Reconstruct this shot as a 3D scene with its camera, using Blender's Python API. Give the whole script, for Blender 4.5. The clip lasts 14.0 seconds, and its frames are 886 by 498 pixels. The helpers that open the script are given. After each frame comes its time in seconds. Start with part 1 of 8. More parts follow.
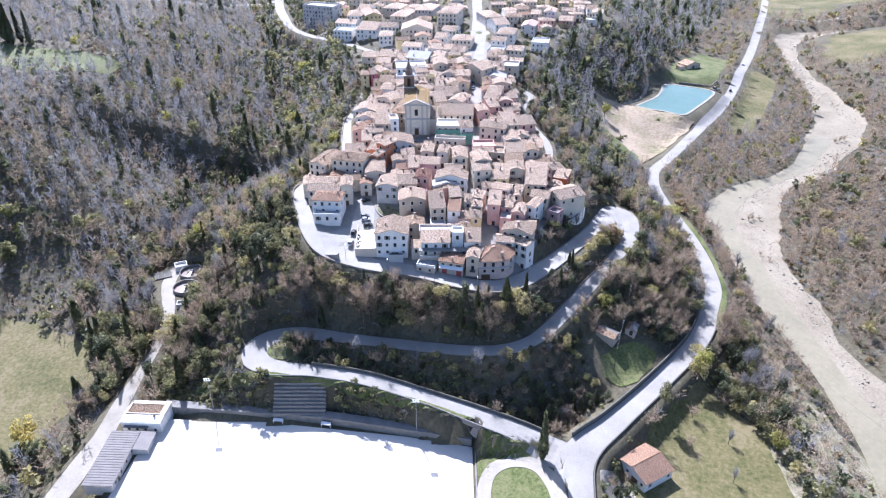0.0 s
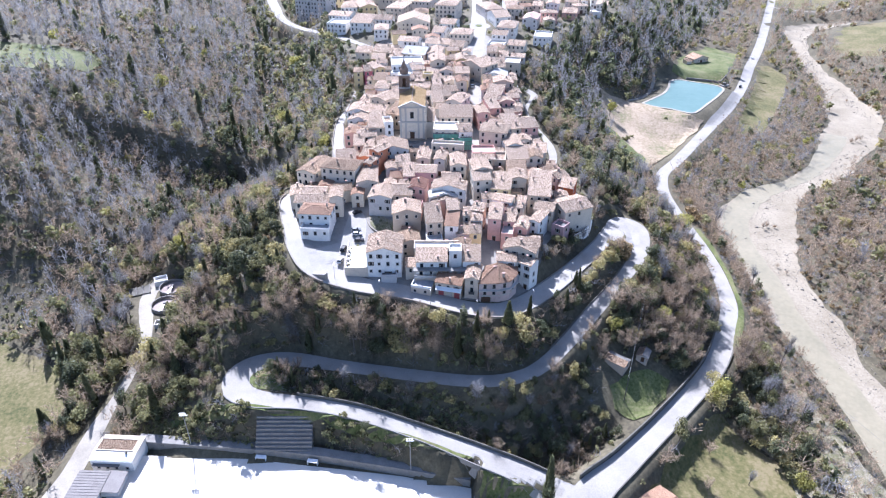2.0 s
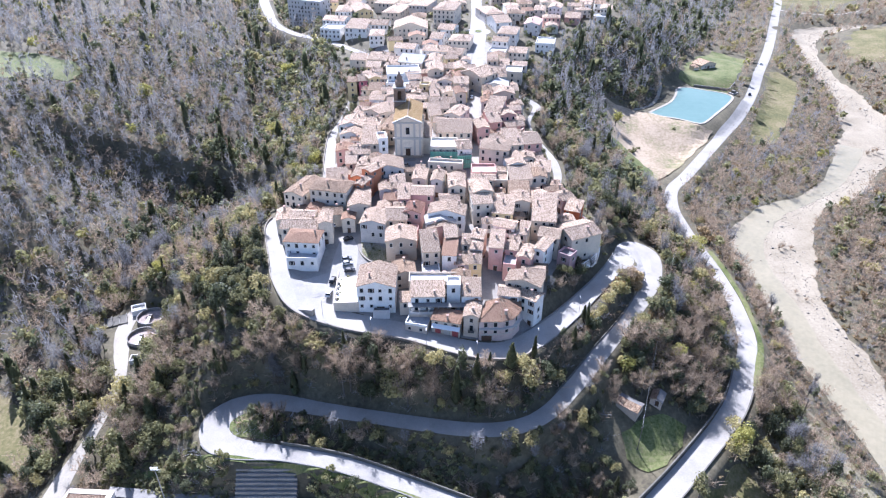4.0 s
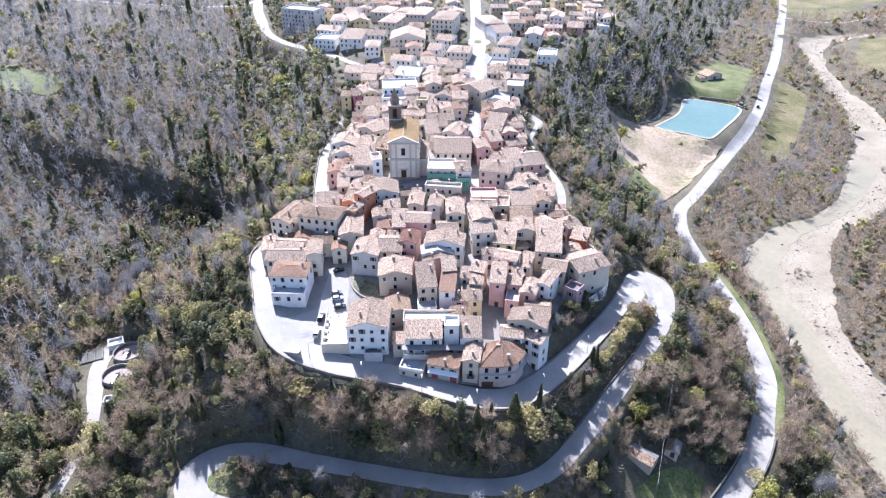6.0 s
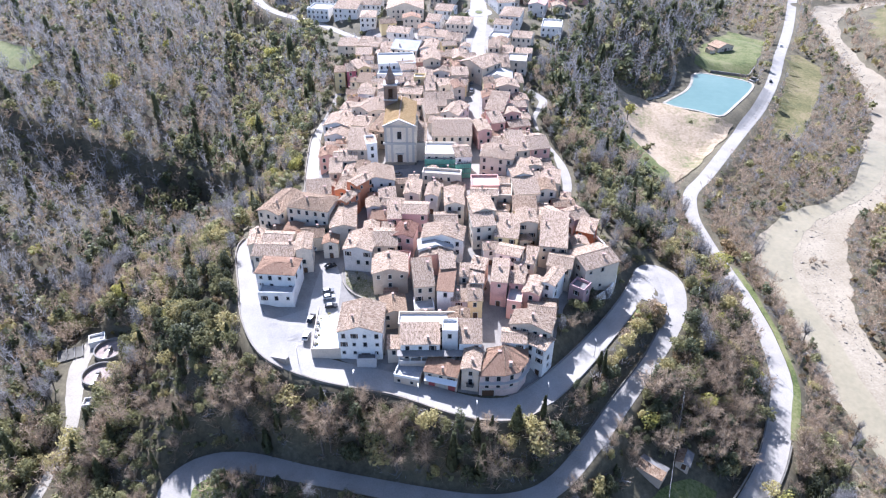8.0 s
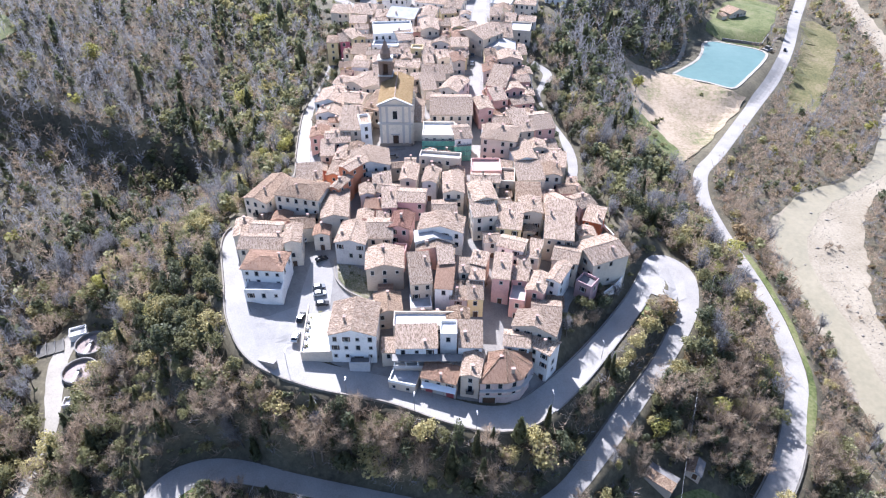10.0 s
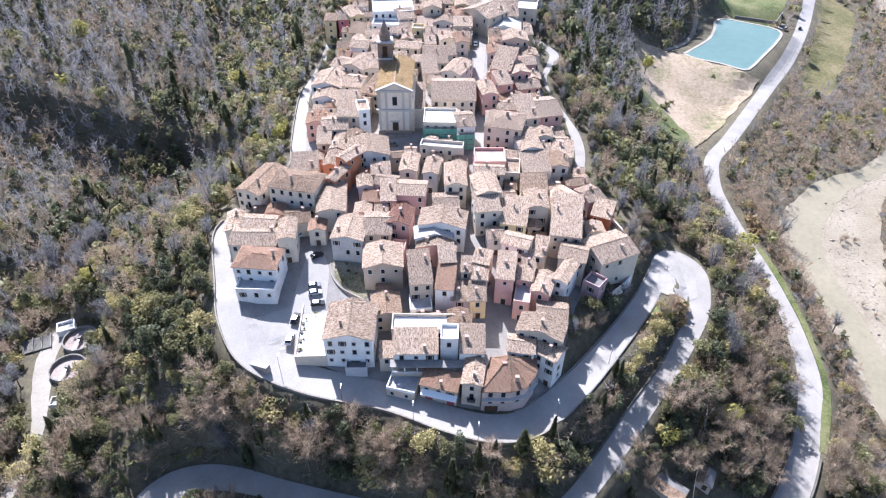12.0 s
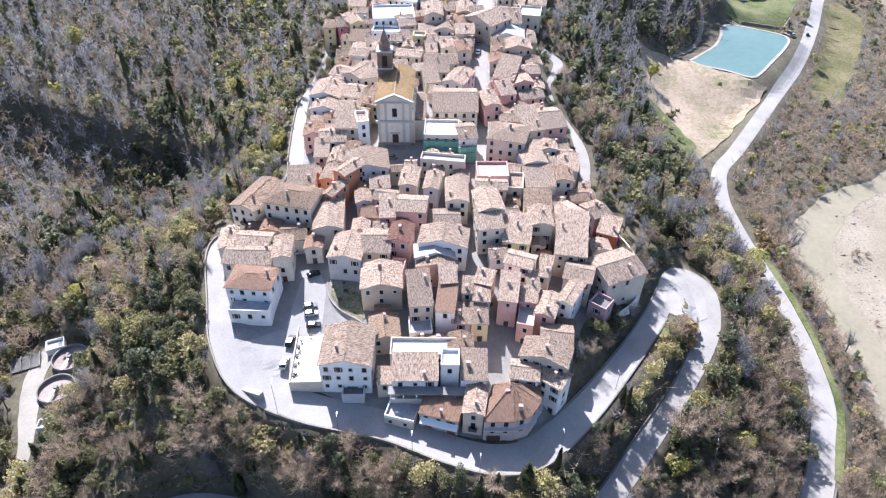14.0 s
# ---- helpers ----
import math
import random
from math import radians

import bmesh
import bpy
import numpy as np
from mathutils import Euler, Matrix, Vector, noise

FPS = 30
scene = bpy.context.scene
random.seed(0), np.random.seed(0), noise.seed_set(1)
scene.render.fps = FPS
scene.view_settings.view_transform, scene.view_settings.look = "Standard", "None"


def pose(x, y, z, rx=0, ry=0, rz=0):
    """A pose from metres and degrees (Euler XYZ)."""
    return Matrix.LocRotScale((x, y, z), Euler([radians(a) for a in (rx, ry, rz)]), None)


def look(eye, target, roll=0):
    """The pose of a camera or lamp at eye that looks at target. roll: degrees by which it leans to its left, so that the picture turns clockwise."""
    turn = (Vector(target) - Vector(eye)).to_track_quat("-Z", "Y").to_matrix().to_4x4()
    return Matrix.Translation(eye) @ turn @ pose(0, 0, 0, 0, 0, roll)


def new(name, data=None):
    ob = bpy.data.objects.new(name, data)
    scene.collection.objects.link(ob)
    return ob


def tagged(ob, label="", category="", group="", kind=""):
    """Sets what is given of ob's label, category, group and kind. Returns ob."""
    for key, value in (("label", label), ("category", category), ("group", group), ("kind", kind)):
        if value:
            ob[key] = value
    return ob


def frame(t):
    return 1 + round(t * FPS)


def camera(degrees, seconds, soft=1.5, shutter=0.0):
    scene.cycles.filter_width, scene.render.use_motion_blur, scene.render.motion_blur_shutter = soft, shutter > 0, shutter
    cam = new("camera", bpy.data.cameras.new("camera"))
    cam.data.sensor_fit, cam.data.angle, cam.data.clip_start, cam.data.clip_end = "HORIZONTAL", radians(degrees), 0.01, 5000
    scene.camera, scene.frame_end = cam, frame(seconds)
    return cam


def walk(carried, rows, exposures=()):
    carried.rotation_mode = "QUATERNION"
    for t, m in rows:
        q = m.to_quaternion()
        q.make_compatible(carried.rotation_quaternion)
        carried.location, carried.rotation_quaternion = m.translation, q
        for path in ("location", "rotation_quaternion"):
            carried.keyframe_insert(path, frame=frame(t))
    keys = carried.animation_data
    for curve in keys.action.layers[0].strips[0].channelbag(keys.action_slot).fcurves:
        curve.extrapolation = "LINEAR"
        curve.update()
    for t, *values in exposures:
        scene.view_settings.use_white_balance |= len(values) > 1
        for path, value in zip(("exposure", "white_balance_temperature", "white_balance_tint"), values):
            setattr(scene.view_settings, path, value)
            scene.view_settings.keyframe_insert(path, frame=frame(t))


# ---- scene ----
cam = camera(69.3, 14.0, soft=1.2)
METRES, EYE, TILT, LEAN, TURN = 110.0, 121.0, -30.3, 0.0, 0.0
ROWS = [
    (0.0, 0.0, 0.0, 0.0, 0.0, 0.0, -0.0),
    (0.5, 0.0019, 0.0407, 0.0243, -0.02, -0.15, -0.01),
    (1.0, 0.0037, 0.0812, 0.0488, -0.04, -0.45, -0.02),
    (1.5, 0.0054, 0.1218, 0.0739, -0.06, -0.81, -0.02),
    (2.0, 0.007, 0.1623, 0.0984, -0.09, -1.09, -0.02),
    (2.5, 0.0085, 0.2026, 0.1233, -0.12, -1.25, -0.02),
    (3.0, 0.0102, 0.2432, 0.1475, -0.13, -1.27, -0.02),
    (5.5, 0.0165, 0.4311, 0.2639, -0.25, -1.02, -0.05),
    (6.0, 0.0182, 0.4649, 0.2836, -0.26, -0.95, -0.05),
    (6.5, 0.0196, 0.4968, 0.3023, -0.27, -1.28, -0.07),
    (7.0, 0.0206, 0.528, 0.3215, -0.28, -2.04, -0.09),
    (7.5, 0.0218, 0.5583, 0.3403, -0.28, -2.93, -0.11),
    (8.0, 0.0228, 0.5882, 0.3587, -0.29, -3.85, -0.14),
    (10.5, 0.0262, 0.7326, 0.445, -0.37, -7.66, -0.23),
    (11.0, 0.0266, 0.7537, 0.4572, -0.34, -8.02, -0.32),
    (11.5, 0.0273, 0.7729, 0.4676, -0.23, -8.75, -0.42),
    (12.0, 0.0269, 0.7933, 0.4799, -0.17, -9.55, -0.5),
    (12.5, 0.0276, 0.8128, 0.4917, -0.15, -9.52, -0.53),
    (13.0, 0.028, 0.8267, 0.4991, -0.12, -9.5, -0.59),
    (13.5, 0.0282, 0.84, 0.5066, -0.07, -9.5, -0.6),
    (14.0, 0.0283, 0.8564, 0.5152, -0.02, -9.48, -0.62),
]
EYE_PLACE = pose(0, 0, EYE, TILT, LEAN, TURN)
walk(cam, [(t, EYE_PLACE @ pose(METRES * x, METRES * y, METRES * z, 90 + pitch, roll, yaw)) for t, x, y, z, yaw, pitch, roll in ROWS],
     exposures=[(0.0, 1.44, 5200, 19), (2.0, 1.54, 5200, 19), (5.5, 1.59, 5265, 19), (8.0, 1.55, 5315, 19), (11.0, 1.51, 5395, 18), (14.0, 1.45, 5445, 18)])

# ---- light ----
SUN_FROM = Vector((-0.36, 0.93, 0.0)).normalized()
SUN_HEIGHT = 43.0
world = bpy.data.worlds.new("world")
scene.world = world
world.use_nodes = True
sky = world.node_tree.nodes.new("ShaderNodeTexSky")
sky.sky_type, sky.sun_disc = "NISHITA", False
sky.sun_elevation, sky.sun_rotation = radians(SUN_HEIGHT), math.atan2(SUN_FROM.x, SUN_FROM.y)
sky.air_density, sky.dust_density = 1.0, 1.5
world.node_tree.links.new(sky.outputs[0], world.node_tree.nodes["Background"].inputs[0])
world.node_tree.nodes["Background"].inputs[1].default_value = 0.085
sun = new("sun", bpy.data.lights.new("sun", "SUN"))
sun.data.energy, sun.data.angle, sun.data.color = 5.0, radians(0.53), (1.0, 0.95, 0.88)
s_dir = Vector((SUN_FROM.x * math.cos(radians(SUN_HEIGHT)), SUN_FROM.y * math.cos(radians(SUN_HEIGHT)), math.sin(radians(SUN_HEIGHT))))
sun.matrix_world = look(s_dir * 900, (0, 0, 0))


# ---- materials ----
def material(name, colours, scale=1.0, rough=0.9, stretch=(1, 1, 1), fine=12.0, bump=0.25, per_object=0.0, uv=False, metal=0.0, spots=0.0, wave=0.0, thin=0.0, spread=(0.36, 0.74)):
    """A surface with colours mixed by noise at two sizes; scale in features per metre."""
    m = bpy.data.materials.new(name)
    m.use_nodes = True
    n, l = m.node_tree.nodes, m.node_tree.links
    b = n["Principled BSDF"]
    b.inputs["Roughness"].default_value, b.inputs["Metallic"].default_value = rough, metal
    b.inputs["Specular IOR Level"].default_value = 0.25
    co = n.new("ShaderNodeTexCoord")
    mp = n.new("ShaderNodeMapping")
    mp.inputs["Scale"].default_value = stretch
    l.new(co.outputs["UV" if uv else "Object"], mp.inputs[0])
    info = n.new("ShaderNodeObjectInfo")
    shift = n.new("ShaderNodeMath")
    shift.operation = "MULTIPLY"
    shift.inputs[1].default_value = 91.7
    l.new(info.outputs["Random"], shift.inputs[0])
    big, small = n.new("ShaderNodeTexNoise"), n.new("ShaderNodeTexNoise")
    for tex, s in ((big, scale), (small, scale * fine)):
        tex.noise_dimensions = "4D"
        tex.inputs["Scale"].default_value, tex.inputs["Detail"].default_value = s, 4.0
        tex.inputs["Roughness"].default_value = 0.62
        l.new(mp.outputs[0], tex.inputs["Vector"])
        l.new(shift.outputs[0], tex.inputs["W"])
    mix = n.new("ShaderNodeMath")
    mix.operation = "MULTIPLY_ADD"
    mix.inputs[1].default_value = 0.55
    l.new(small.outputs[0], mix.inputs[0])
    half = n.new("ShaderNodeMath")
    half.operation = "MULTIPLY"
    half.inputs[1].default_value = 0.55
    l.new(big.outputs[0], half.inputs[0])
    l.new(half.outputs[0], mix.inputs[2])
    ramp = n.new("ShaderNodeValToRGB")
    l.new(mix.outputs[0], ramp.inputs[0])
    e = ramp.color_ramp.elements
    lo, hi = spread
    for i, c in enumerate(colours):
        p = lo + (hi - lo) * i / max(1, len(colours) - 1)
        if i < 2:
            e[i].position, e[i].color = p, (*c, 1)
        else:
            e.new(p).color = (*c, 1)
    out = ramp.outputs[0]
    if per_object:
        hsv = n.new("ShaderNodeHueSaturation")
        rng = n.new("ShaderNodeMapRange")
        rng.inputs["To Min"].default_value, rng.inputs["To Max"].default_value = 1 - per_object, 1 + per_object
        l.new(info.outputs["Random"], rng.inputs[0])
        l.new(rng.outputs[0], hsv.inputs["Value"])
        l.new(out, hsv.inputs["Color"])
        out = hsv.outputs[0]
    if spots:
        isl = n.new("ShaderNodeNewGeometry")
        hsv = n.new("ShaderNodeHueSaturation")
        rng = n.new("ShaderNodeMapRange")
        rng.inputs["To Min"].default_value, rng.inputs["To Max"].default_value = 1 - spots, 1 + spots
        l.new(isl.outputs["Random Per Island"], rng.inputs[0])
        l.new(rng.outputs[0], hsv.inputs["Value"])
        l.new(out, hsv.inputs["Color"])
        out = hsv.outputs[0]
    l.new(out, b.inputs["Base Color"])
    if bump:
        bp = n.new("ShaderNodeBump")
        bp.inputs["Strength"].default_value, bp.inputs["Distance"].default_value = bump, 0.12
        if wave:
            wv = n.new("ShaderNodeTexWave")
            wv.inputs["Scale"].default_value = wave
            wv.inputs["Distortion"].default_value = 1.2
            l.new(co.outputs["UV" if uv else "Object"], wv.inputs["Vector"])
            ad = n.new("ShaderNodeMath")
            ad.operation = "ADD"
            l.new(wv.outputs["Fac"], ad.inputs[0])
            l.new(small.outputs[0], ad.inputs[1])
            l.new(ad.outputs[0], bp.inputs["Height"])
        else:
            l.new(small.outputs[0], bp.inputs["Height"])
        l.new(bp.outputs[0], b.inputs["Normal"])
    if thin:
        tr, both = n.new("ShaderNodeBsdfTranslucent"), n.new("ShaderNodeMixShader")
        both.inputs[0].default_value = thin
        l.new(out, tr.inputs[0])
        l.new(b.outputs[0], both.inputs[1])
        l.new(tr.outputs[0], both.inputs[2])
        l.new(both.outputs[0], n["Material Output"].inputs[0])
    return m


M = {}
M["ground"] = material("ground_soil", [(0.04, 0.034, 0.023), (0.075, 0.064, 0.04), (0.115, 0.098, 0.06), (0.17, 0.142, 0.095)], 0.06, fine=14, bump=0.5)
M["meadow"] = material("meadow_grass", [(0.057, 0.06, 0.02), (0.092, 0.086, 0.03), (0.13, 0.11, 0.046), (0.172, 0.14, 0.073)], 0.045, fine=18, bump=0.4, spread=(0.42, 0.64))
M["lawn"] = material("lawn_grass", [(0.045, 0.06, 0.016), (0.08, 0.094, 0.027), (0.118, 0.124, 0.045), (0.15, 0.142, 0.066)], 0.1, fine=12, bump=0.4, spread=(0.42, 0.64))
M["dry_lawn"] = material("worn_garden_grass", [(0.085, 0.088, 0.04), (0.15, 0.14, 0.075), (0.22, 0.19, 0.125), (0.28, 0.245, 0.18)], 0.3, fine=8, bump=0.4, spread=(0.42, 0.64))
M["dry"] = material("dry_field", [(0.14, 0.14, 0.06), (0.26, 0.2, 0.13), (0.33, 0.26, 0.18)], 0.05, fine=14, bump=0.3, spread=(0.42, 0.64))
M["gravel"] = material("river_gravel", [(0.145, 0.116, 0.076), (0.21, 0.174, 0.12), (0.252, 0.213, 0.151), (0.3, 0.255, 0.185)], 0.06, fine=22, bump=0.6, spread=(0.36, 0.68))
M["asphalt"] = material("pale_asphalt", [(0.2, 0.183, 0.158), (0.275, 0.253, 0.222), (0.335, 0.31, 0.275)], 0.12, fine=25, bump=0.12)
M["lot"] = material("pale_concrete_paving", [(0.225, 0.207, 0.181), (0.298, 0.276, 0.244), (0.355, 0.33, 0.295)], 0.12, fine=25, bump=0.12)
M["track"] = material("dirt_track", [(0.2, 0.175, 0.14), (0.29, 0.26, 0.21), (0.37, 0.33, 0.275)], 0.15, fine=25, bump=0.2)
M["pitch"] = material("pale_sand", [(0.5, 0.455, 0.39), (0.55, 0.505, 0.435), (0.59, 0.545, 0.475)], 0.08, fine=30, bump=0.08)
M["water"] = material("pool_water", [(0.078, 0.137, 0.116), (0.104, 0.165, 0.139), (0.133, 0.194, 0.164)], 0.03, fine=9, rough=0.35, bump=0.02)
# kept dark: shade over the stand and pitch wall is put into this colour
M["concrete"] = material("concrete", [(0.13, 0.12, 0.105), (0.2, 0.187, 0.168), (0.27, 0.25, 0.225)], 0.4, fine=14, bump=0.2)
M["stone"] = material("rubble_stone", [(0.16, 0.14, 0.11), (0.24, 0.21, 0.17), (0.32, 0.28, 0.23)], 0.5, fine=8, bump=0.6)
M["dark_stone"] = material("dark_stone", [(0.08, 0.075, 0.065), (0.13, 0.12, 0.1), (0.18, 0.165, 0.14)], 0.4, fine=10, bump=0.6)
M["paving"] = material("worn_paving", [(0.16, 0.145, 0.125), (0.235, 0.215, 0.19), (0.3, 0.28, 0.25)], 0.3, fine=12, bump=0.2)
M["bark"] = material("grey_bark", [(0.07, 0.058, 0.046), (0.12, 0.1, 0.082), (0.17, 0.145, 0.12)], 1.5, bump=0.4)
M["shallows"] = material("shallow_water", [(0.184, 0.164, 0.106), (0.228, 0.197, 0.128), (0.272, 0.232, 0.154)], 0.05, fine=12, rough=0.45, bump=0.03)


# ---- the lie of the land ----
def smooth(a, b, v):
    u = np.clip((v - a) / (b - a), 0, 1)
    return u * u * (3 - 2 * u)


def spline(points, step=2.0):
    """Catmull-Rom through points of any width, about one sample every step metres."""
    p = np.array(points, float)
    p = np.vstack([2 * p[0] - p[1], p, 2 * p[-1] - p[-2]])
    out = []
    for i in range(1, len(p) - 2):
        k = max(2, int(np.linalg.norm(p[i + 1][:2] - p[i][:2]) / step))
        u = np.linspace(0, 1, k, endpoint=False)[:, None]
        a, b, c, d = p[i - 1], p[i], p[i + 1], p[i + 2]
        out.append(0.5 * (2 * b + (c - a) * u + (2 * a - 5 * b + 4 * c - d) * u ** 2 + (3 * b - a - 3 * c + d) * u ** 3))
    return np.vstack([*out, p[-2][None]])


def inside(poly, x, y):
    """Which of the points lie in the polygon."""
    res = np.zeros(np.shape(x), bool)
    for (x0, y0), (x1, y1) in zip(poly, np.roll(poly, -1, 0)):
        cross = ((y0 > y) != (y1 > y)) & (x < (x1 - x0) * (y - y0) / (y1 - y0 + 1e-9) + x0)
        res ^= cross
    return res


def near_line(line, x, y):
    """Distance to a polyline, and the interpolated further columns there."""
    best = np.full(np.shape(x), 1e9)
    vals = np.zeros((*np.shape(x), line.shape[1] - 2))
    for a, b in zip(line[:-1], line[1:]):
        ab = b[:2] - a[:2]
        u = np.clip(((x - a[0]) * ab[0] + (y - a[1]) * ab[1]) / (ab @ ab + 1e-9), 0, 1)
        d = np.hypot(x - a[0] - u * ab[0], y - a[1] - u * ab[1])
        hit = d < best
        best = np.where(hit, d, best)
        vals = np.where(hit[..., None], a[2:] + u[..., None] * (b[2:] - a[2:]), vals)
    return best, vals


# the hilltop's rim, and lines along the valley floors
RIM = np.array([(-64.5, 262), (-60, 235), (-54, 214), (-43, 203), (-26, 197), (-8, 193), (6, 188), (20, 187), (36, 199), (50, 214), (64, 230),
                (68, 262), (62, 290), (58, 330), (56, 380), (62, 440), (90, 500), (150, 560), (150, 640), (-130, 640), (-95, 560), (-70, 480),
                (-53, 420), (-53, 370), (-54.5, 330), (-51.5, 300), (-53, 284)], float)


def rim_distance(x, y):
    d, _ = near_line(np.vstack([RIM, RIM[:1]]), x, y)
    return np.where(inside(RIM, x, y), -d, d)


# centre line: x, y, z, half width
ROADS = {
    "perimeter": [(-48, 420, 6, 1.4), (-50, 370, 3.2, 1.5), (-52.3, 345, 2.9, 1.8), (-51.2, 328, 2.8, 2.2), (-48.6, 306, 2.7, 2.5), (-46.2, 289, 2.7, 2.6), (-49.5, 279, 2.7, 2.0), (-56, 268, 2.6, 2.0), (-60.5, 259, 2.5, 2.0), (-62, 251, 2.4, 2.3),
                  (-56, 232, 1.6, 2.8), (-51.5, 219, 0.6, 3.2), (-43, 208, -1.6, 4.0), (-28, 202, -3.4, 4.2), (-9, 198, -4.6, 3.8), (6, 192.3, -5.4, 3.6),
                  (16, 190.3, -5.8, 3.8), (25, 192.5, -6.1, 4.0), (37, 203.3, -6.7, 3.6), (50, 218.6, -7.1, 3.1), (61.5, 234, -7.5, 2.9), (69, 246, -7.7, 2.9), (73, 254, -7.8, 2.9)],
    "ramp": [(69, 246, -7.7, 2.5), (72.5, 253.5, -7.8, 3.0), (76.5, 255, -8.0, 3.4), (80.6, 250, -8.4, 3.6), (80.8, 242.5, -8.8, 3.2), (76.5, 230.5, -9.5, 3.0), (65.5, 214, -11, 2.5), (54, 200.5, -13.6, 2.7), (43, 187.5, -16.4, 2.7),
             (33, 177.5, -18.5, 2.7), (24, 173.2, -19.6, 2.7), (12, 173, -20.8, 2.7), (-4, 176.5, -22.2, 2.7), (-32, 184, -24.4, 2.7), (-50, 188.6, -25.4, 3.4),
             (-61, 187.8, -25.9, 4.0), (-67, 182.5, -26.2, 4.4), (-66, 175.5, -26.5, 4.4), (-59, 171.2, -26.6, 3.8), (-44, 169.7, -27, 2.7), (-26, 166, -27.6, 2.7), (-6, 158.8, -28.8, 2.7),
             (12, 151.2, -30.2, 3.4), (26, 145, -31.6, 3.8), (38, 137, -33, 5.0)],
    "valley": [(36, 60, -37, 4.5), (37, 105, -35.4, 5.0), (37.5, 124, -33.8, 6.0), (42, 138, -32.4, 5.2), (55.5, 150, -31, 3.8), (75.3, 168.6, -30.3, 3.36), (95.5, 190, -29.8, 3.53), (108.5, 212, -29.4, 3.5), (114, 226, -29, 3.19),
               (117.3, 244, -29, 2.8), (118.2, 256, -29, 2.7), (118.4, 270, -29, 2.7), (117, 291, -28.7, 2.86), (116.6, 307, -28.5, 2.9), (117.2, 325, -28.2, 3.1), (123, 345, -27.8, 3.2), (135.4, 361, -27.4, 3.2), (156.4, 390, -26.8, 3.3),
               (174.4, 415, -26.3, 3.4), (194.7, 443, -26, 3.53), (213, 472, -25.6, 3.6), (232.2, 506, -25, 3.7), (253.3, 547, -24.6, 3.7), (294, 623, -24, 3.86), (360, 758, -24, 4.03), (432, 910, -24, 4.2), (700, 1500, -20, 4.2)],
    "works": [(-119, 247, -31, 2.4), (-119, 233, -31.6, 2.6), (-114, 219, -31.8, 2.6), (-109.5, 206, -33, 1.8), (-109.5, 192, -35.2, 1.6), (-111, 180, -37.2, 1.8), (-112.5, 169, -38.8, 2.6), (-113, 152, -40.2, 3.2), (-115, 138, -41, 3.8), (-118, 120, -42, 4), (-122, 60, -42, 4)],
    "main": [(12.5, 236, 2.4, 1.3), (13, 250, 4.5, 1.4), (14, 266, 6.4, 1.5), (15.6, 290, 8.6, 1.8), (16.5, 317, 10.1, 1.9), (17.8, 346, 11.2, 2.0), (20.3, 380, 12.8, 2.6), (22.3, 416, 14.6, 3.4), (26, 462, 17, 3.4), (27, 496, 18.5, 5.5), (29, 560, 19, 4.2), (32, 646, 20, 4.5), (36, 760, 21, 4.5)],
    "west": [(-36, 447, 12, 2.4), (-55, 470, 12, 2.6), (-78, 496, 12, 2.8), (-104, 517, 12, 2.8), (-124, 545, 12.5, 3), (-140, 590, 13, 4.0), (-155, 640, 14, 4.0), (-170, 720, 15, 3.5)],
    "far_lane": [(372, 790, -23, 1.6), (384, 774, -23, 1.8), (400, 764, -23, 2.0), (426, 758, -23, 2.0), (470, 781, -23, 2.0), (513, 809, -23, 2.0), (560, 820, -23, 2.0), (700, 836, -22, 2.0)],
    "hill_road": [(-330, 560, 36.5, 2.6), (-275, 556, 34, 2.6), (-237, 555, 32, 2.6), (-213, 560, 29.6, 2.6), (-190, 590, 22.4, 2.6), (-170, 640, 15, 2.8), (-160, 668, 14, 3.0)],
    "lane": [(43.5, 393, 8, 1.6), (48, 387, 7, 2.0), (53, 378, 6, 2.1), (50.5, 367, 5.8, 2.0), (46.5, 357, 5.2, 0.9), (47.5, 343, 3.4, 0.6), (51.5, 330, 1.4, 0.8), (53.5, 316, 0.6, 1.9), (53.5, 303, 0.2, 1.8), (51, 290, 0, 1.6)],
}
ROADS = {k: spline(v, 2.0) for k, v in ROADS.items()}
RIVER = spline([(120, -60, -44, 24), (146, 60, -42, 24), (151, 130, -39.5, 20), (150, 165, -38.5, 14.5), (147, 199, -37.5, 11.5), (147, 220, -36.5, 12.5), (147, 246, -35.5, 11), (149, 272, -35, 14), (157, 300, -34.5, 18),
                (173, 324, -33.5, 14), (193, 338, -32.5, 8), (216, 354, -32, 9), (247, 388, -31.5, 15), (266, 414, -31, 17), (282, 438, -31, 16), (293, 470, -30.5, 13), (303, 513, -30, 10), (316, 575, -29.5, 8), (337, 640, -29, 8.5), (364, 690, -28, 15),
                (410, 714, -27.5, 11), (480, 720, -27, 10), (560, 728, -27, 11), (900, 770, -26, 14)], 4.0)
POOL = np.array([(137, 444), (147, 454), (158, 466), (166, 481), (171, 494), (178, 498), (189, 492), (201, 484), (204, 476), (195, 461), (181, 443), (169, 428), (163, 424), (153, 432), (142, 438)], float)
PITCH = np.array([(-96, 159.5), (-60, 158), (-12, 151.5), (9.5, 147), (8, 60), (-108, 60)], float)
MEADOW = np.array([(-260, 228), (-186, 214), (-168, 213), (-150, 205), (-134, 192), (-128, 180), (-130, 163), (-137, 150), (-146, 130), (-170, 60), (-320, 60)], float)


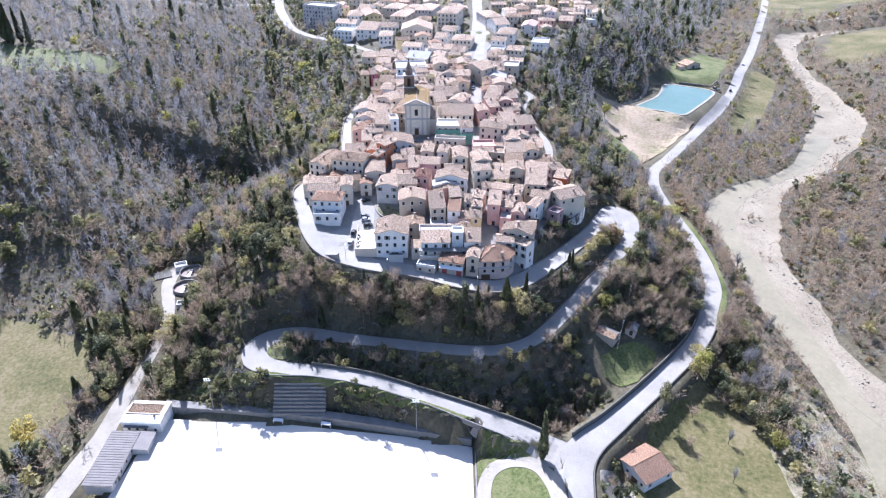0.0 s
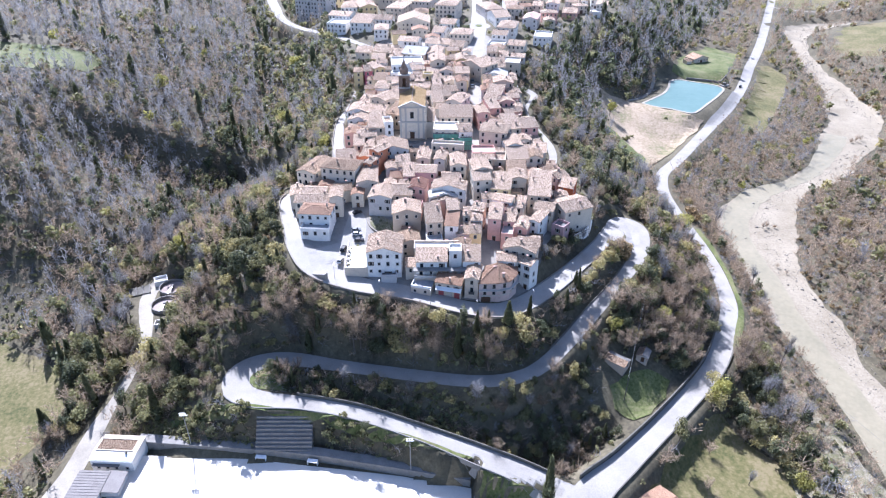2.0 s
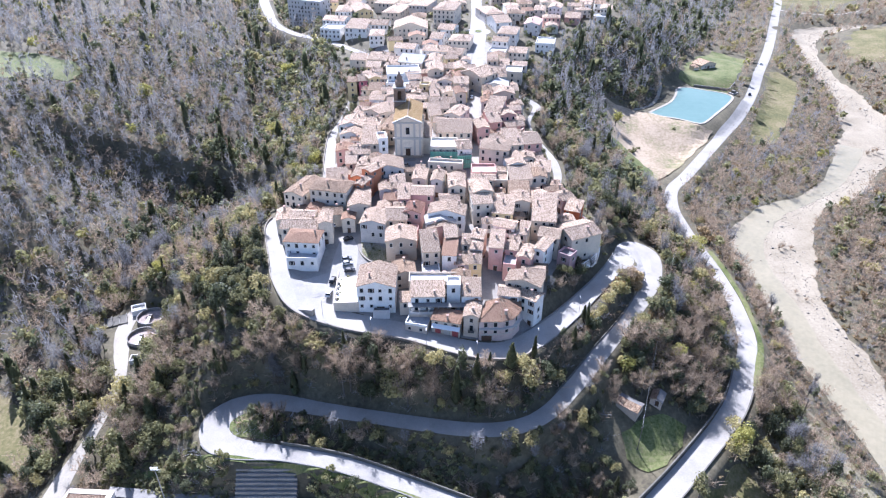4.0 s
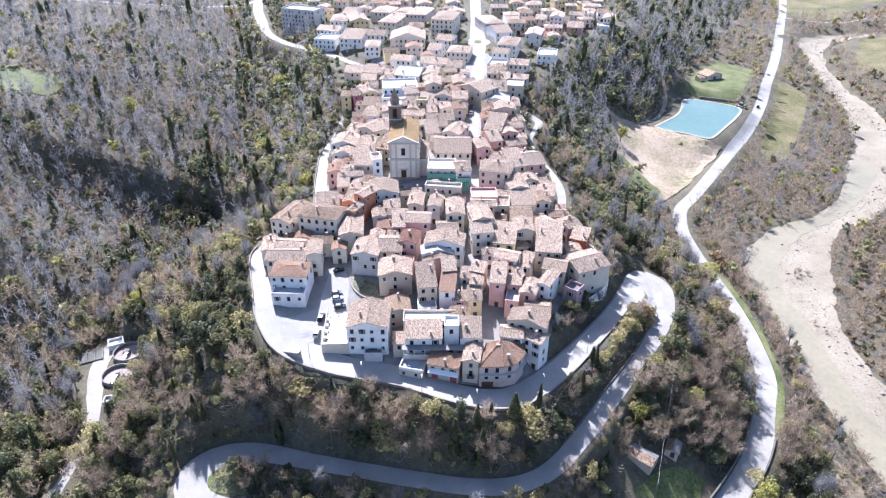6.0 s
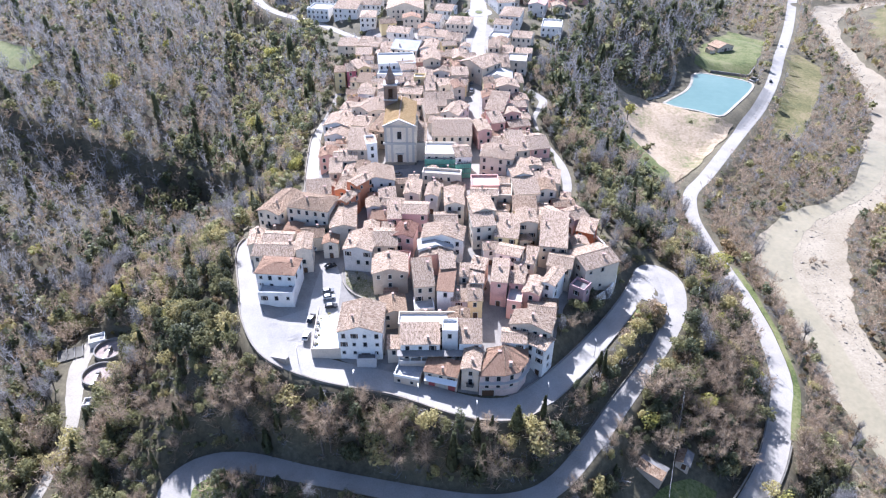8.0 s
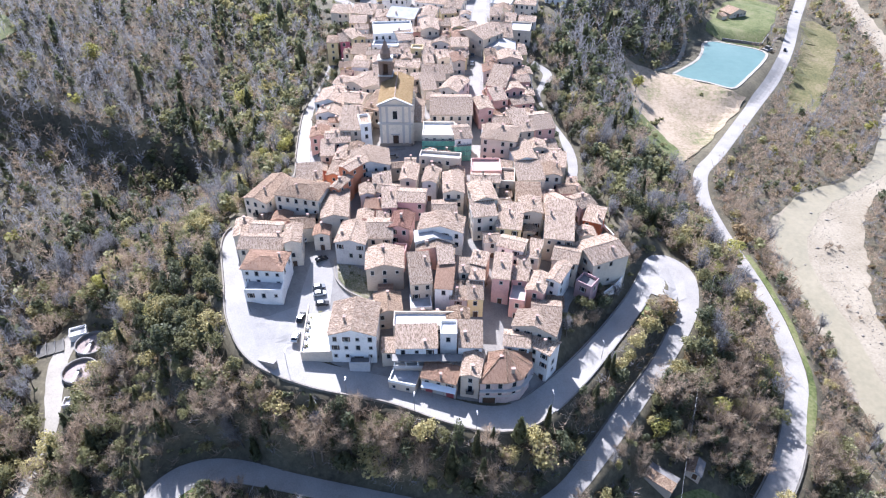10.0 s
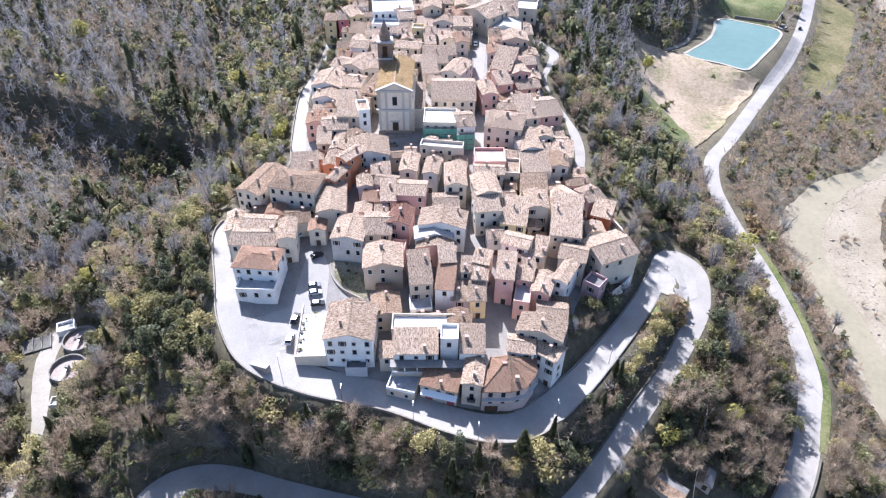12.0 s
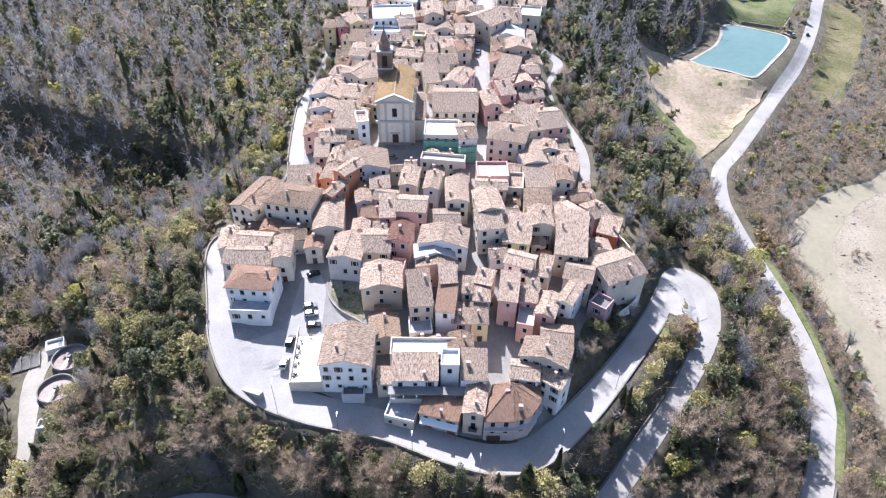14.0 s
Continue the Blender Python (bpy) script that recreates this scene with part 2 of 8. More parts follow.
def land(x, y):
    """The ground's height, roads and rims worked in."""
    x, y = np.asarray(x, float), np.asarray(y, float)
    right = -37 + 0.022 * (y - 200)
    right = np.where(y > 330, np.minimum(right + 0.012 * (y - 330), -24), right)
    right = right + 5 * smooth(60, 110, x) * smooth(150, 118, x) * smooth(170, 260, y)
    right = right + smooth(205, 420, x - 0.42 * np.maximum(y - 300, 0)) * 22 + smooth(120, 60, y) * -3
    ravine = np.interp(y, [0, 120, 165, 240, 340, 460, 560, 700, 1200], [-45, -44, -42, -36, -27, -14, -2, 6, 25])
    axis = np.interp(y, [0, 165, 240, 340, 460, 560, 700], [-120, -120, -128, -114, -108, -128, -160])
    left = ravine + np.maximum(0, axis - x) * 0.42 * smooth(205, 300, y) * (1 - 0.5 * smooth(150, 400, axis - x))
    left = np.minimum(left, 20 + 0.05 * (y - 400) + 0.06 * np.maximum(0, -x - 200) + 0.1 * (left - 20))
    side = smooth(-30, 30, x)
    low = left * (1 - side) + right * side
    low = np.where(y < 185, low * 0 + np.interp(x, [-110, -60, 10, 60], [0, 1, 1, 0]) * (-39.6) + (1 - np.interp(x, [-110, -60, 10, 60], [0, 1, 1, 0])) * low, low)
    d = rim_distance(x, y)
    xc = np.interp(y, [190, 330, 640], [8, 0, 10])
    crown = np.interp(y, [185, 200, 215, 232, 250, 268, 287, 310, 335, 400, 490, 640, 900], [-6, -4.6, -1.8, 1.6, 4.6, 6.6, 8.6, 9.8, 10.8, 13.5, 17.5, 20, 24])
    edge = np.interp(y, [185, 200, 215, 240, 262, 300, 330, 400, 490, 640, 900], [-6, -4, -1, 2, 2.6, 2.4, 2.6, 6, 14, 19, 24])
    edge = np.where(x > xc, np.interp(y, [185, 200, 230, 262, 300, 400, 490, 640], [-6, -6.5, -4, -2, 0, 5, 14, 19]), edge)
    width = np.interp(y, [190, 215, 262, 330, 440, 520], [34, 44, 62, 54, 58, 90])
    top = edge + (crown - edge) * np.clip(1 - (np.abs(x - xc) / width) ** 2, 0, 1)
    steep = 0.46 + 0.5 * smooth(230, 196, y) * smooth(75, 30, np.abs(x))
    ridge = top - steep * np.maximum(0, d) - 0.002 * np.maximum(0, d) ** 2
    z = np.logaddexp(low / 2.5, np.maximum(ridge, -80) / 2.5) * 2.5
    z = np.where(d < 0, top, z)
    # the bank with the stand above the sports ground
    pd, _ = near_line(np.vstack([PITCH, PITCH[:1]]), x, y)
    pin = inside(PITCH, x, y)
    z = np.where(~pin & (pd < 30) & (y < 175) & (x < 10), np.minimum(z, -38.0 + 0.95 * np.maximum(pd - 3.0, 0)), z)
    # a steep bank across the wooded ravine
    brow = np.interp(x, [-220, -165, -140, -115, -95, -72, -60], [352, 352, 354, 358, 349, 338, 330])
    z = z - 13 * smooth(brow + 3, brow - 6, y) * smooth(brow - 75, brow - 14, y) * smooth(-64, -84, x) * smooth(-215, -165, x)
    rd, rv = near_line(RIVER, x, y)
    w = smooth(10, 0, rd - rv[..., 1])
    z = z * (1 - w) + (rv[..., 0] - 0.6) * w
    for name, line in ROADS.items():
        rd, rv = near_line(line, x, y)
        shoulder = 3.0 if name in ("ramp", "perimeter", "works", "lane") else 7.0
        w = smooth(shoulder + 1.5, 1.2, rd - rv[..., 1])
        z = z * (1 - w) + rv[..., 0] * w
    z = np.where(pin | ((pd < 2.5) & (y < 149)), -39.5, z)
    wd = np.hypot((x + 112.5) * 0.95, y - 233)
    w = smooth(19, 14.5, wd)
    z = z * (1 - w) + (-31.9) * w
    w = smooth(50, 28, np.hypot(x - 212, y - 552))
    z = z * (1 - w) + (-21.6) * w
    w = smooth(0, 4, np.minimum(np.minimum(x - 9.5, 36 - x), 143 - y)) * smooth(60, 90, y)
    z = z * (1 - w) + np.interp(x, [10, 36], [-36.6, -35.0]) * w
    qd, _ = near_line(np.vstack([POOL, POOL[:1]]), x, y)
    w = np.where(inside(POOL, x, y), 1, smooth(1, 0, (qd - 3) / (11 + 24 * smooth(165, 150, x) * smooth(456, 440, y))))
    z = z * (1 - w) + (-21.0) * w
    return z


def grid_axis(spans):
    out = []
    for a, b, s in spans:
        out.append(np.arange(a, b, s))
    return np.concatenate(out)


GX = grid_axis([(-4500, -700, 380), (-700, -300, 20), (-300, -130, 5), (-130, 130, 2.0), (130, 330, 4), (330, 700, 20), (700, 4600, 380)])
GY = grid_axis([(-1500, 0, 300), (0, 100, 10), (100, 340, 2.0), (340, 560, 4), (560, 1000, 15), (1000, 4900, 300)])
gx, gy = np.meshgrid(GX, GY)
GZ = land(gx, gy)
rng = np.random.default_rng(4)
far_hill = smooth(1000, 3000, gy) * 60
GZ = GZ + far_hill


def height(x, y):
    """The ground sheet's height at points, by its grid."""
    x, y = np.asarray(x, float), np.asarray(y, float)
    i = np.clip(np.searchsorted(GX, x) - 1, 0, len(GX) - 2)
    j = np.clip(np.searchsorted(GY, y) - 1, 0, len(GY) - 2)
    u, v = (x - GX[i]) / (GX[i + 1] - GX[i]), (y - GY[j]) / (GY[j + 1] - GY[j])
    return (GZ[j, i] * (1 - u) + GZ[j, i + 1] * u) * (1 - v) + (GZ[j + 1, i] * (1 - u) + GZ[j + 1, i + 1] * u) * v


def mesh_object(name, verts, faces, mat, parent=None, smooth_shade=False, uvs=None):
    me = bpy.data.meshes.new(name)
    me.from_pydata([tuple(v) for v in verts], [], [tuple(f) for f in faces])
    if mat:
        for one in (mat if isinstance(mat, list) else [mat]):
            me.materials.append(one)
    if smooth_shade:
        me.polygons.foreach_set("use_smooth", [True] * len(me.polygons))
    if uvs is not None:
        layer = me.uv_layers.new(name="slope")
        layer.data.foreach_set("uv", np.asarray(uvs, float).ravel())
    me.update()
    ob = new(name, me)
    ob.parent = parent
    return ob


nx, ny = len(GX), len(GY)
idx = np.arange(nx * ny).reshape(ny, nx)
quads = np.stack([idx[:-1, :-1], idx[:-1, 1:], idx[1:, 1:], idx[1:, :-1]], -1).reshape(-1, 4)
ground = mesh_object("ground", np.stack([gx, gy, GZ], -1).reshape(-1, 3).tolist(), quads.tolist(), M["ground"], smooth_shade=True)
tagged(ground, "brown and green hillside soil under bare woods", "ground", kind="structure")


def ribbon(name, line, mat, label, category="road", lift=0.12, cross=4, thick=0.5, kind="structure", wobble=0.0, flat=False):
    """A strip along a line of x, y, z, half width, laid on the ground, with edges that go down into it."""
    p = np.asarray(line)
    t = np.gradient(p[:, :2], axis=0)
    t /= np.linalg.norm(t, axis=1)[:, None] + 1e-9
    side = np.stack([-t[:, 1], t[:, 0]], -1)
    us = np.linspace(-1, 1, cross + 1)
    hw = p[:, 3].copy()
    hl, hr = hw.copy(), hw.copy()
    if wobble:
        hl += wobble * np.array([noise.noise((i * 0.09, 3.1, 0)) * 1.3 + 0.35 * noise.noise((i * 0.6, 7.1, 0)) for i in range(len(p))])
        hr += wobble * np.array([noise.noise((i * 0.09, 13.1, 0)) * 1.3 + 0.35 * noise.noise((i * 0.6, 17.1, 0)) for i in range(len(p))])
    rows = []
    for k, u in enumerate(us):
        w = np.where(u < 0, hl, hr)
        q = p[:, :2] + side * (u * w)[:, None]
        z = (p[:, 2] if flat else np.maximum(height(q[:, 0], q[:, 1]), -1e9)) + lift
        rows.append(np.column_stack([q, z]))
    rows.insert(0, rows[0] - (0, 0, thick))
    rows.append(rows[-1] - (0, 0, thick))
    v = np.stack(rows, 1)
    n, m = v.shape[:2]
    ids = np.arange(n * m).reshape(n, m)
    f = np.stack([ids[:-1, :-1], ids[1:, :-1], ids[1:, 1:], ids[:-1, 1:]], -1).reshape(-1, 4)[:, ::-1]
    ob = mesh_object(name, v.reshape(-1, 3).tolist(), f.tolist(), mat)
    return tagged(ob, label, category, kind=kind)


def patch(name, poly, mat, label, category="ground", lift=0.1, step=3.0, ragged=1.5, level=None, kind="structure"):
    """A piece of ground with its own cover: a polygon draped on the land, with a ragged rim."""
    p = np.vstack([poly, poly[:1]])
    ring = []
    for a, b in zip(p[:-1], p[1:]):
        k = max(1, int(np.linalg.norm(b - a) / step))
        ring += [a + (b - a) * i / k for i in range(k)]
    ring = np.array(ring)
    if ragged:
        ring = ring + ragged * np.array([(noise.noise((q[0] * 0.12, q[1] * 0.12, 1.3)) * 1.5, noise.noise((q[0] * 0.12, q[1] * 0.12, 9.3)) * 1.5) for q in ring])
    bm = bmesh.new()
    face = bm.faces.new([bm.verts.new((q[0], q[1], 0)) for q in ring])
    bmesh.ops.triangulate(bm, faces=[face])
    lo, hi = ring.min(0), ring.max(0)
    if level is None:
        for axis, normal in ((0, (1, 0, 0)), (1, (0, 1, 0))):
            for c in np.arange(lo[axis] + step, hi[axis], step * 1.5):
                bmesh.ops.bisect_plane(bm, geom=bm.verts[:] + bm.edges[:] + bm.faces[:], plane_co=(c if axis == 0 else 0, c if axis == 1 else 0, 0), plane_no=normal)
    for v in bm.verts:
        v.co.z = level if level is not None else float(height(v.co.x, v.co.y)) + lift
    bmesh.ops.recalc_face_normals(bm, faces=bm.faces[:])
    me = bpy.data.meshes.new(name)
    bm.to_mesh(me)
    bm.free()
    me.materials.append(mat)
    if me.polygons[0].normal.z < 0:
        me.flip_normals()
    ob = new(name, me)
    return tagged(ob, label, category, kind=kind)


ribbon("river_bed", RIVER, M["gravel"], "wide pale gravel bed of a winding dry river", "river", lift=0.25, cross=8, wobble=6.0)
stream = RIVER[[i for i, q in enumerate(RIVER) if 40 < q[1] < 420 and q[0] < 262]].copy()
tangent = np.gradient(stream[:, :2], axis=0)
tangent /= np.linalg.norm(tangent, axis=1)[:, None]
stream[:, :2] += np.stack([-tangent[:, 1], tangent[:, 0]], -1) * (stream[:, 3] * 0.5)[:, None]
stream[:, 3] *= 0.42
ribbon("water", stream, M["shallows"], "shallow milky green water over the gravel bed", "water", lift=0.32, cross=6, wobble=3.0, thick=0.12)
ribbon("road", ROADS["valley"], M["asphalt"], "pale asphalt valley road curving round the hill foot", lift=0.2)
verge = ROADS["valley"][[i for i, q in enumerate(ROADS["valley"]) if 198 < q[1] < 285]].copy()
verge[:, 0] += verge[:, 3] + 1.3
verge[:, 3] = 1.0
ribbon("verge", verge, M["lawn"], "strip of fresh grass along the road's outer edge", "grass", lift=0.26, cross=2, wobble=0.7)
ribbon("road", ROADS["ramp"], M["asphalt"], "pale asphalt hairpin road climbing the hill", lift=0.16)
ribbon("road", ROADS["perimeter"], M["lot"], "pale asphalt road round the village edge", lift=0.2)
ribbon("road", ROADS["main"], M["asphalt"], "straight sunlit paved main street through the village", lift=0.14)
ribbon("road", ROADS["west"], M["asphalt"], "pale road along the wooded flank", lift=0.14)
ribbon("road", ROADS["works"], M["track"], "narrow pale track down to the water works", lift=0.12, wobble=0.5)
ribbon("road", ROADS["far_lane"], M["track"], "thin pale farm track beyond the river", lift=0.3)
ribbon("road", ROADS["hill_road"], M["asphalt"], "pale far road along the wooded hillside", lift=0.3)
ribbon("road", ROADS["lane"], M["asphalt"], "short curved lane beside the village houses", lift=0.14)
patch("sports_ground", PITCH, M["pitch"], "bright pale sand sports ground", "sports ground", level=-39.35, ragged=0.0, step=8)
patch("meadow", MEADOW, M["meadow"], "green and yellow meadow beside the woods", "meadow")
patch("water", POOL, M["water"], "turquoise water of an irrigation pond", "pond", level=-20.75, ragged=0.4)
PARKING = np.array([(-43, 205.5), (-33.5, 203.5), (-33, 214), (-27.5, 219), (-28, 236), (-30.5, 243), (-35, 244), (-37, 224), (-49, 218)], float)
patch("parking_area", PARKING, M["lot"], "pale asphalt village car park", "car park", lift=0.22, ragged=0, step=2)

DRY = np.array([(108, 446), (124, 449), (134, 444), (149, 432), (162, 421), (169, 419), (162, 407), (146, 387), (129, 365), (114, 350), (104, 340), (98, 360), (100, 400)], float)
LAWN = np.array([(176, 508), (186, 530), (198, 560), (240, 612), (258, 588), (246, 560), (232, 534), (218, 511), (206, 497), (190, 503)], float)
STRIP = np.array([(194, 414), (199, 432), (214, 458), (238, 502), (258, 548), (272, 556), (276, 530), (262, 500), (238, 458), (210, 416)], float)
FAR_FIELD = np.array([(364, 655), (388, 680), (440, 684), (520, 690), (500, 640), (420, 600), (372, 572), (346, 582)], float)
SLOPE = np.array([(77, 161), (93, 173), (105, 152), (105, 125), (100, 90), (52, 90), (58, 140)], float)
BANK = np.array([(55.5, 178), (62, 181.5), (70, 183), (77, 182), (74.5, 175.5), (68, 168.5), (62, 166.5), (57, 170.6)], float)
LEFT_FIELD = np.array([(-200, 406), (-202, 387), (-227, 378), (-245, 376), (-276, 379), (-304, 400), (-292, 418), (-261, 413), (-231, 415)], float)
BIG_FIELD = np.array([(386, 806), (400, 780), (428, 770), (470, 794), (512, 822), (560, 834), (700, 850), (700, 1040), (440, 1040), (410, 900)], float)
patch("meadow", DRY, M["dry"], "bare dry field beside the pond", "field", step=3.5, lift=0.5)
patch("meadow", np.array([(98, 352), (103, 342), (113, 353), (118, 364), (114, 378), (107, 392), (101, 396), (99, 375)], float), M["lawn"], "rough green growth in the corner of the dry field", "field", step=2.5, lift=0.62)
patch("lawn", LAWN, M["lawn"], "green lawn round the pond house", "lawn", step=3, lift=0.2)
patch("meadow", STRIP, M["meadow"], "grassy strip between road and scrub", "meadow", step=6)
patch("meadow", FAR_FIELD, M["meadow"], "green field beyond the river", "field", step=10)
patch("meadow", SLOPE, M["meadow"], "sunlit grass slope below the road", "meadow", step=1.6, lift=0.2)
SCRUB = np.array([(96, 176), (107, 189), (121, 203), (126, 188), (130, 165), (135, 140), (134, 100), (104, 90), (105, 152)], float)
patch("scrubland", SCRUB, M["dry_lawn"], "dry bare ground under the riverside brush", "ground", step=2.5, lift=0.15)
APEX = np.array([(66.5, 240), (69, 246), (73, 254), (78, 253.5), (80.5, 246), (79, 238), (74.5, 236), (70, 236.5)], float)
patch("road", APEX, M["asphalt"], "paved apron at the head of the hairpin", "road", step=1.5, lift=0.24, ragged=0)
patch("meadow", BANK, M["lawn"], "green grass bank inside the road bend", "meadow", step=1.2, lift=0.25)
patch("meadow", LEFT_FIELD, M["lawn"], "bright green orchard field among woods", "field", step=3, lift=0.3)
patch("meadow", BIG_FIELD, M["meadow"], "far pale green field", "field", step=40)

# the village's paved ground inside its rim
PAVED = np.array([(-60, 262), (-55, 236), (-48, 219), (-30, 208), (-8, 200), (6, 196), (22, 195), (31, 204), (38, 220), (44, 234), (54, 248), (56, 264), (48, 290), (44, 330), (44, 380),
                  (44, 420), (42, 470), (0, 476), (-40, 472), (-44, 440), (-42, 370), (-43, 330), (-47, 300)], float)
patch("pavement", PAVED, M["paving"], "worn pale stone paving between the houses", "pavement", lift=0.12, step=2.0)


# ---- building materials ----
def plaster(key, c, stone=False):
    a = tuple(v * 0.72 for v in c)
    d = tuple(min(0.85, v * 1.08) for v in c)
    return material(key + "_wall", [a, c, d], 0.35, fine=9, bump=0.5 if stone else 0.15, per_object=0.08)


WALLS = {"white": (0.76, 0.73, 0.68), "cream": (0.68, 0.595, 0.475), "beige": (0.58, 0.49, 0.385), "stone": (0.42, 0.345, 0.27), "grey": (0.52, 0.49, 0.46),
         "pink": (0.62, 0.37, 0.31), "rose": (0.54, 0.17, 0.21), "yellow": (0.68, 0.54, 0.29), "orange": (0.6, 0.25, 0.13), "rust": (0.46, 0.13, 0.055), "mauve": (0.45, 0.3, 0.29)}
WALLS = {k: plaster(k, c, k in ("stone", "beige")) for k, c in WALLS.items()}
ROOFS = {
    "tile": [(0.1, 0.06, 0.038), (0.31, 0.205, 0.132), (0.51, 0.36, 0.245), (0.63, 0.475, 0.345), (0.74, 0.595, 0.455)],
    "brown": [(0.1, 0.062, 0.038), (0.27, 0.172, 0.105), (0.42, 0.29, 0.19), (0.54, 0.405, 0.285)],
    "orange": [(0.28, 0.15, 0.09), (0.41, 0.245, 0.155), (0.5, 0.325, 0.215)],
    "ochre": [(0.26, 0.16, 0.06), (0.39, 0.25, 0.1), (0.48, 0.33, 0.16)],
    "red": [(0.17, 0.08, 0.055), (0.27, 0.135, 0.09), (0.36, 0.2, 0.14)],
}
ROOFS = {k: material(k + "_roof_tiles", c, 1.1, stretch=(2.6, 1.0, 1), fine=2.8, bump=1.0, uv=True, per_object=0.19, wave=3.4, spread=(0.415, 0.645)) for k, c in ROOFS.items()}
ROOFS["pale"] = material("pale_terrace", [(0.27, 0.25, 0.22), (0.36, 0.34, 0.31), (0.44, 0.42, 0.39)], 0.5, fine=10, bump=0.1)
ROOFS["limewash"] = material("limewashed_terrace", [(0.46, 0.44, 0.4), (0.58, 0.56, 0.52), (0.66, 0.64, 0.6)], 0.5, fine=10, bump=0.1)
ROOFS["clay"] = material("clay_terrace", [(0.3, 0.2, 0.16), (0.4, 0.27, 0.22), (0.48, 0.34, 0.28)], 0.5, fine=10, bump=0.15)
ROOFS["grey"] = material("grey_terrace", [(0.24, 0.23, 0.22), (0.35, 0.34, 0.33), (0.45, 0.44, 0.42)], 0.4, fine=10, bump=0.15)
ROOFS["dark"] = material("dark_terrace", [(0.09, 0.085, 0.08), (0.15, 0.14, 0.13), (0.2, 0.19, 0.18)], 0.4, fine=10, bump=0.15)
M["glass"] = material("window_glass", [(0.015, 0.018, 0.022), (0.03, 0.034, 0.04)], 0.4, rough=0.12, bump=0)
M["shutter"] = material("brown_shutter", [(0.07, 0.04, 0.025), (0.11, 0.065, 0.04)], 2.0, rough=0.6, bump=0.3, per_object=0.3)
M["trim"] = material("pale_trim", [(0.42, 0.39, 0.34), (0.52, 0.48, 0.43)], 1.5, bump=0.1)
M["door"] = material("dark_door", [(0.06, 0.035, 0.02), (0.1, 0.06, 0.04)], 2.0, rough=0.55, per_object=0.3)
M["metal"] = material("dull_metal", [(0.2, 0.2, 0.2), (0.3, 0.3, 0.3)], 1.0, rough=0.45, metal=0.6, bump=0)
M["rail"] = material("dark_rail", [(0.05, 0.05, 0.05), (0.08, 0.08, 0.08)], 1.0, rough=0.5, bump=0)
M["net"] = material("green_net", [(0.2, 0.46, 0.37), (0.28, 0.58, 0.47), (0.38, 0.68, 0.57)], 0.5, fine=8, bump=0.2, thin=0.5)
M["red_door"] = material("faded_red_paint", [(0.26, 0.06, 0.06), (0.36, 0.1, 0.095)], 1.5, rough=0.6)
M["brick"] = material("old_brown_brick", [(0.15, 0.105, 0.075), (0.24, 0.17, 0.125), (0.31, 0.23, 0.175)], 0.6, fine=8, bump=0.5)
M["awning"] = material("white_awning", [(0.66, 0.65, 0.62), (0.76, 0.75, 0.72)], 1.0, bump=0.05)


class Shape:
    """Faces gathered for one mesh."""

    def __init__(self):
        self.v, self.f, self.m, self.uv = [], [], [], []

    def face(self, pts, mat=0, uv=None):
        i = len(self.v)
        self.v += [tuple(p) for p in pts]
        self.f.append(tuple(range(i, i + len(pts))))
        self.m.append(mat)
        self.uv += uv if uv else [(p[0] + p[1], p[2]) for p in pts]

    def box(self, x0, x1, y0, y1, z0, z1, mat=0, bottom=False):
        a, b, c, d = (x0, y0), (x1, y0), (x1, y1), (x0, y1)
        for p, q in ((a, b), (b, c), (c, d), (d, a)):
            self.face([(*p, z0), (*q, z0), (*q, z1), (*p, z1)], mat)
        self.face([(*a, z1), (*b, z1), (*c, z1), (*d, z1)], mat, [a, b, c, d])
        if bottom:
            self.face([(*d, z0), (*c, z0), (*b, z0), (*a, z0)], mat)

    def prism(self, poly, z0, z1, mat=0, top=True):
        for p, q in zip(poly, poly[1:] + poly[:1]):
            self.face([(*p, z0), (*q, z0), (*q, z1), (*p, z1)], mat)
        if top:
            self.face([(*p, z1) for p in poly], mat, list(poly))

    def slab(self, pts, thick=0.16, mat=0):
        """A roof slope: corners anticlockwise from above, the first two on the eave."""
        p = [Vector(q) for q in pts]
        u = (p[1] - p[0]).normalized()
        n = (p[1] - p[0]).cross(p[-1] - p[0]).normalized()
        w = n.cross(u)
        uv = [((q - p[0]).dot(u), (q - p[0]).dot(w)) for q in p]
        self.face(p, mat, uv)
        low = [q - Vector((0, 0, thick)) for q in p]
        self.face(low[::-1], mat, uv[::-1])
        k = len(p)
        for i in range(k):
            j = (i + 1) % k
            self.face([low[i], low[j], p[j], p[i]], mat, [uv[i], uv[j], uv[j], uv[i]])

    def mesh(self, name, mats):
        me = bpy.data.meshes.new(name)
        me.from_pydata(self.v, [], self.f)
        for one in mats:
            me.materials.append(one)
        me.polygons.foreach_set("material_index", self.m)
        layer = me.uv_layers.new(name="slope")
        layer.data.foreach_set("uv", np.asarray(self.uv, float).ravel())
        me.update()
        return me


def part(name, shape, mats, parent, label="", m=None):
    ob = new(name, shape.mesh(name, mats if isinstance(mats, list) else [mats]) if isinstance(shape, Shape) else shape)
    ob.parent = parent
    if m is not None:
        ob.matrix_basis = m
    return tagged(ob, label)


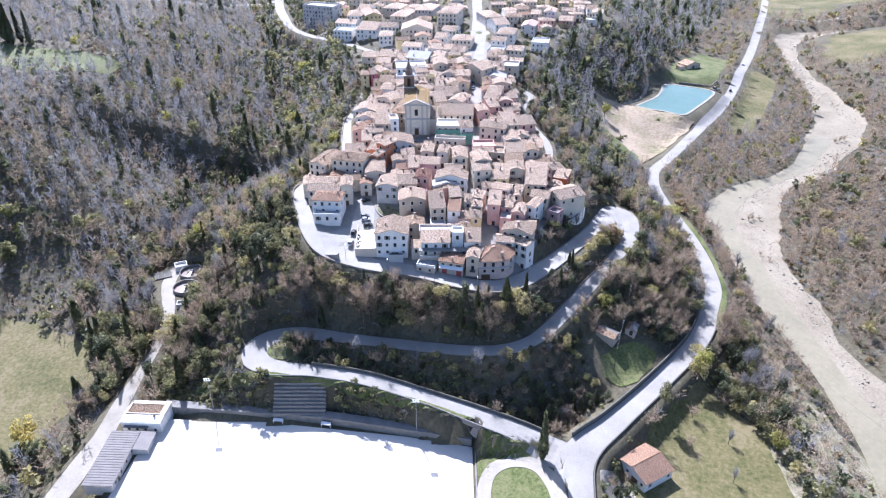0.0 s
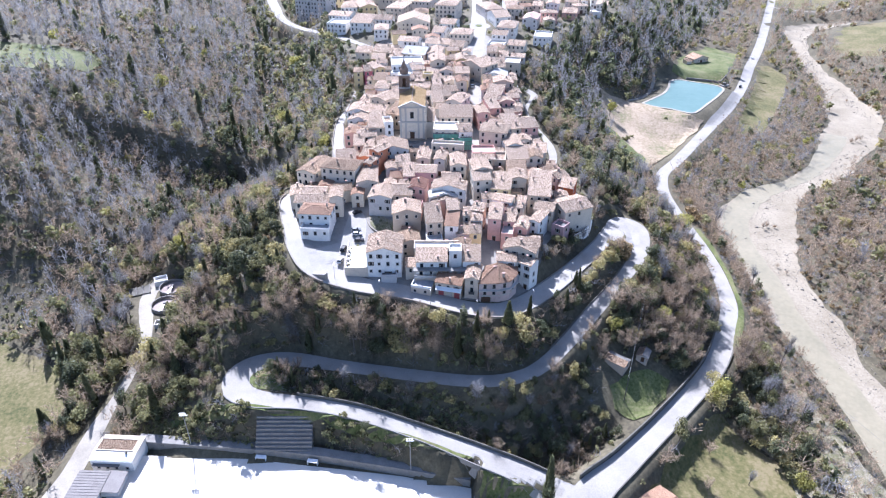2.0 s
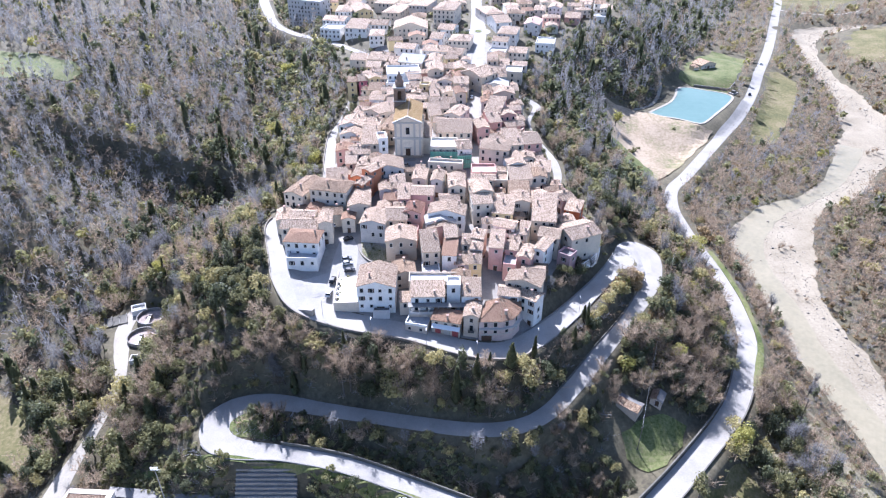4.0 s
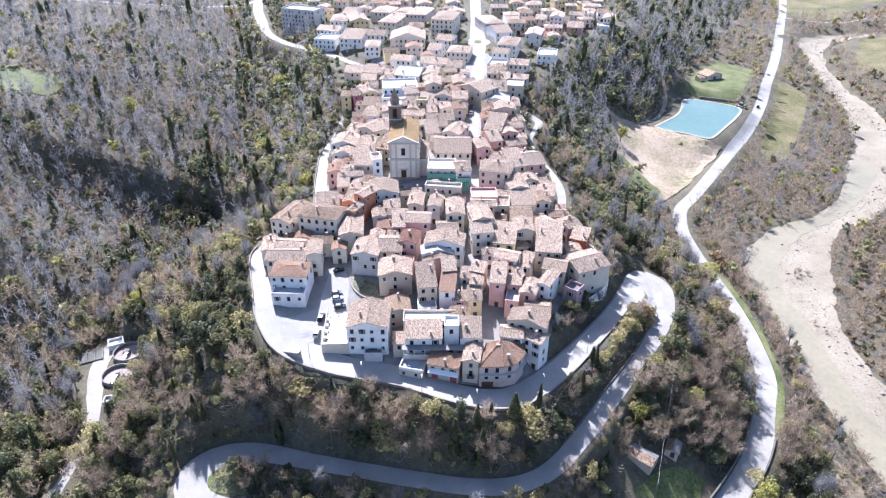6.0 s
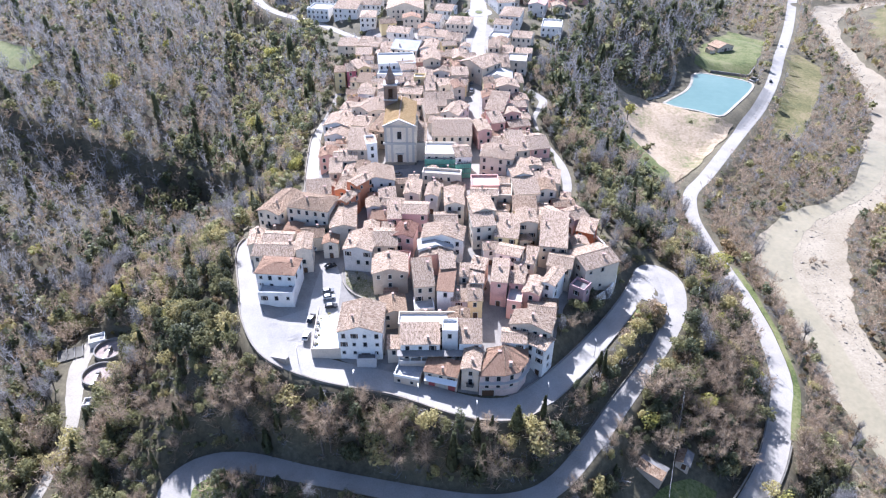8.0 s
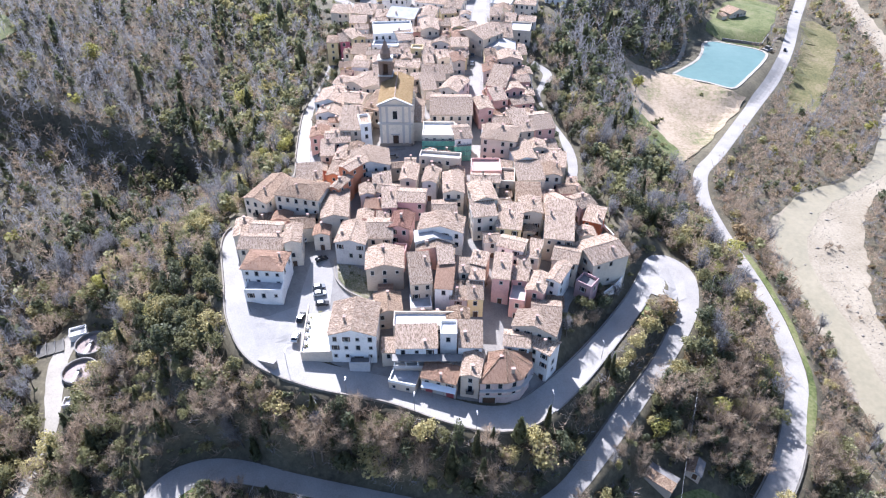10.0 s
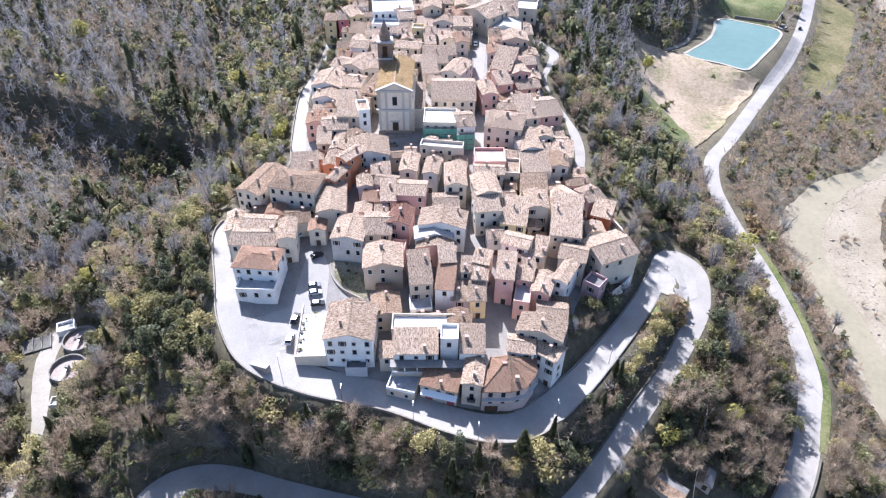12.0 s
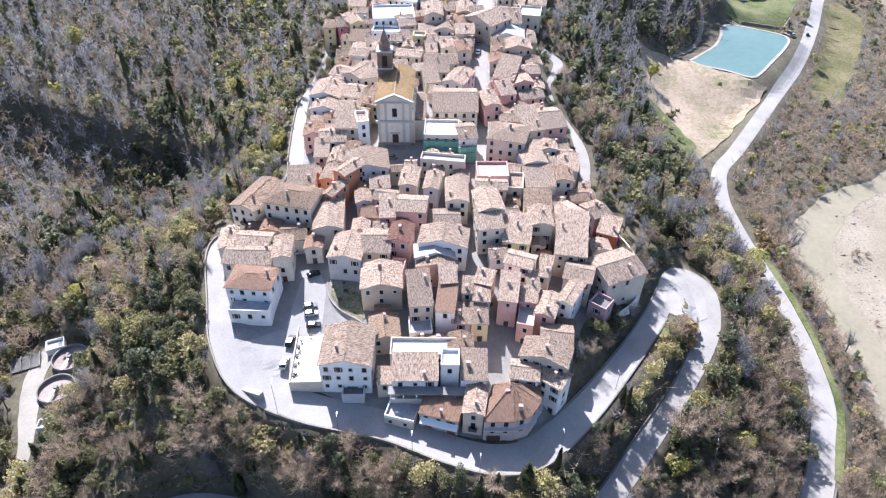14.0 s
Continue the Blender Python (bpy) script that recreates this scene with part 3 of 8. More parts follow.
def ring_mesh(name, w, h, rim, proud, deep, sill, mats):
    """A framed opening that faces -y, all in one piece: frame, reveal and pane; its middle at the origin, in the wall plane y = 0."""
    def rect(a, b, c, d, y):
        return [(a, y, c), (b, y, c), (b, y, d), (a, y, d)]
    o = (-w / 2 - rim, w / 2 + rim, -h / 2 - rim, h / 2 + rim)
    i = (-w / 2, w / 2, -h / 2, h / 2)
    v = rect(*o, 0.01) + rect(*o, -proud) + rect(*i, -proud) + rect(*i, -deep)
    v[4] = (v[4][0] - sill * 0.4, v[4][1] - sill, v[4][2])
    v[5] = (v[5][0] + sill * 0.4, v[5][1] - sill, v[5][2])
    f, m = [], []
    for lay in range(3):
        for k in range(4):
            j = (k + 1) % 4
            f.append((4 * lay + k, 4 * lay + j, 4 * lay + 4 + j, 4 * lay + 4 + k))
            m.append(1)
    f.append((12, 13, 14, 15))
    m.append(0)
    me = bpy.data.meshes.new(name)
    me.from_pydata(v, [], f)
    for one in mats:
        me.materials.append(one)
    me.polygons.foreach_set("material_index", m)
    me.update()
    return me


def window_mesh(w, h, *_):
    return ring_mesh("window", w, h, 0.13, 0.09, 0.02, 0.1, [M["glass"], M["trim"]])


def balcony_mesh(w):
    """A slab with a solid low front and sides, in one piece."""
    s = Shape()
    a, d = w / 2 + 0.45, 0.95
    s.box(-a, a, -d, 0, -0.15, 0, 0, True)
    s.face([(-a, -d, 0), (a, -d, 0), (a, -d, 0.9), (-a, -d, 0.9)])
    s.face([(-a, 0, 0), (-a, -d, 0), (-a, -d, 0.9), (-a, 0, 0.9)])
    s.face([(a, -d, 0), (a, 0, 0), (a, 0, 0.9), (a, -d, 0.9)])
    me = s.mesh("balcony", [M["rail"]])
    bm = bmesh.new()
    bm.from_mesh(me)
    bmesh.ops.remove_doubles(bm, verts=bm.verts[:], dist=0.001)
    bm.to_mesh(me)
    bm.free()
    return me


def shutter_mesh(h):
    s = Shape()
    s.box(-0.25, 0.25, -0.06, 0, -h / 2, h / 2, 0, True)
    return s.mesh("shutter", [M["shutter"]])


WINDOWS = [window_mesh(0.95, 1.5), window_mesh(0.95, 1.5), window_mesh(0.8, 1.0), window_mesh(1.0, 2.1)]
SHUTTER, BALCONY = shutter_mesh(1.5), balcony_mesh(1.0)


def door_mesh(w, h):
    me = ring_mesh("door", w, h, 0.15, 0.12, 0.04, 0.02, [M["door"], M["trim"]])
    me.transform(Matrix.Translation((0, 0, h / 2)))
    return me


DOORS = [door_mesh(1.2, 2.2), door_mesh(2.4, 2.5)]


def chimney_mesh(w, d, h):
    s = Shape()
    s.box(-w / 2, w / 2, -d / 2, d / 2, -0.9, h, 0)
    for x in (-1, 1):
        a, b = sorted((x * w / 2, x * (w / 2 - 0.12)))
        s.box(a, b, -d / 2, d / 2, h, h + 0.22, 0)
    s.box(-w / 2 - 0.12, w / 2 + 0.12, -d / 2 - 0.12, d / 2 + 0.12, h + 0.22, h + 0.32, 1, True)
    return s.mesh("chimney", [WALLS["stone"], ROOFS["clay"]])


CHIMNEYS = [chimney_mesh(0.6, 0.6, 0.9), chimney_mesh(0.8, 0.55, 1.1), chimney_mesh(0.5, 0.5, 1.3)]
WORDS = {"white": "white plastered", "cream": "cream plastered", "beige": "beige plastered", "stone": "bare stone", "grey": "grey plastered", "pink": "pink plastered", "rose": "deep rose plastered",
         "yellow": "yellow plastered", "orange": "orange plastered", "rust": "rust-red plastered", "mauve": "dull mauve plastered"}
ROOFWORDS = {"tile": "weathered mottled tile roof", "brown": "brown clay tile roof", "orange": "fresh orange tile roof", "ochre": "ochre tile roof", "red": "dark red tile roof", "pale": "pale flat terrace roof", "limewash": "whitewashed flat terrace roof",
             "clay": "flat clay-coloured terrace roof", "grey": "grey flat roof", "dark": "dark flat roof"}
FOOTPRINTS = []
house_rng = random.Random(11)


def house(x, y, turn, w, d, eave, h, roof, wall, cover, sides="rl", busy=True):
    """A village house: middle, turn, width, depth, eave's height in the world, height over ground, kind of roof, colours."""
    r = house_rng
    d = min(d, max(1.9 * w, 9.0))
    FOOTPRINTS.append((x, y, max(w, d) / 2 + 0.5))
    c, s_ = math.cos(radians(turn)), math.sin(radians(turn))
    corners = [(x + c * a - s_ * b, y + s_ * a + c * b) for a in (-w / 2, w / 2) for b in (-d / 2, d / 2)]
    low = min(float(height(*q)) for q in corners) - 0.6
    front = min(float(height(x + c * a + s_ * d / 2, y + s_ * a - c * d / 2)) for a in (-w / 3, 0, w / 3))
    base = min(low, eave - h)
    top = eave - base
    home = new("house")
    home.matrix_basis = pose(x, y, base, 0, 0, turn)
    floors = max(1, round((eave - front) / 3.0))
    tagged(home, f"{WORDS[wall]} {'village house' if floors > 1 else 'low house'} under a {ROOFWORDS[cover]}", "house", "village houses")
    hw, hd, o = w / 2, d / 2, 0.38
    pitch = r.uniform(0.27, 0.34)
    walls, tiles = Shape(), Shape()
    ridge_z = top
    if roof == "gable_front":
        ridge_z = top + pitch * hw
        for y0, flip in ((-hd, False), (hd, True)):
            pts = [(-hw, y0, 0), (hw, y0, 0), (hw, y0, top), (0, y0, ridge_z), (-hw, y0, top)]
            walls.face(pts[::-1] if flip else pts)
        walls.face([(hw, -hd, 0), (hw, hd, 0), (hw, hd, top), (hw, -hd, top)])
        walls.face([(-hw, hd, 0), (-hw, -hd, 0), (-hw, -hd, top), (-hw, hd, top)])
        e = top - pitch * o
        tiles.slab([(-hw - o, hd + o, e + 0.14), (-hw - o, -hd - o, e + 0.14), (0, -hd - o, ridge_z + 0.14), (0, hd + o, ridge_z + 0.14)])
        tiles.slab([(hw + o, -hd - o, e + 0.14), (hw + o, hd + o, e + 0.14), (0, hd + o, ridge_z + 0.14), (0, -hd - o, ridge_z + 0.14)])
        crest = [(0, -hd - o, ridge_z + 0.16), (0, hd + o, ridge_z + 0.16)]
    elif roof == "ridge_across":
        ridge_z = top + pitch * hd
        for x0, flip in ((-hw, True), (hw, False)):
            pts = [(x0, -hd, 0), (x0, hd, 0), (x0, hd, top), (x0, 0, ridge_z), (x0, -hd, top)]
            walls.face(pts[::-1] if flip else pts)
        walls.face([(-hw, -hd, 0), (hw, -hd, 0), (hw, -hd, top), (-hw, -hd, top)])
        walls.face([(hw, hd, 0), (-hw, hd, 0), (-hw, hd, top), (hw, hd, top)])
        e = top - pitch * o
        tiles.slab([(-hw - o, -hd - o, e + 0.14), (hw + o, -hd - o, e + 0.14), (hw + o, 0, ridge_z + 0.14), (-hw - o, 0, ridge_z + 0.14)])
        tiles.slab([(hw + o, hd + o, e + 0.14), (-hw - o, hd + o, e + 0.14), (-hw - o, 0, ridge_z + 0.14), (hw + o, 0, ridge_z + 0.14)])
        crest = [(-hw - o, 0, ridge_z + 0.16), (hw + o, 0, ridge_z + 0.16)]
    elif roof in ("hip", "hip_long"):
        walls.prism([(-hw, -hd), (hw, -hd), (hw, hd), (-hw, hd)], 0, top)
        m_ = min(hw, hd)
        rx, ry = max(0.05, hw - m_), max(0.05, hd - m_)
        ridge_z = top + pitch * m_
        a, b = hw + o, hd + o
        e, q = top - pitch * o * 0.3 + 0.1, ridge_z + 0.14
        tiles.slab([(-a, -b, e), (a, -b, e), (rx, -ry if rx < 0.1 else 0, q), (-rx, -ry if rx < 0.1 else 0, q)])
        tiles.slab([(a, b, e), (-a, b, e), (-rx, ry if rx < 0.1 else 0, q), (rx, ry if rx < 0.1 else 0, q)])
        tiles.slab([(a, -b, e), (a, b, e), (rx, ry if rx < 0.1 else 0.0, q), (rx, -ry if rx < 0.1 else 0.001, q)][:4 if rx < 0.1 else 3])
        tiles.slab([(-a, b, e), (-a, -b, e), (-rx, -ry if rx < 0.1 else 0.0, q), (-rx, ry if rx < 0.1 else 0.001, q)][:4 if rx < 0.1 else 3])
        crest = [(-rx, 0, q + 0.02), (rx, 0, q + 0.02)] if rx >= 0.1 else [(0, -ry, q + 0.02), (0, ry, q + 0.02)]
    elif roof == "lean_to":
        rise = 0.2 * d
        ridge_z = top + rise
        walls.face([(-hw, -hd, 0), (hw, -hd, 0), (hw, -hd, top), (-hw, -hd, top)])
        walls.face([(hw, hd, 0), (-hw, hd, 0), (-hw, hd, ridge_z), (hw, hd, ridge_z)])
        walls.face([(hw, -hd, 0), (hw, hd, 0), (hw, hd, ridge_z), (hw, -hd, top)])
        walls.face([(-hw, hd, 0), (-hw, -hd, 0), (-hw, -hd, top), (-hw, hd, ridge_z)])
        tiles.slab([(-hw - o * 0.6, -hd - o, top - 0.2 * o + 0.14), (hw + o * 0.6, -hd - o, top - 0.2 * o + 0.14), (hw + o * 0.6, hd + o * 0.5, ridge_z + 0.2 * o * 0.5 + 0.14), (-hw - o * 0.6, hd + o * 0.5, ridge_z + 0.2 * o * 0.5 + 0.14)])
        crest = []
    else:
        walls.prism([(-hw, -hd), (hw, -hd), (hw, hd), (-hw, hd)], 0, top - 0.9, top=False)
        t = 0.25
        walls.box(-hw, hw, -hd, -hd + t, top - 0.9, top)
        walls.box(-hw, hw, hd - t, hd, top - 0.9, top)
        walls.box(-hw, -hw + t, -hd + t, hd - t, top - 0.9, top)
        walls.box(hw - t, hw, -hd + t, hd - t, top - 0.9, top)
        tiles.box(-hw + t, hw - t, -hd + t, hd - t, top - 1.3, top - 0.88)
        crest = []
    part("wall", walls, WALLS[wall], home)
    part("roof", tiles, ROOFS[cover], home, ROOFWORDS[cover])
    if crest:
        s = Shape()
        p, q = Vector(crest[0]), Vector(crest[1])
        u = (q - p).normalized() if (q - p).length > 0.01 else Vector((1, 0, 0))
        n = Vector((-u.y, u.x, 0)) * 0.17
        for a, b in ((n - Vector((0, 0, 0.06)), Vector((0, 0, 0.1))), (Vector((0, 0, 0.1)), -n - Vector((0, 0, 0.06)))):
            s.face([p + a, p + b, q + b, q + a])
        part("ridge_tiles", s, ROOFS["tile" if cover == "tile" else cover], home)
    if roof != "flat":
        for _ in range(r.choice((0, 1, 1, 1)) if busy else 0):
            cx, cy = r.uniform(-0.35, 0.35) * w, r.uniform(-0.35, 0.35) * d
            z = {"gable_front": ridge_z - pitch * abs(cx), "ridge_across": ridge_z - pitch * abs(cy), "lean_to": top + 0.2 * (cy + hd)}.get(roof, ridge_z - pitch * max(abs(cx) - max(0, hw - hd), abs(cy) - max(0, hd - hw), 0))
            part("chimney", r.choice(CHIMNEYS), None, home, m=pose(cx, cy, z + 0.1, 0, 0, r.choice((0, 90))))
    # openings, floor by floor
    faces = [("front", w, 0, front - base)]
    if "r" in sides:
        faces.append(("right", d, 90, float(height(x + c * hw, y + s_ * hw)) - base))
    if "l" in sides:
        faces.append(("left", d, -90, float(height(x - c * hw, y - s_ * hw)) - base))
    for face_name, span, face_turn, ground_z in faces:
        reach = hd if face_name == "front" else hw
        place = pose(0, 0, 0, 0, 0, face_turn) @ pose(0, -reach, 0)
        cols = max(1, int(span / 2.7))
        if face_name != "front":
            cols = max(1, int(span / 3.6))
        z, row = top - (2.2 if roof == "flat" else 1.55), 0
        while z > ground_z + 1.3:
            last = z < ground_z + 3.0
            for k in range(cols):
                u = (k + 0.5) / cols * span - span / 2 + r.uniform(-0.15, 0.15)
                if last and face_name == "front" and k == cols // 2:
                    part("door", DOORS[1 if span > 6 and r.random() < 0.4 else 0], None, home, m=place @ pose(u, 0, max(0.0, ground_z)))
                    continue
                if r.random() < (0.12 if face_name == "front" else 0.45):
                    continue
                kind = WINDOWS[2] if last or r.random() < 0.2 else (WINDOWS[3] if face_name == "front" and row > 0 and r.random() < 0.14 else WINDOWS[r.choice((0, 0, 1))])
                win = part("window", kind, None, home, m=place @ pose(u, 0, z))
                if kind is WINDOWS[1] and face_name == "front" and y < 262:
                    for k_ in (-0.74, 0.74):
                        part("shutter", SHUTTER, None, win, m=pose(k_, -0.03, 0))
                elif kind is WINDOWS[3]:
                    part("balcony", BALCONY, None, win, m=pose(0, 0, -1.05))
            z -= 3.0
            row += 1
    return home


# ---- the village ----
house(-45.8, 228.0, -1, 10.4, 6.4, 5.8, 5.2, "flat", "white", "grey")
house(-46.1, 233.3, -5, 11.7, 8.5, 9.4, 8.2, "hip", "white", "orange")
house(-49.1, 243.0, -1, 12.9, 8.0, 9.1, 7.0, "ridge_across", "cream", "tile")
house(-40.1, 243.9, 6, 4.7, 15.0, 11.1, 8.5, "gable_front", "cream", "tile")
house(-57.1, 250.9, 7, 4.6, 10.5, 8.3, 6.0, "gable_front", "cream", "tile")
house(-49.2, 249.3, -5, 9.3, 5.9, 9.5, 7.0, "ridge_across", "cream", "tile")
house(-40.4, 263.8, -13, 14.5, 10.2, 14.1, 9.8, "hip_long", "cream", "brown")
house(-52.1, 267.7, -22, 8.3, 19.6, 11.8, 8.5, "gable_front", "cream", "brown")
house(-28.6, 268.2, -26, 3.2, 8.6, 14.0, 8.5, "gable_front", "orange", "tile")
house(-25.4, 276.8, -38, 4.8, 17.3, 15.9, 9.5, "gable_front", "orange", "tile")
house(-29.5, 259.1, 5, 8.1, 20.2, 11.7, 7.0, "gable_front", "beige", "tile")
house(-22.4, 244.8, -7, 8.8, 10.4, 10.8, 7.5, "gable_front", "grey", "tile")
house(-14.8, 247.8, 1, 7.6, 10.4, 10.5, 6.5, "ridge_across", "beige", "tile")
house(-8.4, 249.7, -10, 6.2, 8.1, 11.9, 7.5, "gable_front", "pink", "red")
house(-12.6, 234.5, 4, 10.4, 9.4, 9.4, 7.5, "gable_front", "stone", "tile")
house(-8.7, 239.6, -6, 3.8, 5.7, 8.8, 6.0, "flat", "pink", "clay")
house(-11.0, 220.8, 8, 7.1, 8.0, 4.6, 5.2, "gable_front", "beige", "brown")
house(-19.1, 212.6, -1, 12.0, 12.1, 6.6, 8.6, "gable_front", "white", "tile")
house(-17.5, 205.9, 1, 5.3, 4.2, -0.7, 3.2, "flat", "grey", "dark")
house(-2.8, 207.7, 1, 10.6, 7.0, 4.5, 7.2, "lean_to", "white", "tile")
house(-0.8, 213.8, 0, 16.4, 5.4, 5.6, 8.4, "flat", "beige", "limewash")
house(5.4, 208.7, -1, 4.3, 5.0, 7.6, 10.6, "flat", "white", "limewash", sides="")
house(11.0, 208.4, -2, 6.0, 8.0, 4.6, 8.0, "lean_to", "white", "tile")
house(3.4, 199.6, -15, 9.0, 4.8, 0.2, 4.8, "lean_to", "beige", "orange")
house(11.3, 200.9, -9, 4.6, 10.6, 2.7, 7.0, "gable_front", "beige", "tile")
house(30.0, 206.3, -37, 5.8, 5.5, 3.9, 8.8, "ridge_across", "white", "tile")
house(28.3, 211.5, -20, 11.3, 6.2, 6.3, 9.5, "gable_front", "beige", "tile")
house(23.0, 207.6, -8, 6.4, 5.5, 4.4, 8.0, "ridge_across", "white", "tile")
house(20.6, 230.2, -9, 4.8, 16.4, 9.3, 8.5, "lean_to", "pink", "tile")
house(24.9, 224.5, -12, 4.2, 7.5, 5.9, 6.5, "flat", "pink", "pale")
house(30.5, 227.0, -20, 4.9, 8.3, 6.9, 7.5, "gable_front", "pink", "tile")
house(3.7, 247.8, -7, 13.1, 7.9, 12.2, 8.0, "gable_front", "white", "tile")
house(1.1, 243.9, 5, 10.5, 5.2, 10.4, 6.8, "gable_front", "white", "pale")
house(2.0, 239.4, -8, 10.8, 3.7, 9.3, 6.5, "gable_front", "pink", "tile")
house(-2.5, 230.1, 7, 5.9, 15.3, 8.4, 7.2, "lean_to", "beige", "tile")
house(-2.1, 222.8, 6, 5.8, 5.6, 3.8, 4.0, "flat", "white", "pale")
house(4.6, 227.6, -6, 4.8, 10.4, 7.9, 7.2, "lean_to", "white", "orange")
house(4.7, 234.5, 7, 4.3, 6.5, 10.1, 8.0, "lean_to", "beige", "tile")
house(14.5, 234.1, -18, 4.7, 4.9, 9.4, 7.0, "lean_to", "beige", "tile")
house(13.6, 229.4, -5, 4.2, 4.9, 8.0, 6.5, "lean_to", "grey", "tile")
house(12.8, 224.4, 1, 4.2, 7.0, 6.0, 6.0, "lean_to", "yellow", "tile")
house(8.5, 224.8, -4, 4.7, 6.1, 5.2, 5.0, "lean_to", "grey", "tile")
house(10.0, 231.7, -4, 2.6, 5.2, 8.7, 6.5, "lean_to", "beige", "tile")
house(16.4, 261.4, 9, 7.4, 10.4, 14.9, 9.0, "gable_front", "cream", "tile")
house(16.3, 253.3, 9, 7.3, 7.2, 13.5, 8.5, "lean_to", "cream", "tile")
house(24.6, 252.3, -10, 7.6, 11.1, 11.0, 7.0, "lean_to", "yellow", "tile")
house(25.6, 274.8, -6, 4.8, 8.5, 13.1, 7.0, "flat", "beige", "tile")
house(18.6, 278.8, 1, 9.8, 8.4, 14.6, 7.5, "flat", "pink", "clay")
house(17.8, 269.7, -3, 9.0, 5.1, 14.8, 8.0, "ridge_across", "beige", "tile")
house(31.3, 257.4, -1, 6.5, 8.9, 12.4, 8.5, "gable_front", "beige", "tile")
house(34.9, 257.2, 33, 4.4, 7.0, 9.9, 6.5, "lean_to", "beige", "tile")
house(40.5, 262.7, -49, 7.2, 7.4, 10.2, 7.0, "ridge_across", "pink", "tile")
house(49.3, 266.4, -63, 7.6, 5.9, 8.4, 6.5, "gable_front", "grey", "tile")
house(52.4, 259.2, -23, 5.9, 7.3, 7.2, 6.5, "lean_to", "rust", "tile")
house(39.6, 251.0, -9, 8.6, 17.3, 10.0, 8.0, "lean_to", "beige", "tile")
house(42.6, 258.4, -14, 6.0, 5.2, 9.9, 7.5, "ridge_across", "beige", "tile")
house(50.8, 242.0, -66, 11.2, 12.3, 7.1, 8.5, "gable_front", "cream", "tile")
house(40.2, 238.5, -18, 7.3, 7.5, 8.0, 8.0, "ridge_across", "beige", "tile")
house(36.8, 230.6, -31, 3.9, 10.0, 7.8, 8.5, "gable_front", "white", "tile")
house(45.4, 231.1, -38, 4.9, 4.8, 4.6, 7.0, "flat", "mauve", "dark")
house(25.9, 229.8, -12, 4.5, 4.6, 7.3, 7.0, "lean_to", "pink", "tile")
house(27.2, 234.0, 5, 3.3, 4.7, 7.9, 7.0, "lean_to", "beige", "tile")
house(30.8, 239.1, -18, 3.5, 7.1, 8.8, 7.5, "lean_to", "beige", "tile")
house(24.4, 240.6, -21, 7.5, 5.7, 10.4, 8.2, "ridge_across", "white", "tile")
house(-5.7, 262.4, -4, 8.5, 7.9, 12.7, 6.8, "ridge_across", "mauve", "tile")
house(-12.8, 261.4, 4, 4.5, 11.4, 11.8, 6.2, "lean_to", "mauve", "tile")
house(-17.6, 260.6, -4, 5.8, 4.2, 10.4, 5.0, "lean_to", "pink", "orange")
house(-20.7, 283.4, 7, 13.0, 11.1, 14.3, 7.0, "gable_front", "grey", "tile")
house(-6.9, 275.8, -5, 5.3, 12.2, 13.3, 6.0, "gable_front", "beige", "tile")
house(-13.6, 267.3, -9, 6.8, 5.3, 12.2, 6.0, "ridge_across", "grey", "tile")
house(-16.0, 273.2, 7, 6.0, 5.2, 12.2, 5.5, "lean_to", "cream", "tile")
house(7.4, 267.2, 1, 6.3, 15.6, 14.5, 8.0, "gable_front", "cream", "tile")
house(0.2, 272.6, -7, 4.4, 9.5, 14.1, 7.0, "gable_front", "grey", "tile")
house(3.3, 283.9, -8, 14.0, 4.1, 15.5, 7.2, "flat", "beige", "pale")
house(2.7, 299.7, -1, 11.4, 10.3, 17.3, 8.0, "flat", "cream", "limewash")
house(10.7, 297.5, 8, 5.9, 10.3, 17.1, 8.0, "ridge_across", "white", "tile")
house(24.8, 296.1, -14, 12.3, 11.6, 17.6, 9.8, "hip_long", "beige", "tile")
house(31.3, 288.3, 9, 7.3, 16.1, 14.9, 8.5, "gable_front", "white", "tile")
house(32.9, 276.5, 5, 8.7, 9.4, 12.8, 7.5, "lean_to", "cream", "tile")
house(40.6, 313.4, 13, 7.8, 14.3, 13.8, 8.5, "ridge_across", "pink", "tile")
house(32.9, 308.8, 11, 6.9, 15.0, 14.8, 8.0, "lean_to", "beige", "tile")
house(27.9, 311.1, -6, 9.7, 6.3, 15.2, 7.5, "ridge_across", "pink", "tile")
house(-29.4, 307.6, 1, 7.5, 16.1, 16.0, 8.5, "lean_to", "beige", "tile")
house(-24.3, 304.3, 13, 3.9, 7.8, 18.6, 10.5, "flat", "white", "tile")
house(-31.7, 280.2, -6, 5.0, 9.5, 12.0, 8.0, "gable_front", "orange", "tile")
house(-30.7, 289.8, -6, 5.0, 9.5, 12.3, 8.0, "gable_front", "orange", "tile")
house(-33.8, 300.0, 6, 8.7, 9.0, 13.6, 7.0, "ridge_across", "cream", "tile")
house(-36.6, 293.1, 5, 4.7, 8.9, 12.1, 6.0, "lean_to", "beige", "tile")
house(-40.2, 335.2, -8, 11.4, 13.4, 13.4, 7.0, "gable_front", "white", "tile")
house(-39.4, 324.7, -8, 10.5, 9.2, 12.2, 6.0, "gable_front", "white", "tile")
house(-29.7, 330.1, -13, 7.4, 10.1, 15.2, 7.0, "ridge_across", "cream", "tile")
house(-20.4, 322.4, -24, 8.0, 12.1, 16.4, 7.2, "lean_to", "beige", "brown")
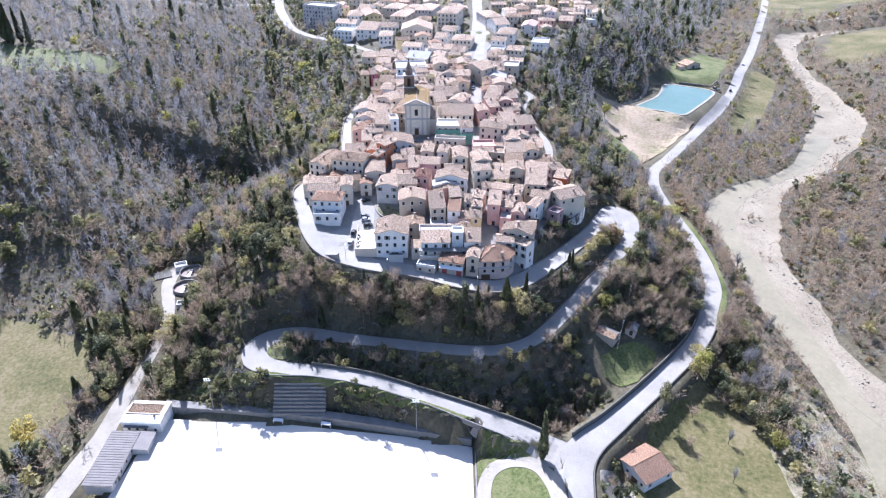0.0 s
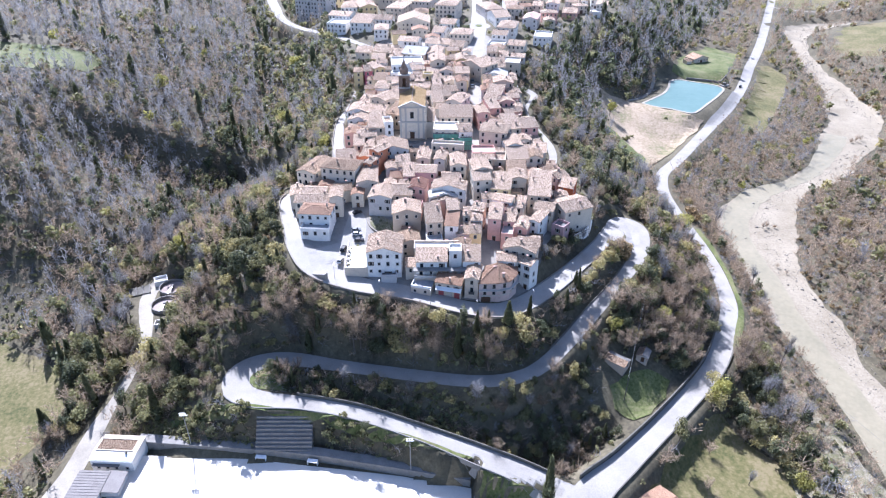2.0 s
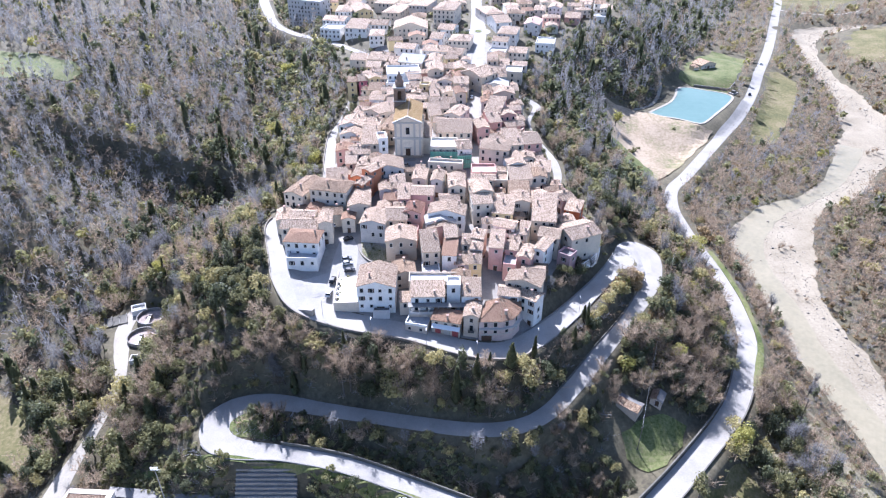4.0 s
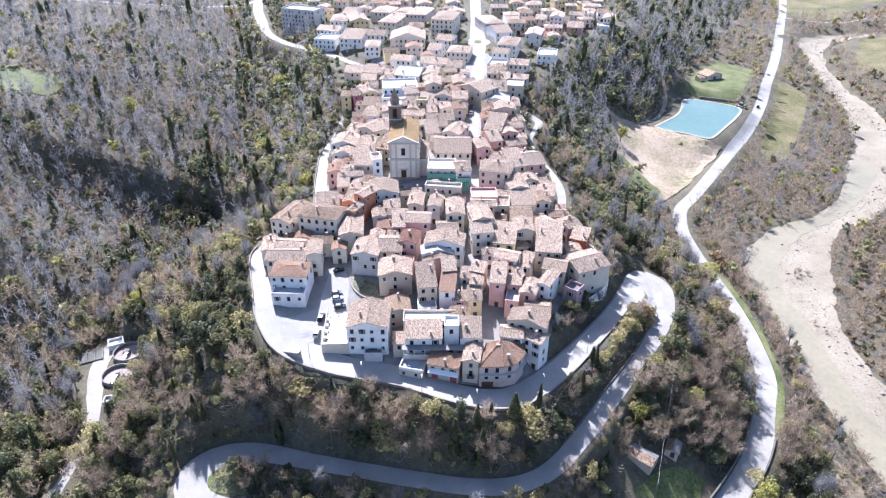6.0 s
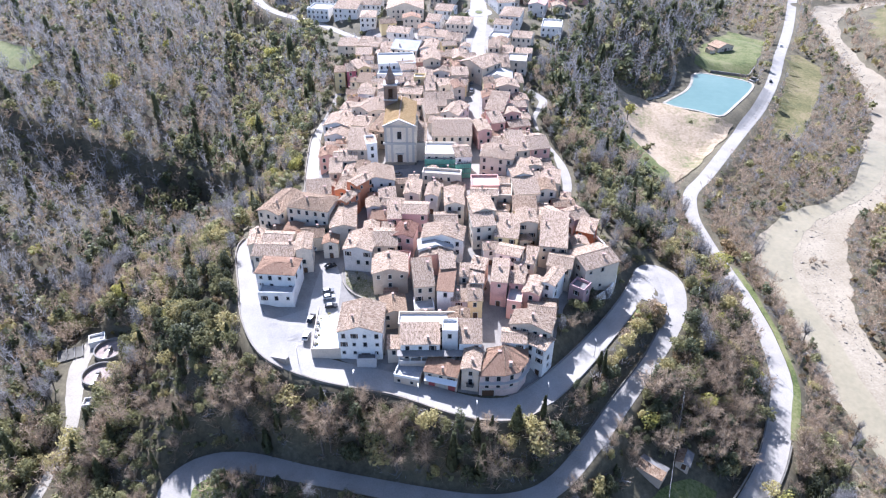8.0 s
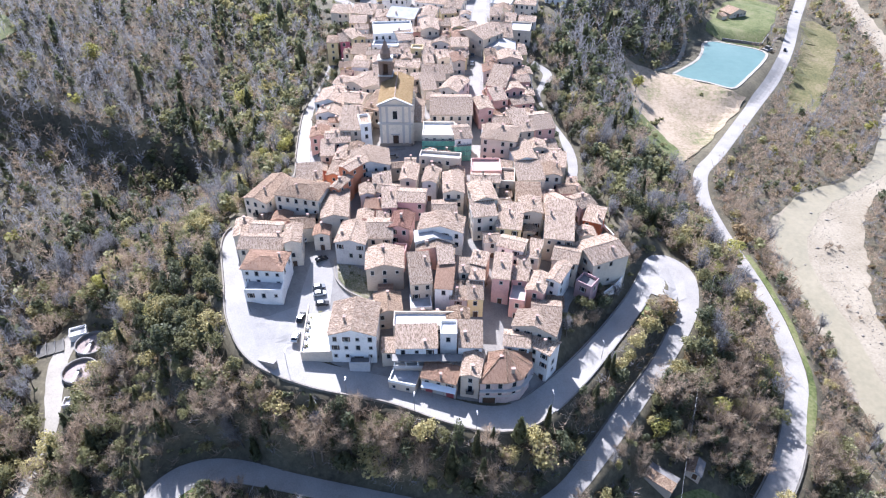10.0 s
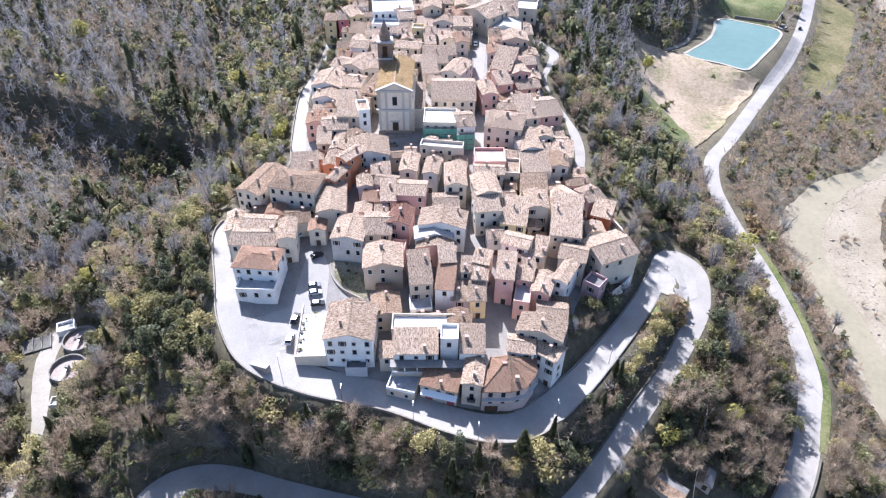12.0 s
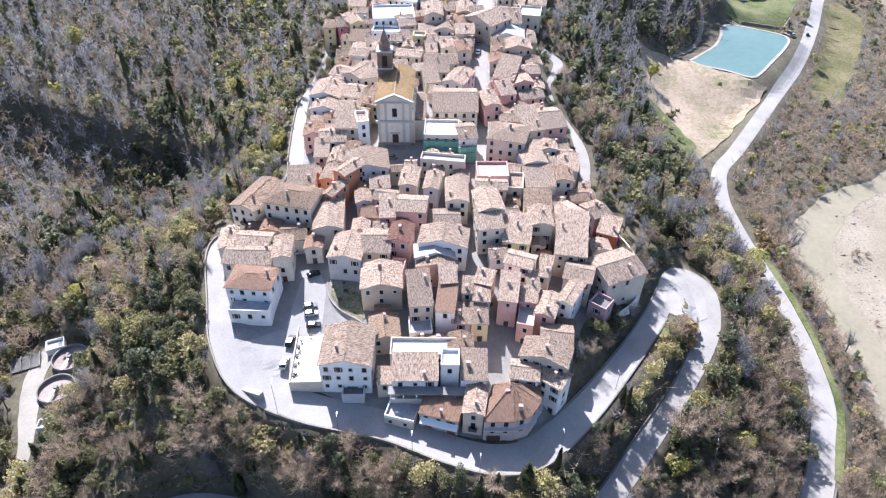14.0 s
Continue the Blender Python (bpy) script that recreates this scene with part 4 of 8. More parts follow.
house(-28.6, 314.0, -5, 11.5, 7.6, 14.9, 7.0, "ridge_across", "beige", "tile")
house(-28.5, 345.9, -32, 9.9, 13.4, 16.0, 7.0, "gable_front", "beige", "tile")
house(-23.0, 343.8, -2, 8.7, 17.4, 16.9, 7.2, "gable_front", "cream", "tile")
house(-36.9, 349.3, -23, 6.1, 9.3, 14.2, 6.5, "ridge_across", "white", "tile")
house(-31.2, 365.3, -7, 7.5, 8.6, 15.4, 6.0, "ridge_across", "white", "tile")
house(-47.9, 395.5, 2, 5.2, 14.4, 15.5, 11.0, "hip_long", "yellow", "brown")
house(-42.2, 397.2, 14, 6.5, 13.7, 16.0, 7.5, "ridge_across", "rose", "tile")
house(-37.8, 396.6, 26, 6.5, 17.8, 17.6, 8.0, "gable_front", "yellow", "tile")
house(-19.8, 400.2, 6, 18.6, 17.1, 19.9, 7.5, "flat", "white", "grey")
house(-21.9, 387.0, -7, 12.2, 7.2, 17.1, 5.5, "flat", "white", "grey")
house(-14.6, 394.2, 17, 7.4, 13.8, 18.1, 5.5, "ridge_across", "white", "tile")
house(-1.8, 396.8, 2, 8.3, 19.9, 22.3, 9.0, "gable_front", "beige", "tile")
house(-7.1, 373.3, -5, 5.2, 5.0, 20.2, 8.0, "flat", "yellow", "grey")
house(-2.7, 373.4, 8, 5.4, 9.1, 18.4, 6.0, "ridge_across", "white", "tile")
house(11.8, 391.9, 7, 6.7, 14.8, 20.0, 7.0, "hip", "yellow", "orange")
house(10.5, 355.7, 8, 5.0, 26.0, 22.0, 10.5, "gable_front", "beige", "orange")
house(9.0, 338.7, -23, 8.0, 13.0, 17.3, 6.5, "gable_front", "grey", "tile")
house(2.3, 353.9, 4, 13.7, 9.8, 17.6, 6.0, "ridge_across", "cream", "tile")
house(-1.8, 340.1, 11, 5.6, 14.6, 16.5, 5.5, "lean_to", "beige", "tile")
house(7.3, 319.0, -0, 15.4, 17.9, 17.5, 7.5, "ridge_across", "beige", "tile")
house(27.7, 343.7, -16, 8.1, 23.5, 17.4, 8.5, "lean_to", "pink", "tile")
house(31.8, 362.3, 2, 5.1, 6.7, 13.7, 4.5, "lean_to", "white", "tile")
house(31.5, 340.4, 17, 9.1, 11.1, 16.3, 8.2, "gable_front", "pink", "tile")
house(19.6, 318.8, 10, 5.6, 10.8, 18.2, 8.0, "gable_front", "pink", "tile")
house(25.8, 328.7, 15, 5.8, 8.4, 16.9, 8.2, "lean_to", "pink", "tile")
house(33.8, 372.1, 2, 11.3, 10.2, 16.6, 7.2, "gable_front", "beige", "tile")
house(30.3, 385.2, -5, 15.2, 12.5, 16.4, 5.5, "gable_front", "white", "pale")
house(22.0, 389.8, 46, 14.2, 15.9, 21.3, 8.0, "ridge_across", "beige", "tile")
house(42.8, 407.6, -11, 10.0, 12.9, 18.3, 8.5, "flat", "beige", "grey")
house(35.6, 332.6, 16, 9.0, 7.3, 13.3, 6.5, "ridge_across", "pink", "tile")
house(-20.9, 349.6, -4, 5.5, 13.2, 17.2, 7.0, "ridge_across", "cream", "tile")
house(-10.5, 359.5, -11, 10.4, 6.8, 17.5, 6.0, "ridge_across", "cream", "tile")
house(-14.5, 374.5, -6, 9.1, 7.4, 17.8, 6.0, "ridge_across", "white", "tile")
house(17.3, 399.6, 16, 5.8, 14.7, 20.8, 7.0, "ridge_across", "white", "tile")
house(-41.0, 477.8, 1, 9.2, 16.2, 21.9, 6.5, "hip", "white", "tile")
house(-19.2, 493.8, 1, 22.5, 22.3, 23.7, 6.5, "gable_front", "cream", "tile")
house(6.0, 523.1, -12, 15.0, 44.7, 30.1, 12.0, "hip", "cream", "tile")
house(-58.4, 546.7, 15, 13.1, 36.1, 24.1, 7.0, "gable_front", "yellow", "tile")
house(-32.0, 534.0, -15, 12.8, 25.5, 25.7, 8.0, "hip", "beige", "tile")
house(-71.2, 549.5, 1, 12.1, 27.5, 23.1, 6.5, "hip", "white", "tile")
house(-64.4, 569.0, -15, 10.0, 18.4, 23.9, 6.5, "ridge_across", "white", "tile")
house(-12.7, 562.1, -15, 14.5, 35.0, 25.6, 7.0, "hip", "grey", "tile")
house(46.1, 477.9, -13, 12.1, 21.5, 23.6, 8.0, "hip", "white", "tile")
house(42.0, 508.3, 15, 11.2, 20.5, 24.2, 7.0, "ridge_across", "white", "tile")
house(66.0, 506.8, -15, 10.4, 33.5, 23.1, 7.0, "gable_front", "grey", "clay")
house(36.9, 532.7, 15, 13.6, 26.6, 25.5, 7.0, "hip", "grey", "tile")
house(75.9, 548.0, -15, 7.3, 23.0, 24.0, 7.0, "ridge_across", "cream", "tile")
house(89.2, 557.2, -15, 9.2, 29.7, 24.1, 7.5, "gable_front", "white", "tile")
house(153.4, 818.3, -15, 13.3, 34.1, -17.0, 7.0, "ridge_across", "pink", "tile")
house(115.9, 567.7, -15, 4.8, 34.9, 23.6, 7.0, "gable_front", "white", "tile")
house(127.5, 554.4, -15, 8.5, 25.9, 23.6, 7.5, "gable_front", "cream", "tile")
house(211.9, 779.8, -15, 11.9, 35.9, -16.5, 7.5, "ridge_across", "white", "tile")
house(99.8, 539.3, -15, 10.8, 17.6, 20.6, 5.0, "ridge_across", "pink", "tile")
house(121.3, 543.1, -15, 9.8, 12.0, 20.3, 4.5, "flat", "white", "grey")
house(-14.4, 422.0, -15, 14.1, 17.0, 19.9, 6.0, "ridge_across", "cream", "grey")
house(-0.7, 439.9, -15, 15.8, 12.6, 21.2, 6.0, "ridge_across", "grey", "tile")
house(11.1, 433.7, -15, 8.7, 14.3, 20.9, 6.0, "ridge_across", "cream", "tile")
house(-20.0, 447.6, -15, 13.0, 11.4, 20.8, 6.0, "ridge_across", "white", "tile")
house(-34.6, 431.5, -15, 12.0, 17.2, 18.8, 6.5, "ridge_across", "beige", "tile")
house(-3.1, 421.3, -7, 8.4, 21.5, 20.4, 6.0, "gable_front", "white", "tile")
house(12.3, 401.5, 0, 7.1, 22.8, 21.4, 8.0, "gable_front", "yellow", "tile")
house(31.9, 401.0, 0, 10.7, 21.3, 18.4, 7.0, "ridge_across", "cream", "tile")
house(40.2, 464.2, -15, 10.0, 11.4, 21.0, 6.0, "ridge_across", "white", "tile")
house(50.1, 448.2, -15, 11.0, 13.2, 18.3, 6.0, "ridge_across", "cream", "tile")
house(36.5, 444.3, -15, 10.7, 11.5, 19.6, 6.0, "flat", "grey", "grey")
house(14.2, 463.2, -11, 13.7, 16.7, 22.2, 6.0, "hip", "cream", "tile")
house(-0.2, 467.3, -15, 8.0, 16.7, 22.5, 6.0, "ridge_across", "white", "tile")
house(6.2, 491.8, -15, 10.9, 15.6, 22.5, 5.0, "ridge_across", "white", "tile")
house(70.1, 471.8, -12, 11.9, 17.4, 18.8, 6.0, "flat", "white", "pale")
house(-55.4, 498.5, -11, 15.2, 15.8, 21.8, 6.0, "lean_to", "white", "tile")
house(-73.6, 504.6, -12, 14.4, 15.8, 20.3, 6.0, "flat", "white", "grey")
house(-73.7, 522.0, -15, 16.5, 13.8, 21.7, 6.0, "ridge_across", "white", "tile")
house(-42.0, 503.8, -6, 15.1, 13.2, 22.7, 6.0, "ridge_across", "white", "tile")
house(-24.9, 567.8, -15, 8.6, 16.8, 25.5, 7.0, "hip", "white", "tile")
house(-40.1, 569.2, -15, 15.4, 21.1, 25.2, 7.0, "hip", "cream", "tile")
house(-99.8, 558.0, -22, 28.2, 14.9, 28.8, 15.0, "flat", "grey", "grey")
# closer rows between them
house(31.5, 421.0, -6, 6.0, 8.3, 20.2, 6.7, "lean_to", "beige", "tile", sides="")
house(-27.0, 412.5, -3, 7.9, 6.3, 18.9, 6.7, "gable_front", "stone", "tile", sides="")
house(-4.5, 382.5, 1, 6.9, 8.3, 17.8, 5.1, "lean_to", "beige", "tile", sides="")
house(-34.0, 382.0, -4, 6.9, 8.8, 14.9, 5.3, "lean_to", "beige", "brown", sides="")
house(-38.0, 418.0, 0, 8.2, 7.6, 17.0, 6.1, "lean_to", "yellow", "tile", sides="")
house(-40.5, 277.0, 8, 8.4, 8.4, 11.8, 6.9, "lean_to", "cream", "tile", sides="")
house(9.0, 413.0, -3, 7.1, 7.2, 19.1, 5.1, "ridge_across", "grey", "tile", sides="")
house(5.0, 373.5, 1, 7.8, 6.9, 17.5, 5.1, "ridge_across", "cream", "tile", sides="")
house(46.5, 274.5, 4, 7.4, 6.0, 7.9, 5.0, "ridge_across", "pink", "brown", sides="")
house(-39.0, 253.0, 9, 7.0, 6.8, 8.9, 5.4, "ridge_across", "cream", "brown", sides="")
house(38.0, 297.0, 4, 6.4, 6.1, 12.2, 6.7, "gable_front", "cream", "tile", sides="")
house(-12.5, 344.0, 7, 7.1, 8.9, 16.5, 5.8, "gable_front", "yellow", "brown", sides="")
house(5.5, 366.0, 8, 7.3, 7.1, 18.5, 6.4, "gable_front", "cream", "tile", sides="")
house(7.0, 422.0, 10, 7.5, 7.4, 20.8, 6.3, "ridge_across", "yellow", "tile", sides="")
house(44.0, 289.5, -9, 7.0, 8.0, 9.9, 5.8, "lean_to", "cream", "tile", sides="")
house(37.5, 352.5, 7, 6.4, 8.3, 14.3, 6.8, "ridge_across", "pink", "tile", sides="")
house(-23.0, 367.0, 1, 6.9, 7.8, 16.8, 6.2, "gable_front", "cream", "tile", sides="")
house(38.5, 420.0, -9, 6.1, 8.8, 17.5, 5.9, "lean_to", "cream", "tile", sides="")
house(-3.5, 409.5, -5, 7.1, 6.3, 19.8, 6.0, "ridge_across", "grey", "tile", sides="")
house(12.0, 380.0, 1, 8.0, 7.4, 19.2, 6.7, "lean_to", "beige", "tile", sides="")
house(40.0, 363.0, 6, 6.3, 8.1, 13.3, 5.7, "gable_front", "cream", "tile", sides="")
house(-35.5, 409.0, 1, 6.4, 7.3, 17.0, 6.3, "ridge_across", "white", "tile", sides="")
house(-26.5, 378.0, 6, 7.6, 6.5, 15.7, 5.1, "ridge_across", "cream", "tile", sides="")
house(-41.5, 308.0, 4, 7.1, 8.2, 11.2, 5.6, "gable_front", "pink", "orange", sides="")
house(-26.0, 422.0, -5, 6.6, 6.2, 19.2, 6.3, "lean_to", "stone", "tile", sides="")
house(30.5, 321.5, 5, 6.6, 6.4, 13.3, 5.8, "gable_front", "grey", "tile", sides="")
house(4.5, 256.5, 2, 7.3, 8.9, 11.8, 6.5, "ridge_across", "cream", "tile", sides="")
house(41.0, 281.0, -1, 6.2, 8.0, 11.3, 7.0, "gable_front", "cream", "brown", sides="")
house(32.0, 219.0, -9, 7.6, 6.9, 4.2, 6.4, "ridge_across", "stone", "tile", sides="")
house(-38.5, 368.0, 6, 6.0, 6.6, 13.9, 5.7, "ridge_across", "yellow", "brown", sides="")
house(25.0, 357.0, 0, 6.8, 8.1, 16.8, 5.7, "gable_front", "grey", "orange", sides="")
house(31.5, 266.0, -3, 8.0, 7.7, 11.5, 6.8, "lean_to", "cream", "brown", sides="")
house(-22.0, 359.0, 10, 7.8, 6.3, 16.4, 6.0, "ridge_across", "pink", "tile", sides="")
house(3.5, 384.0, -4, 8.0, 6.6, 18.9, 6.0, "gable_front", "grey", "tile", sides="")
house(-2.0, 364.5, 8, 4.5, 6.3, 17.1, 5.1, "lean_to", "beige", "tile", sides="")
house(-26.5, 292.5, -5, 4.7, 5.9, 13.5, 6.2, "gable_front", "stone", "brown", sides="")
house(9.0, 278.0, -1, 4.5, 5.9, 12.2, 4.6, "gable_front", "beige", "tile", sides="")
house(38.0, 324.0, 7, 4.8, 5.4, 11.8, 5.8, "gable_front", "beige", "brown", sides="")
house(12.5, 348.0, -6, 4.7, 4.8, 16.1, 4.9, "ridge_across", "beige", "tile", sides="")
house(-11.5, 367.5, -4, 4.5, 5.3, 17.8, 6.0, "gable_front", "beige", "tile", sides="")
house(12.5, 368.5, 4, 4.6, 5.1, 17.9, 5.9, "ridge_across", "yellow", "tile", sides="")
house(8.0, 216.0, -2, 5.8, 4.7, 4.9, 6.5, "gable_front", "pink", "brown", sides="")
house(39.5, 344.0, -1, 5.5, 7.0, 11.8, 5.2, "gable_front", "yellow", "tile", sides="")
house(23.0, 262.0, 5, 5.0, 5.5, 10.4, 5.2, "ridge_across", "yellow", "tile", sides="")
house(-51.5, 256.5, -8, 4.7, 5.2, 7.5, 4.6, "gable_front", "stone", "brown", sides="")
house(-31.5, 399.0, 7, 4.7, 6.2, 15.6, 4.8, "ridge_across", "grey", "tile", sides="")
house(-20.5, 267.0, 9, 4.4, 6.1, 11.9, 6.0, "gable_front", "grey", "tile", sides="")
house(25.0, 283.5, -9, 5.6, 5.0, 12.2, 5.2, "ridge_across", "stone", "tile", sides="")
house(3.0, 345.0, 7, 4.7, 5.1, 17.0, 5.8, "lean_to", "beige", "tile", sides="")
house(-32.5, 248.5, 2, 4.7, 4.9, 9.0, 5.6, "gable_front", "cream", "orange", sides="")
house(-42.0, 315.5, 0, 4.6, 4.9, 10.2, 4.6, "lean_to", "beige", "tile", sides="")
house(-14.5, 351.5, -6, 6.0, 5.3, 15.8, 4.9, "lean_to", "beige", "tile", sides="")
house(-37.0, 357.5, -7, 4.5, 5.7, 14.3, 6.3, "ridge_across", "pink", "orange", sides="")
house(-9.5, 336.5, 5, 5.8, 5.2, 15.7, 5.1, "ridge_across", "beige", "brown", sides="")
house(44.5, 296.5, 3, 4.7, 4.4, 9.6, 5.5, "ridge_across", "beige", "tile", sides="")
house(16.0, 419.0, -6, 4.8, 5.4, 20.8, 6.2, "gable_front", "white", "tile", sides="")
house(-20.0, 255.5, 0, 4.7, 5.2, 9.8, 5.1, "gable_front", "pink", "tile", sides="")
house(43.5, 302.0, 5, 5.3, 5.6, 9.2, 4.8, "lean_to", "white", "tile", sides="")
house(-6.5, 347.0, 6, 4.7, 4.6, 16.7, 5.5, "lean_to", "beige", "tile", sides="")
house(48.5, 252.0, 5, 5.3, 4.8, 6.2, 5.7, "gable_front", "grey", "tile", sides="")
house(41.0, 389.5, 2, 4.4, 5.0, 14.5, 5.6, "gable_front", "beige", "tile", sides="")
house(-32.0, 389.5, 3, 4.5, 4.5, 15.0, 4.7, "ridge_across", "white", "orange", sides="")
house(0.5, 330.5, -6, 5.3, 4.9, 15.2, 4.6, "lean_to", "grey", "tile", sides="")
house(-13.0, 383.5, 5, 5.2, 5.5, 17.1, 4.8, "ridge_across", "stone", "tile", sides="")
house(-46.0, 256.0, -5, 5.3, 4.7, 8.9, 5.7, "gable_front", "pink", "orange", sides="")
house(-33.0, 373.5, -1, 5.3, 6.8, 14.3, 4.9, "gable_front", "yellow", "tile", sides="")
house(5.5, 404.5, -3, 4.7, 6.6, 20.1, 6.4, "ridge_across", "beige", "tile", sides="")
house(25.5, 372.0, 1, 5.1, 5.7, 17.6, 5.5, "lean_to", "yellow", "brown", sides="")
house(18.5, 245.0, 4, 4.6, 5.1, 9.3, 5.6, "ridge_across", "grey", "tile", sides="")
house(25.5, 365.0, -6, 4.7, 5.5, 17.5, 5.9, "gable_front", "cream", "orange", sides="")
house(5.0, 391.5, 2, 4.4, 5.3, 18.8, 5.7, "ridge_across", "cream", "orange", sides="")
house(41.0, 384.0, 3, 4.7, 5.3, 13.7, 5.1, "lean_to", "yellow", "tile", sides="")
house(0.0, 289.0, 7, 4.0, 3.7, 13.5, 4.8, "gable_front", "yellow", "tile", sides="")
house(-35.5, 307.5, 1, 4.4, 4.9, 11.0, 4.3, "lean_to", "yellow", "tile", sides="")
house(-32.0, 356.5, -8, 3.8, 4.1, 13.5, 4.6, "lean_to", "grey", "brown", sides="")
house(22.0, 335.0, -2, 3.4, 4.1, 14.4, 3.8, "lean_to", "pink", "orange", sides="")
house(38.0, 289.5, 1, 4.0, 4.4, 10.4, 5.0, "lean_to", "cream", "tile", sides="")
house(30.5, 413.5, -7, 4.1, 3.6, 17.6, 4.2, "ridge_across", "cream", "tile", sides="")
house(24.5, 320.0, 10, 3.8, 5.0, 13.6, 4.6, "gable_front", "cream", "orange", sides="")
house(-16.0, 368.5, 9, 3.5, 4.2, 15.5, 4.1, "lean_to", "stone", "brown", sides="")
house(15.5, 414.0, -4, 3.9, 4.1, 18.7, 4.3, "gable_front", "cream", "tile", sides="")
house(21.0, 305.5, 5, 4.4, 3.9, 14.2, 4.8, "lean_to", "white", "tile", sides="")
house(1.5, 279.5, -1, 3.9, 4.6, 12.7, 4.9, "gable_front", "cream", "tile", sides="")
house(-11.5, 281.0, 8, 4.2, 3.7, 12.9, 5.3, "ridge_across", "stone", "brown", sides="")
house(-37.5, 317.5, -5, 3.8, 3.8, 11.6, 5.1, "ridge_across", "white", "orange", sides="")
house(-8.5, 256.0, -3, 3.5, 4.1, 9.5, 4.3, "lean_to", "yellow", "orange", sides="")
house(6.0, 397.0, -6, 3.5, 3.5, 18.0, 4.7, "lean_to", "pink", "tile", sides="")
house(10.0, 307.0, -4, 4.3, 4.6, 13.1, 3.6, "ridge_across", "cream", "tile", sides="")
house(32.0, 246.5, 1, 3.5, 3.5, 6.6, 4.2, "gable_front", "cream", "orange", sides="")
house(12.5, 330.5, 4, 4.0, 3.7, 14.8, 4.2, "gable_front", "pink", "tile", sides="")
house(30.5, 251.0, -6, 3.7, 3.6, 7.9, 4.7, "gable_front", "beige", "tile", sides="")
house(-10.0, 207.5, 1, 3.5, 4.3, 1.7, 4.8, "lean_to", "beige", "tile", sides="")
house(14.0, 374.0, 1, 3.9, 3.9, 17.1, 4.8, "lean_to", "cream", "tile", sides="")
house(-7.0, 283.5, 0, 3.4, 4.6, 12.9, 4.8, "ridge_across", "cream", "tile", sides="")
house(3.0, 217.5, 7, 4.0, 3.7, 3.2, 4.5, "ridge_across", "cream", "tile", sides="")
house(36.5, 413.5, 4, 3.5, 4.1, 16.0, 4.6, "lean_to", "grey", "tile", sides="")
house(-12.0, 226.5, 2, 3.6, 3.5, 4.7, 4.2, "ridge_across", "white", "orange", sides="")
house(-21.0, 273.5, 7, 3.5, 4.2, 10.1, 3.6, "lean_to", "stone", "orange", sides="")
house(-0.5, 308.0, 2, 4.0, 4.4, 14.8, 5.1, "gable_front", "stone", "tile", sides="")
house(24.5, 268.0, 1, 3.4, 4.6, 10.1, 4.4, "ridge_across", "beige", "brown", sides="")
house(-8.5, 403.0, 9, 4.1, 4.3, 17.4, 4.0, "lean_to", "pink", "tile", sides="")
house(38.5, 269.5, -3, 3.7, 4.6, 9.1, 5.1, "ridge_across", "white", "tile", sides="")
house(15.0, 424.0, 4, 3.5, 3.9, 18.7, 4.0, "lean_to", "pink", "tile", sides="")
house(-41.0, 407.0, 7, 4.1, 5.0, 13.7, 4.1, "gable_front", "cream", "brown", sides="")
house(-32.0, 270.0, 1, 4.3, 3.6, 9.9, 4.6, "gable_front", "beige", "tile", sides="")
house(35.5, 224.0, -6, 4.4, 3.7, 2.0, 3.7, "lean_to", "stone", "brown", sides="")
house(-29.5, 320.5, 7, 3.7, 4.3, 13.4, 5.4, "lean_to", "cream", "tile", sides="")
house(-38.0, 284.5, 3, 3.9, 4.8, 9.8, 4.2, "gable_front", "pink", "tile", sides="")
house(25.5, 305.5, -7, 4.2, 4.8, 13.2, 5.2, "lean_to", "yellow", "orange", sides="")
house(-40.0, 385.0, -4, 3.4, 3.6, 13.3, 4.7, "lean_to", "cream", "brown", sides="")
house(-14.5, 254.5, 2, 3.8, 3.4, 10.0, 5.1, "lean_to", "beige", "tile", sides="")
house(48.5, 280.5, -10, 3.5, 4.5, 6.6, 3.9, "lean_to", "yellow", "tile", sides="")
house(-7.5, 366.0, -4, 3.5, 4.1, 16.9, 5.0, "ridge_across", "pink", "tile", sides="")
house(-1.0, 217.5, 10, 3.5, 3.8, 2.6, 3.9, "gable_front", "stone", "tile", sides="")
house(2.5, 410.5, 4, 3.5, 4.9, 19.3, 5.3, "gable_front", "cream", "orange", sides="")
house(8.5, 287.0, -3, 3.8, 3.6, 12.1, 3.7, "lean_to", "yellow", "tile", sides="")
house(4.5, 289.0, -8, 3.8, 3.4, 12.4, 3.7, "lean_to", "cream", "tile", sides="")
house(55.0, 558.0, 6, 10.8, 11.1, 24.7, 6.7, "hip", "white", "tile", sides="")
house(12.0, 594.5, 6, 10.8, 9.3, 26.2, 7.0, "gable_front", "grey", "tile", sides="")
house(-16.0, 627.5, 4, 10.8, 9.9, 25.9, 6.2, "gable_front", "beige", "brown", sides="")
house(67.0, 570.5, -8, 10.8, 9.1, 23.6, 5.7, "ridge_across", "cream", "brown", sides="")
house(-11.0, 597.5, 9, 12.0, 12.2, 25.1, 5.9, "gable_front", "beige", "tile", sides="")
house(-85.5, 576.5, 3, 10.3, 10.7, 23.5, 6.6, "hip", "yellow", "orange", sides="")
house(11.0, 613.5, 7, 13.1, 12.8, 25.2, 5.6, "hip", "yellow", "brown", sides="")
house(-46.5, 598.5, -13, 12.9, 12.2, 25.5, 6.9, "hip", "cream", "orange", sides="")
house(99.0, 610.5, 9, 11.2, 12.0, 25.3, 7.2, "gable_front", "yellow", "tile", sides="")
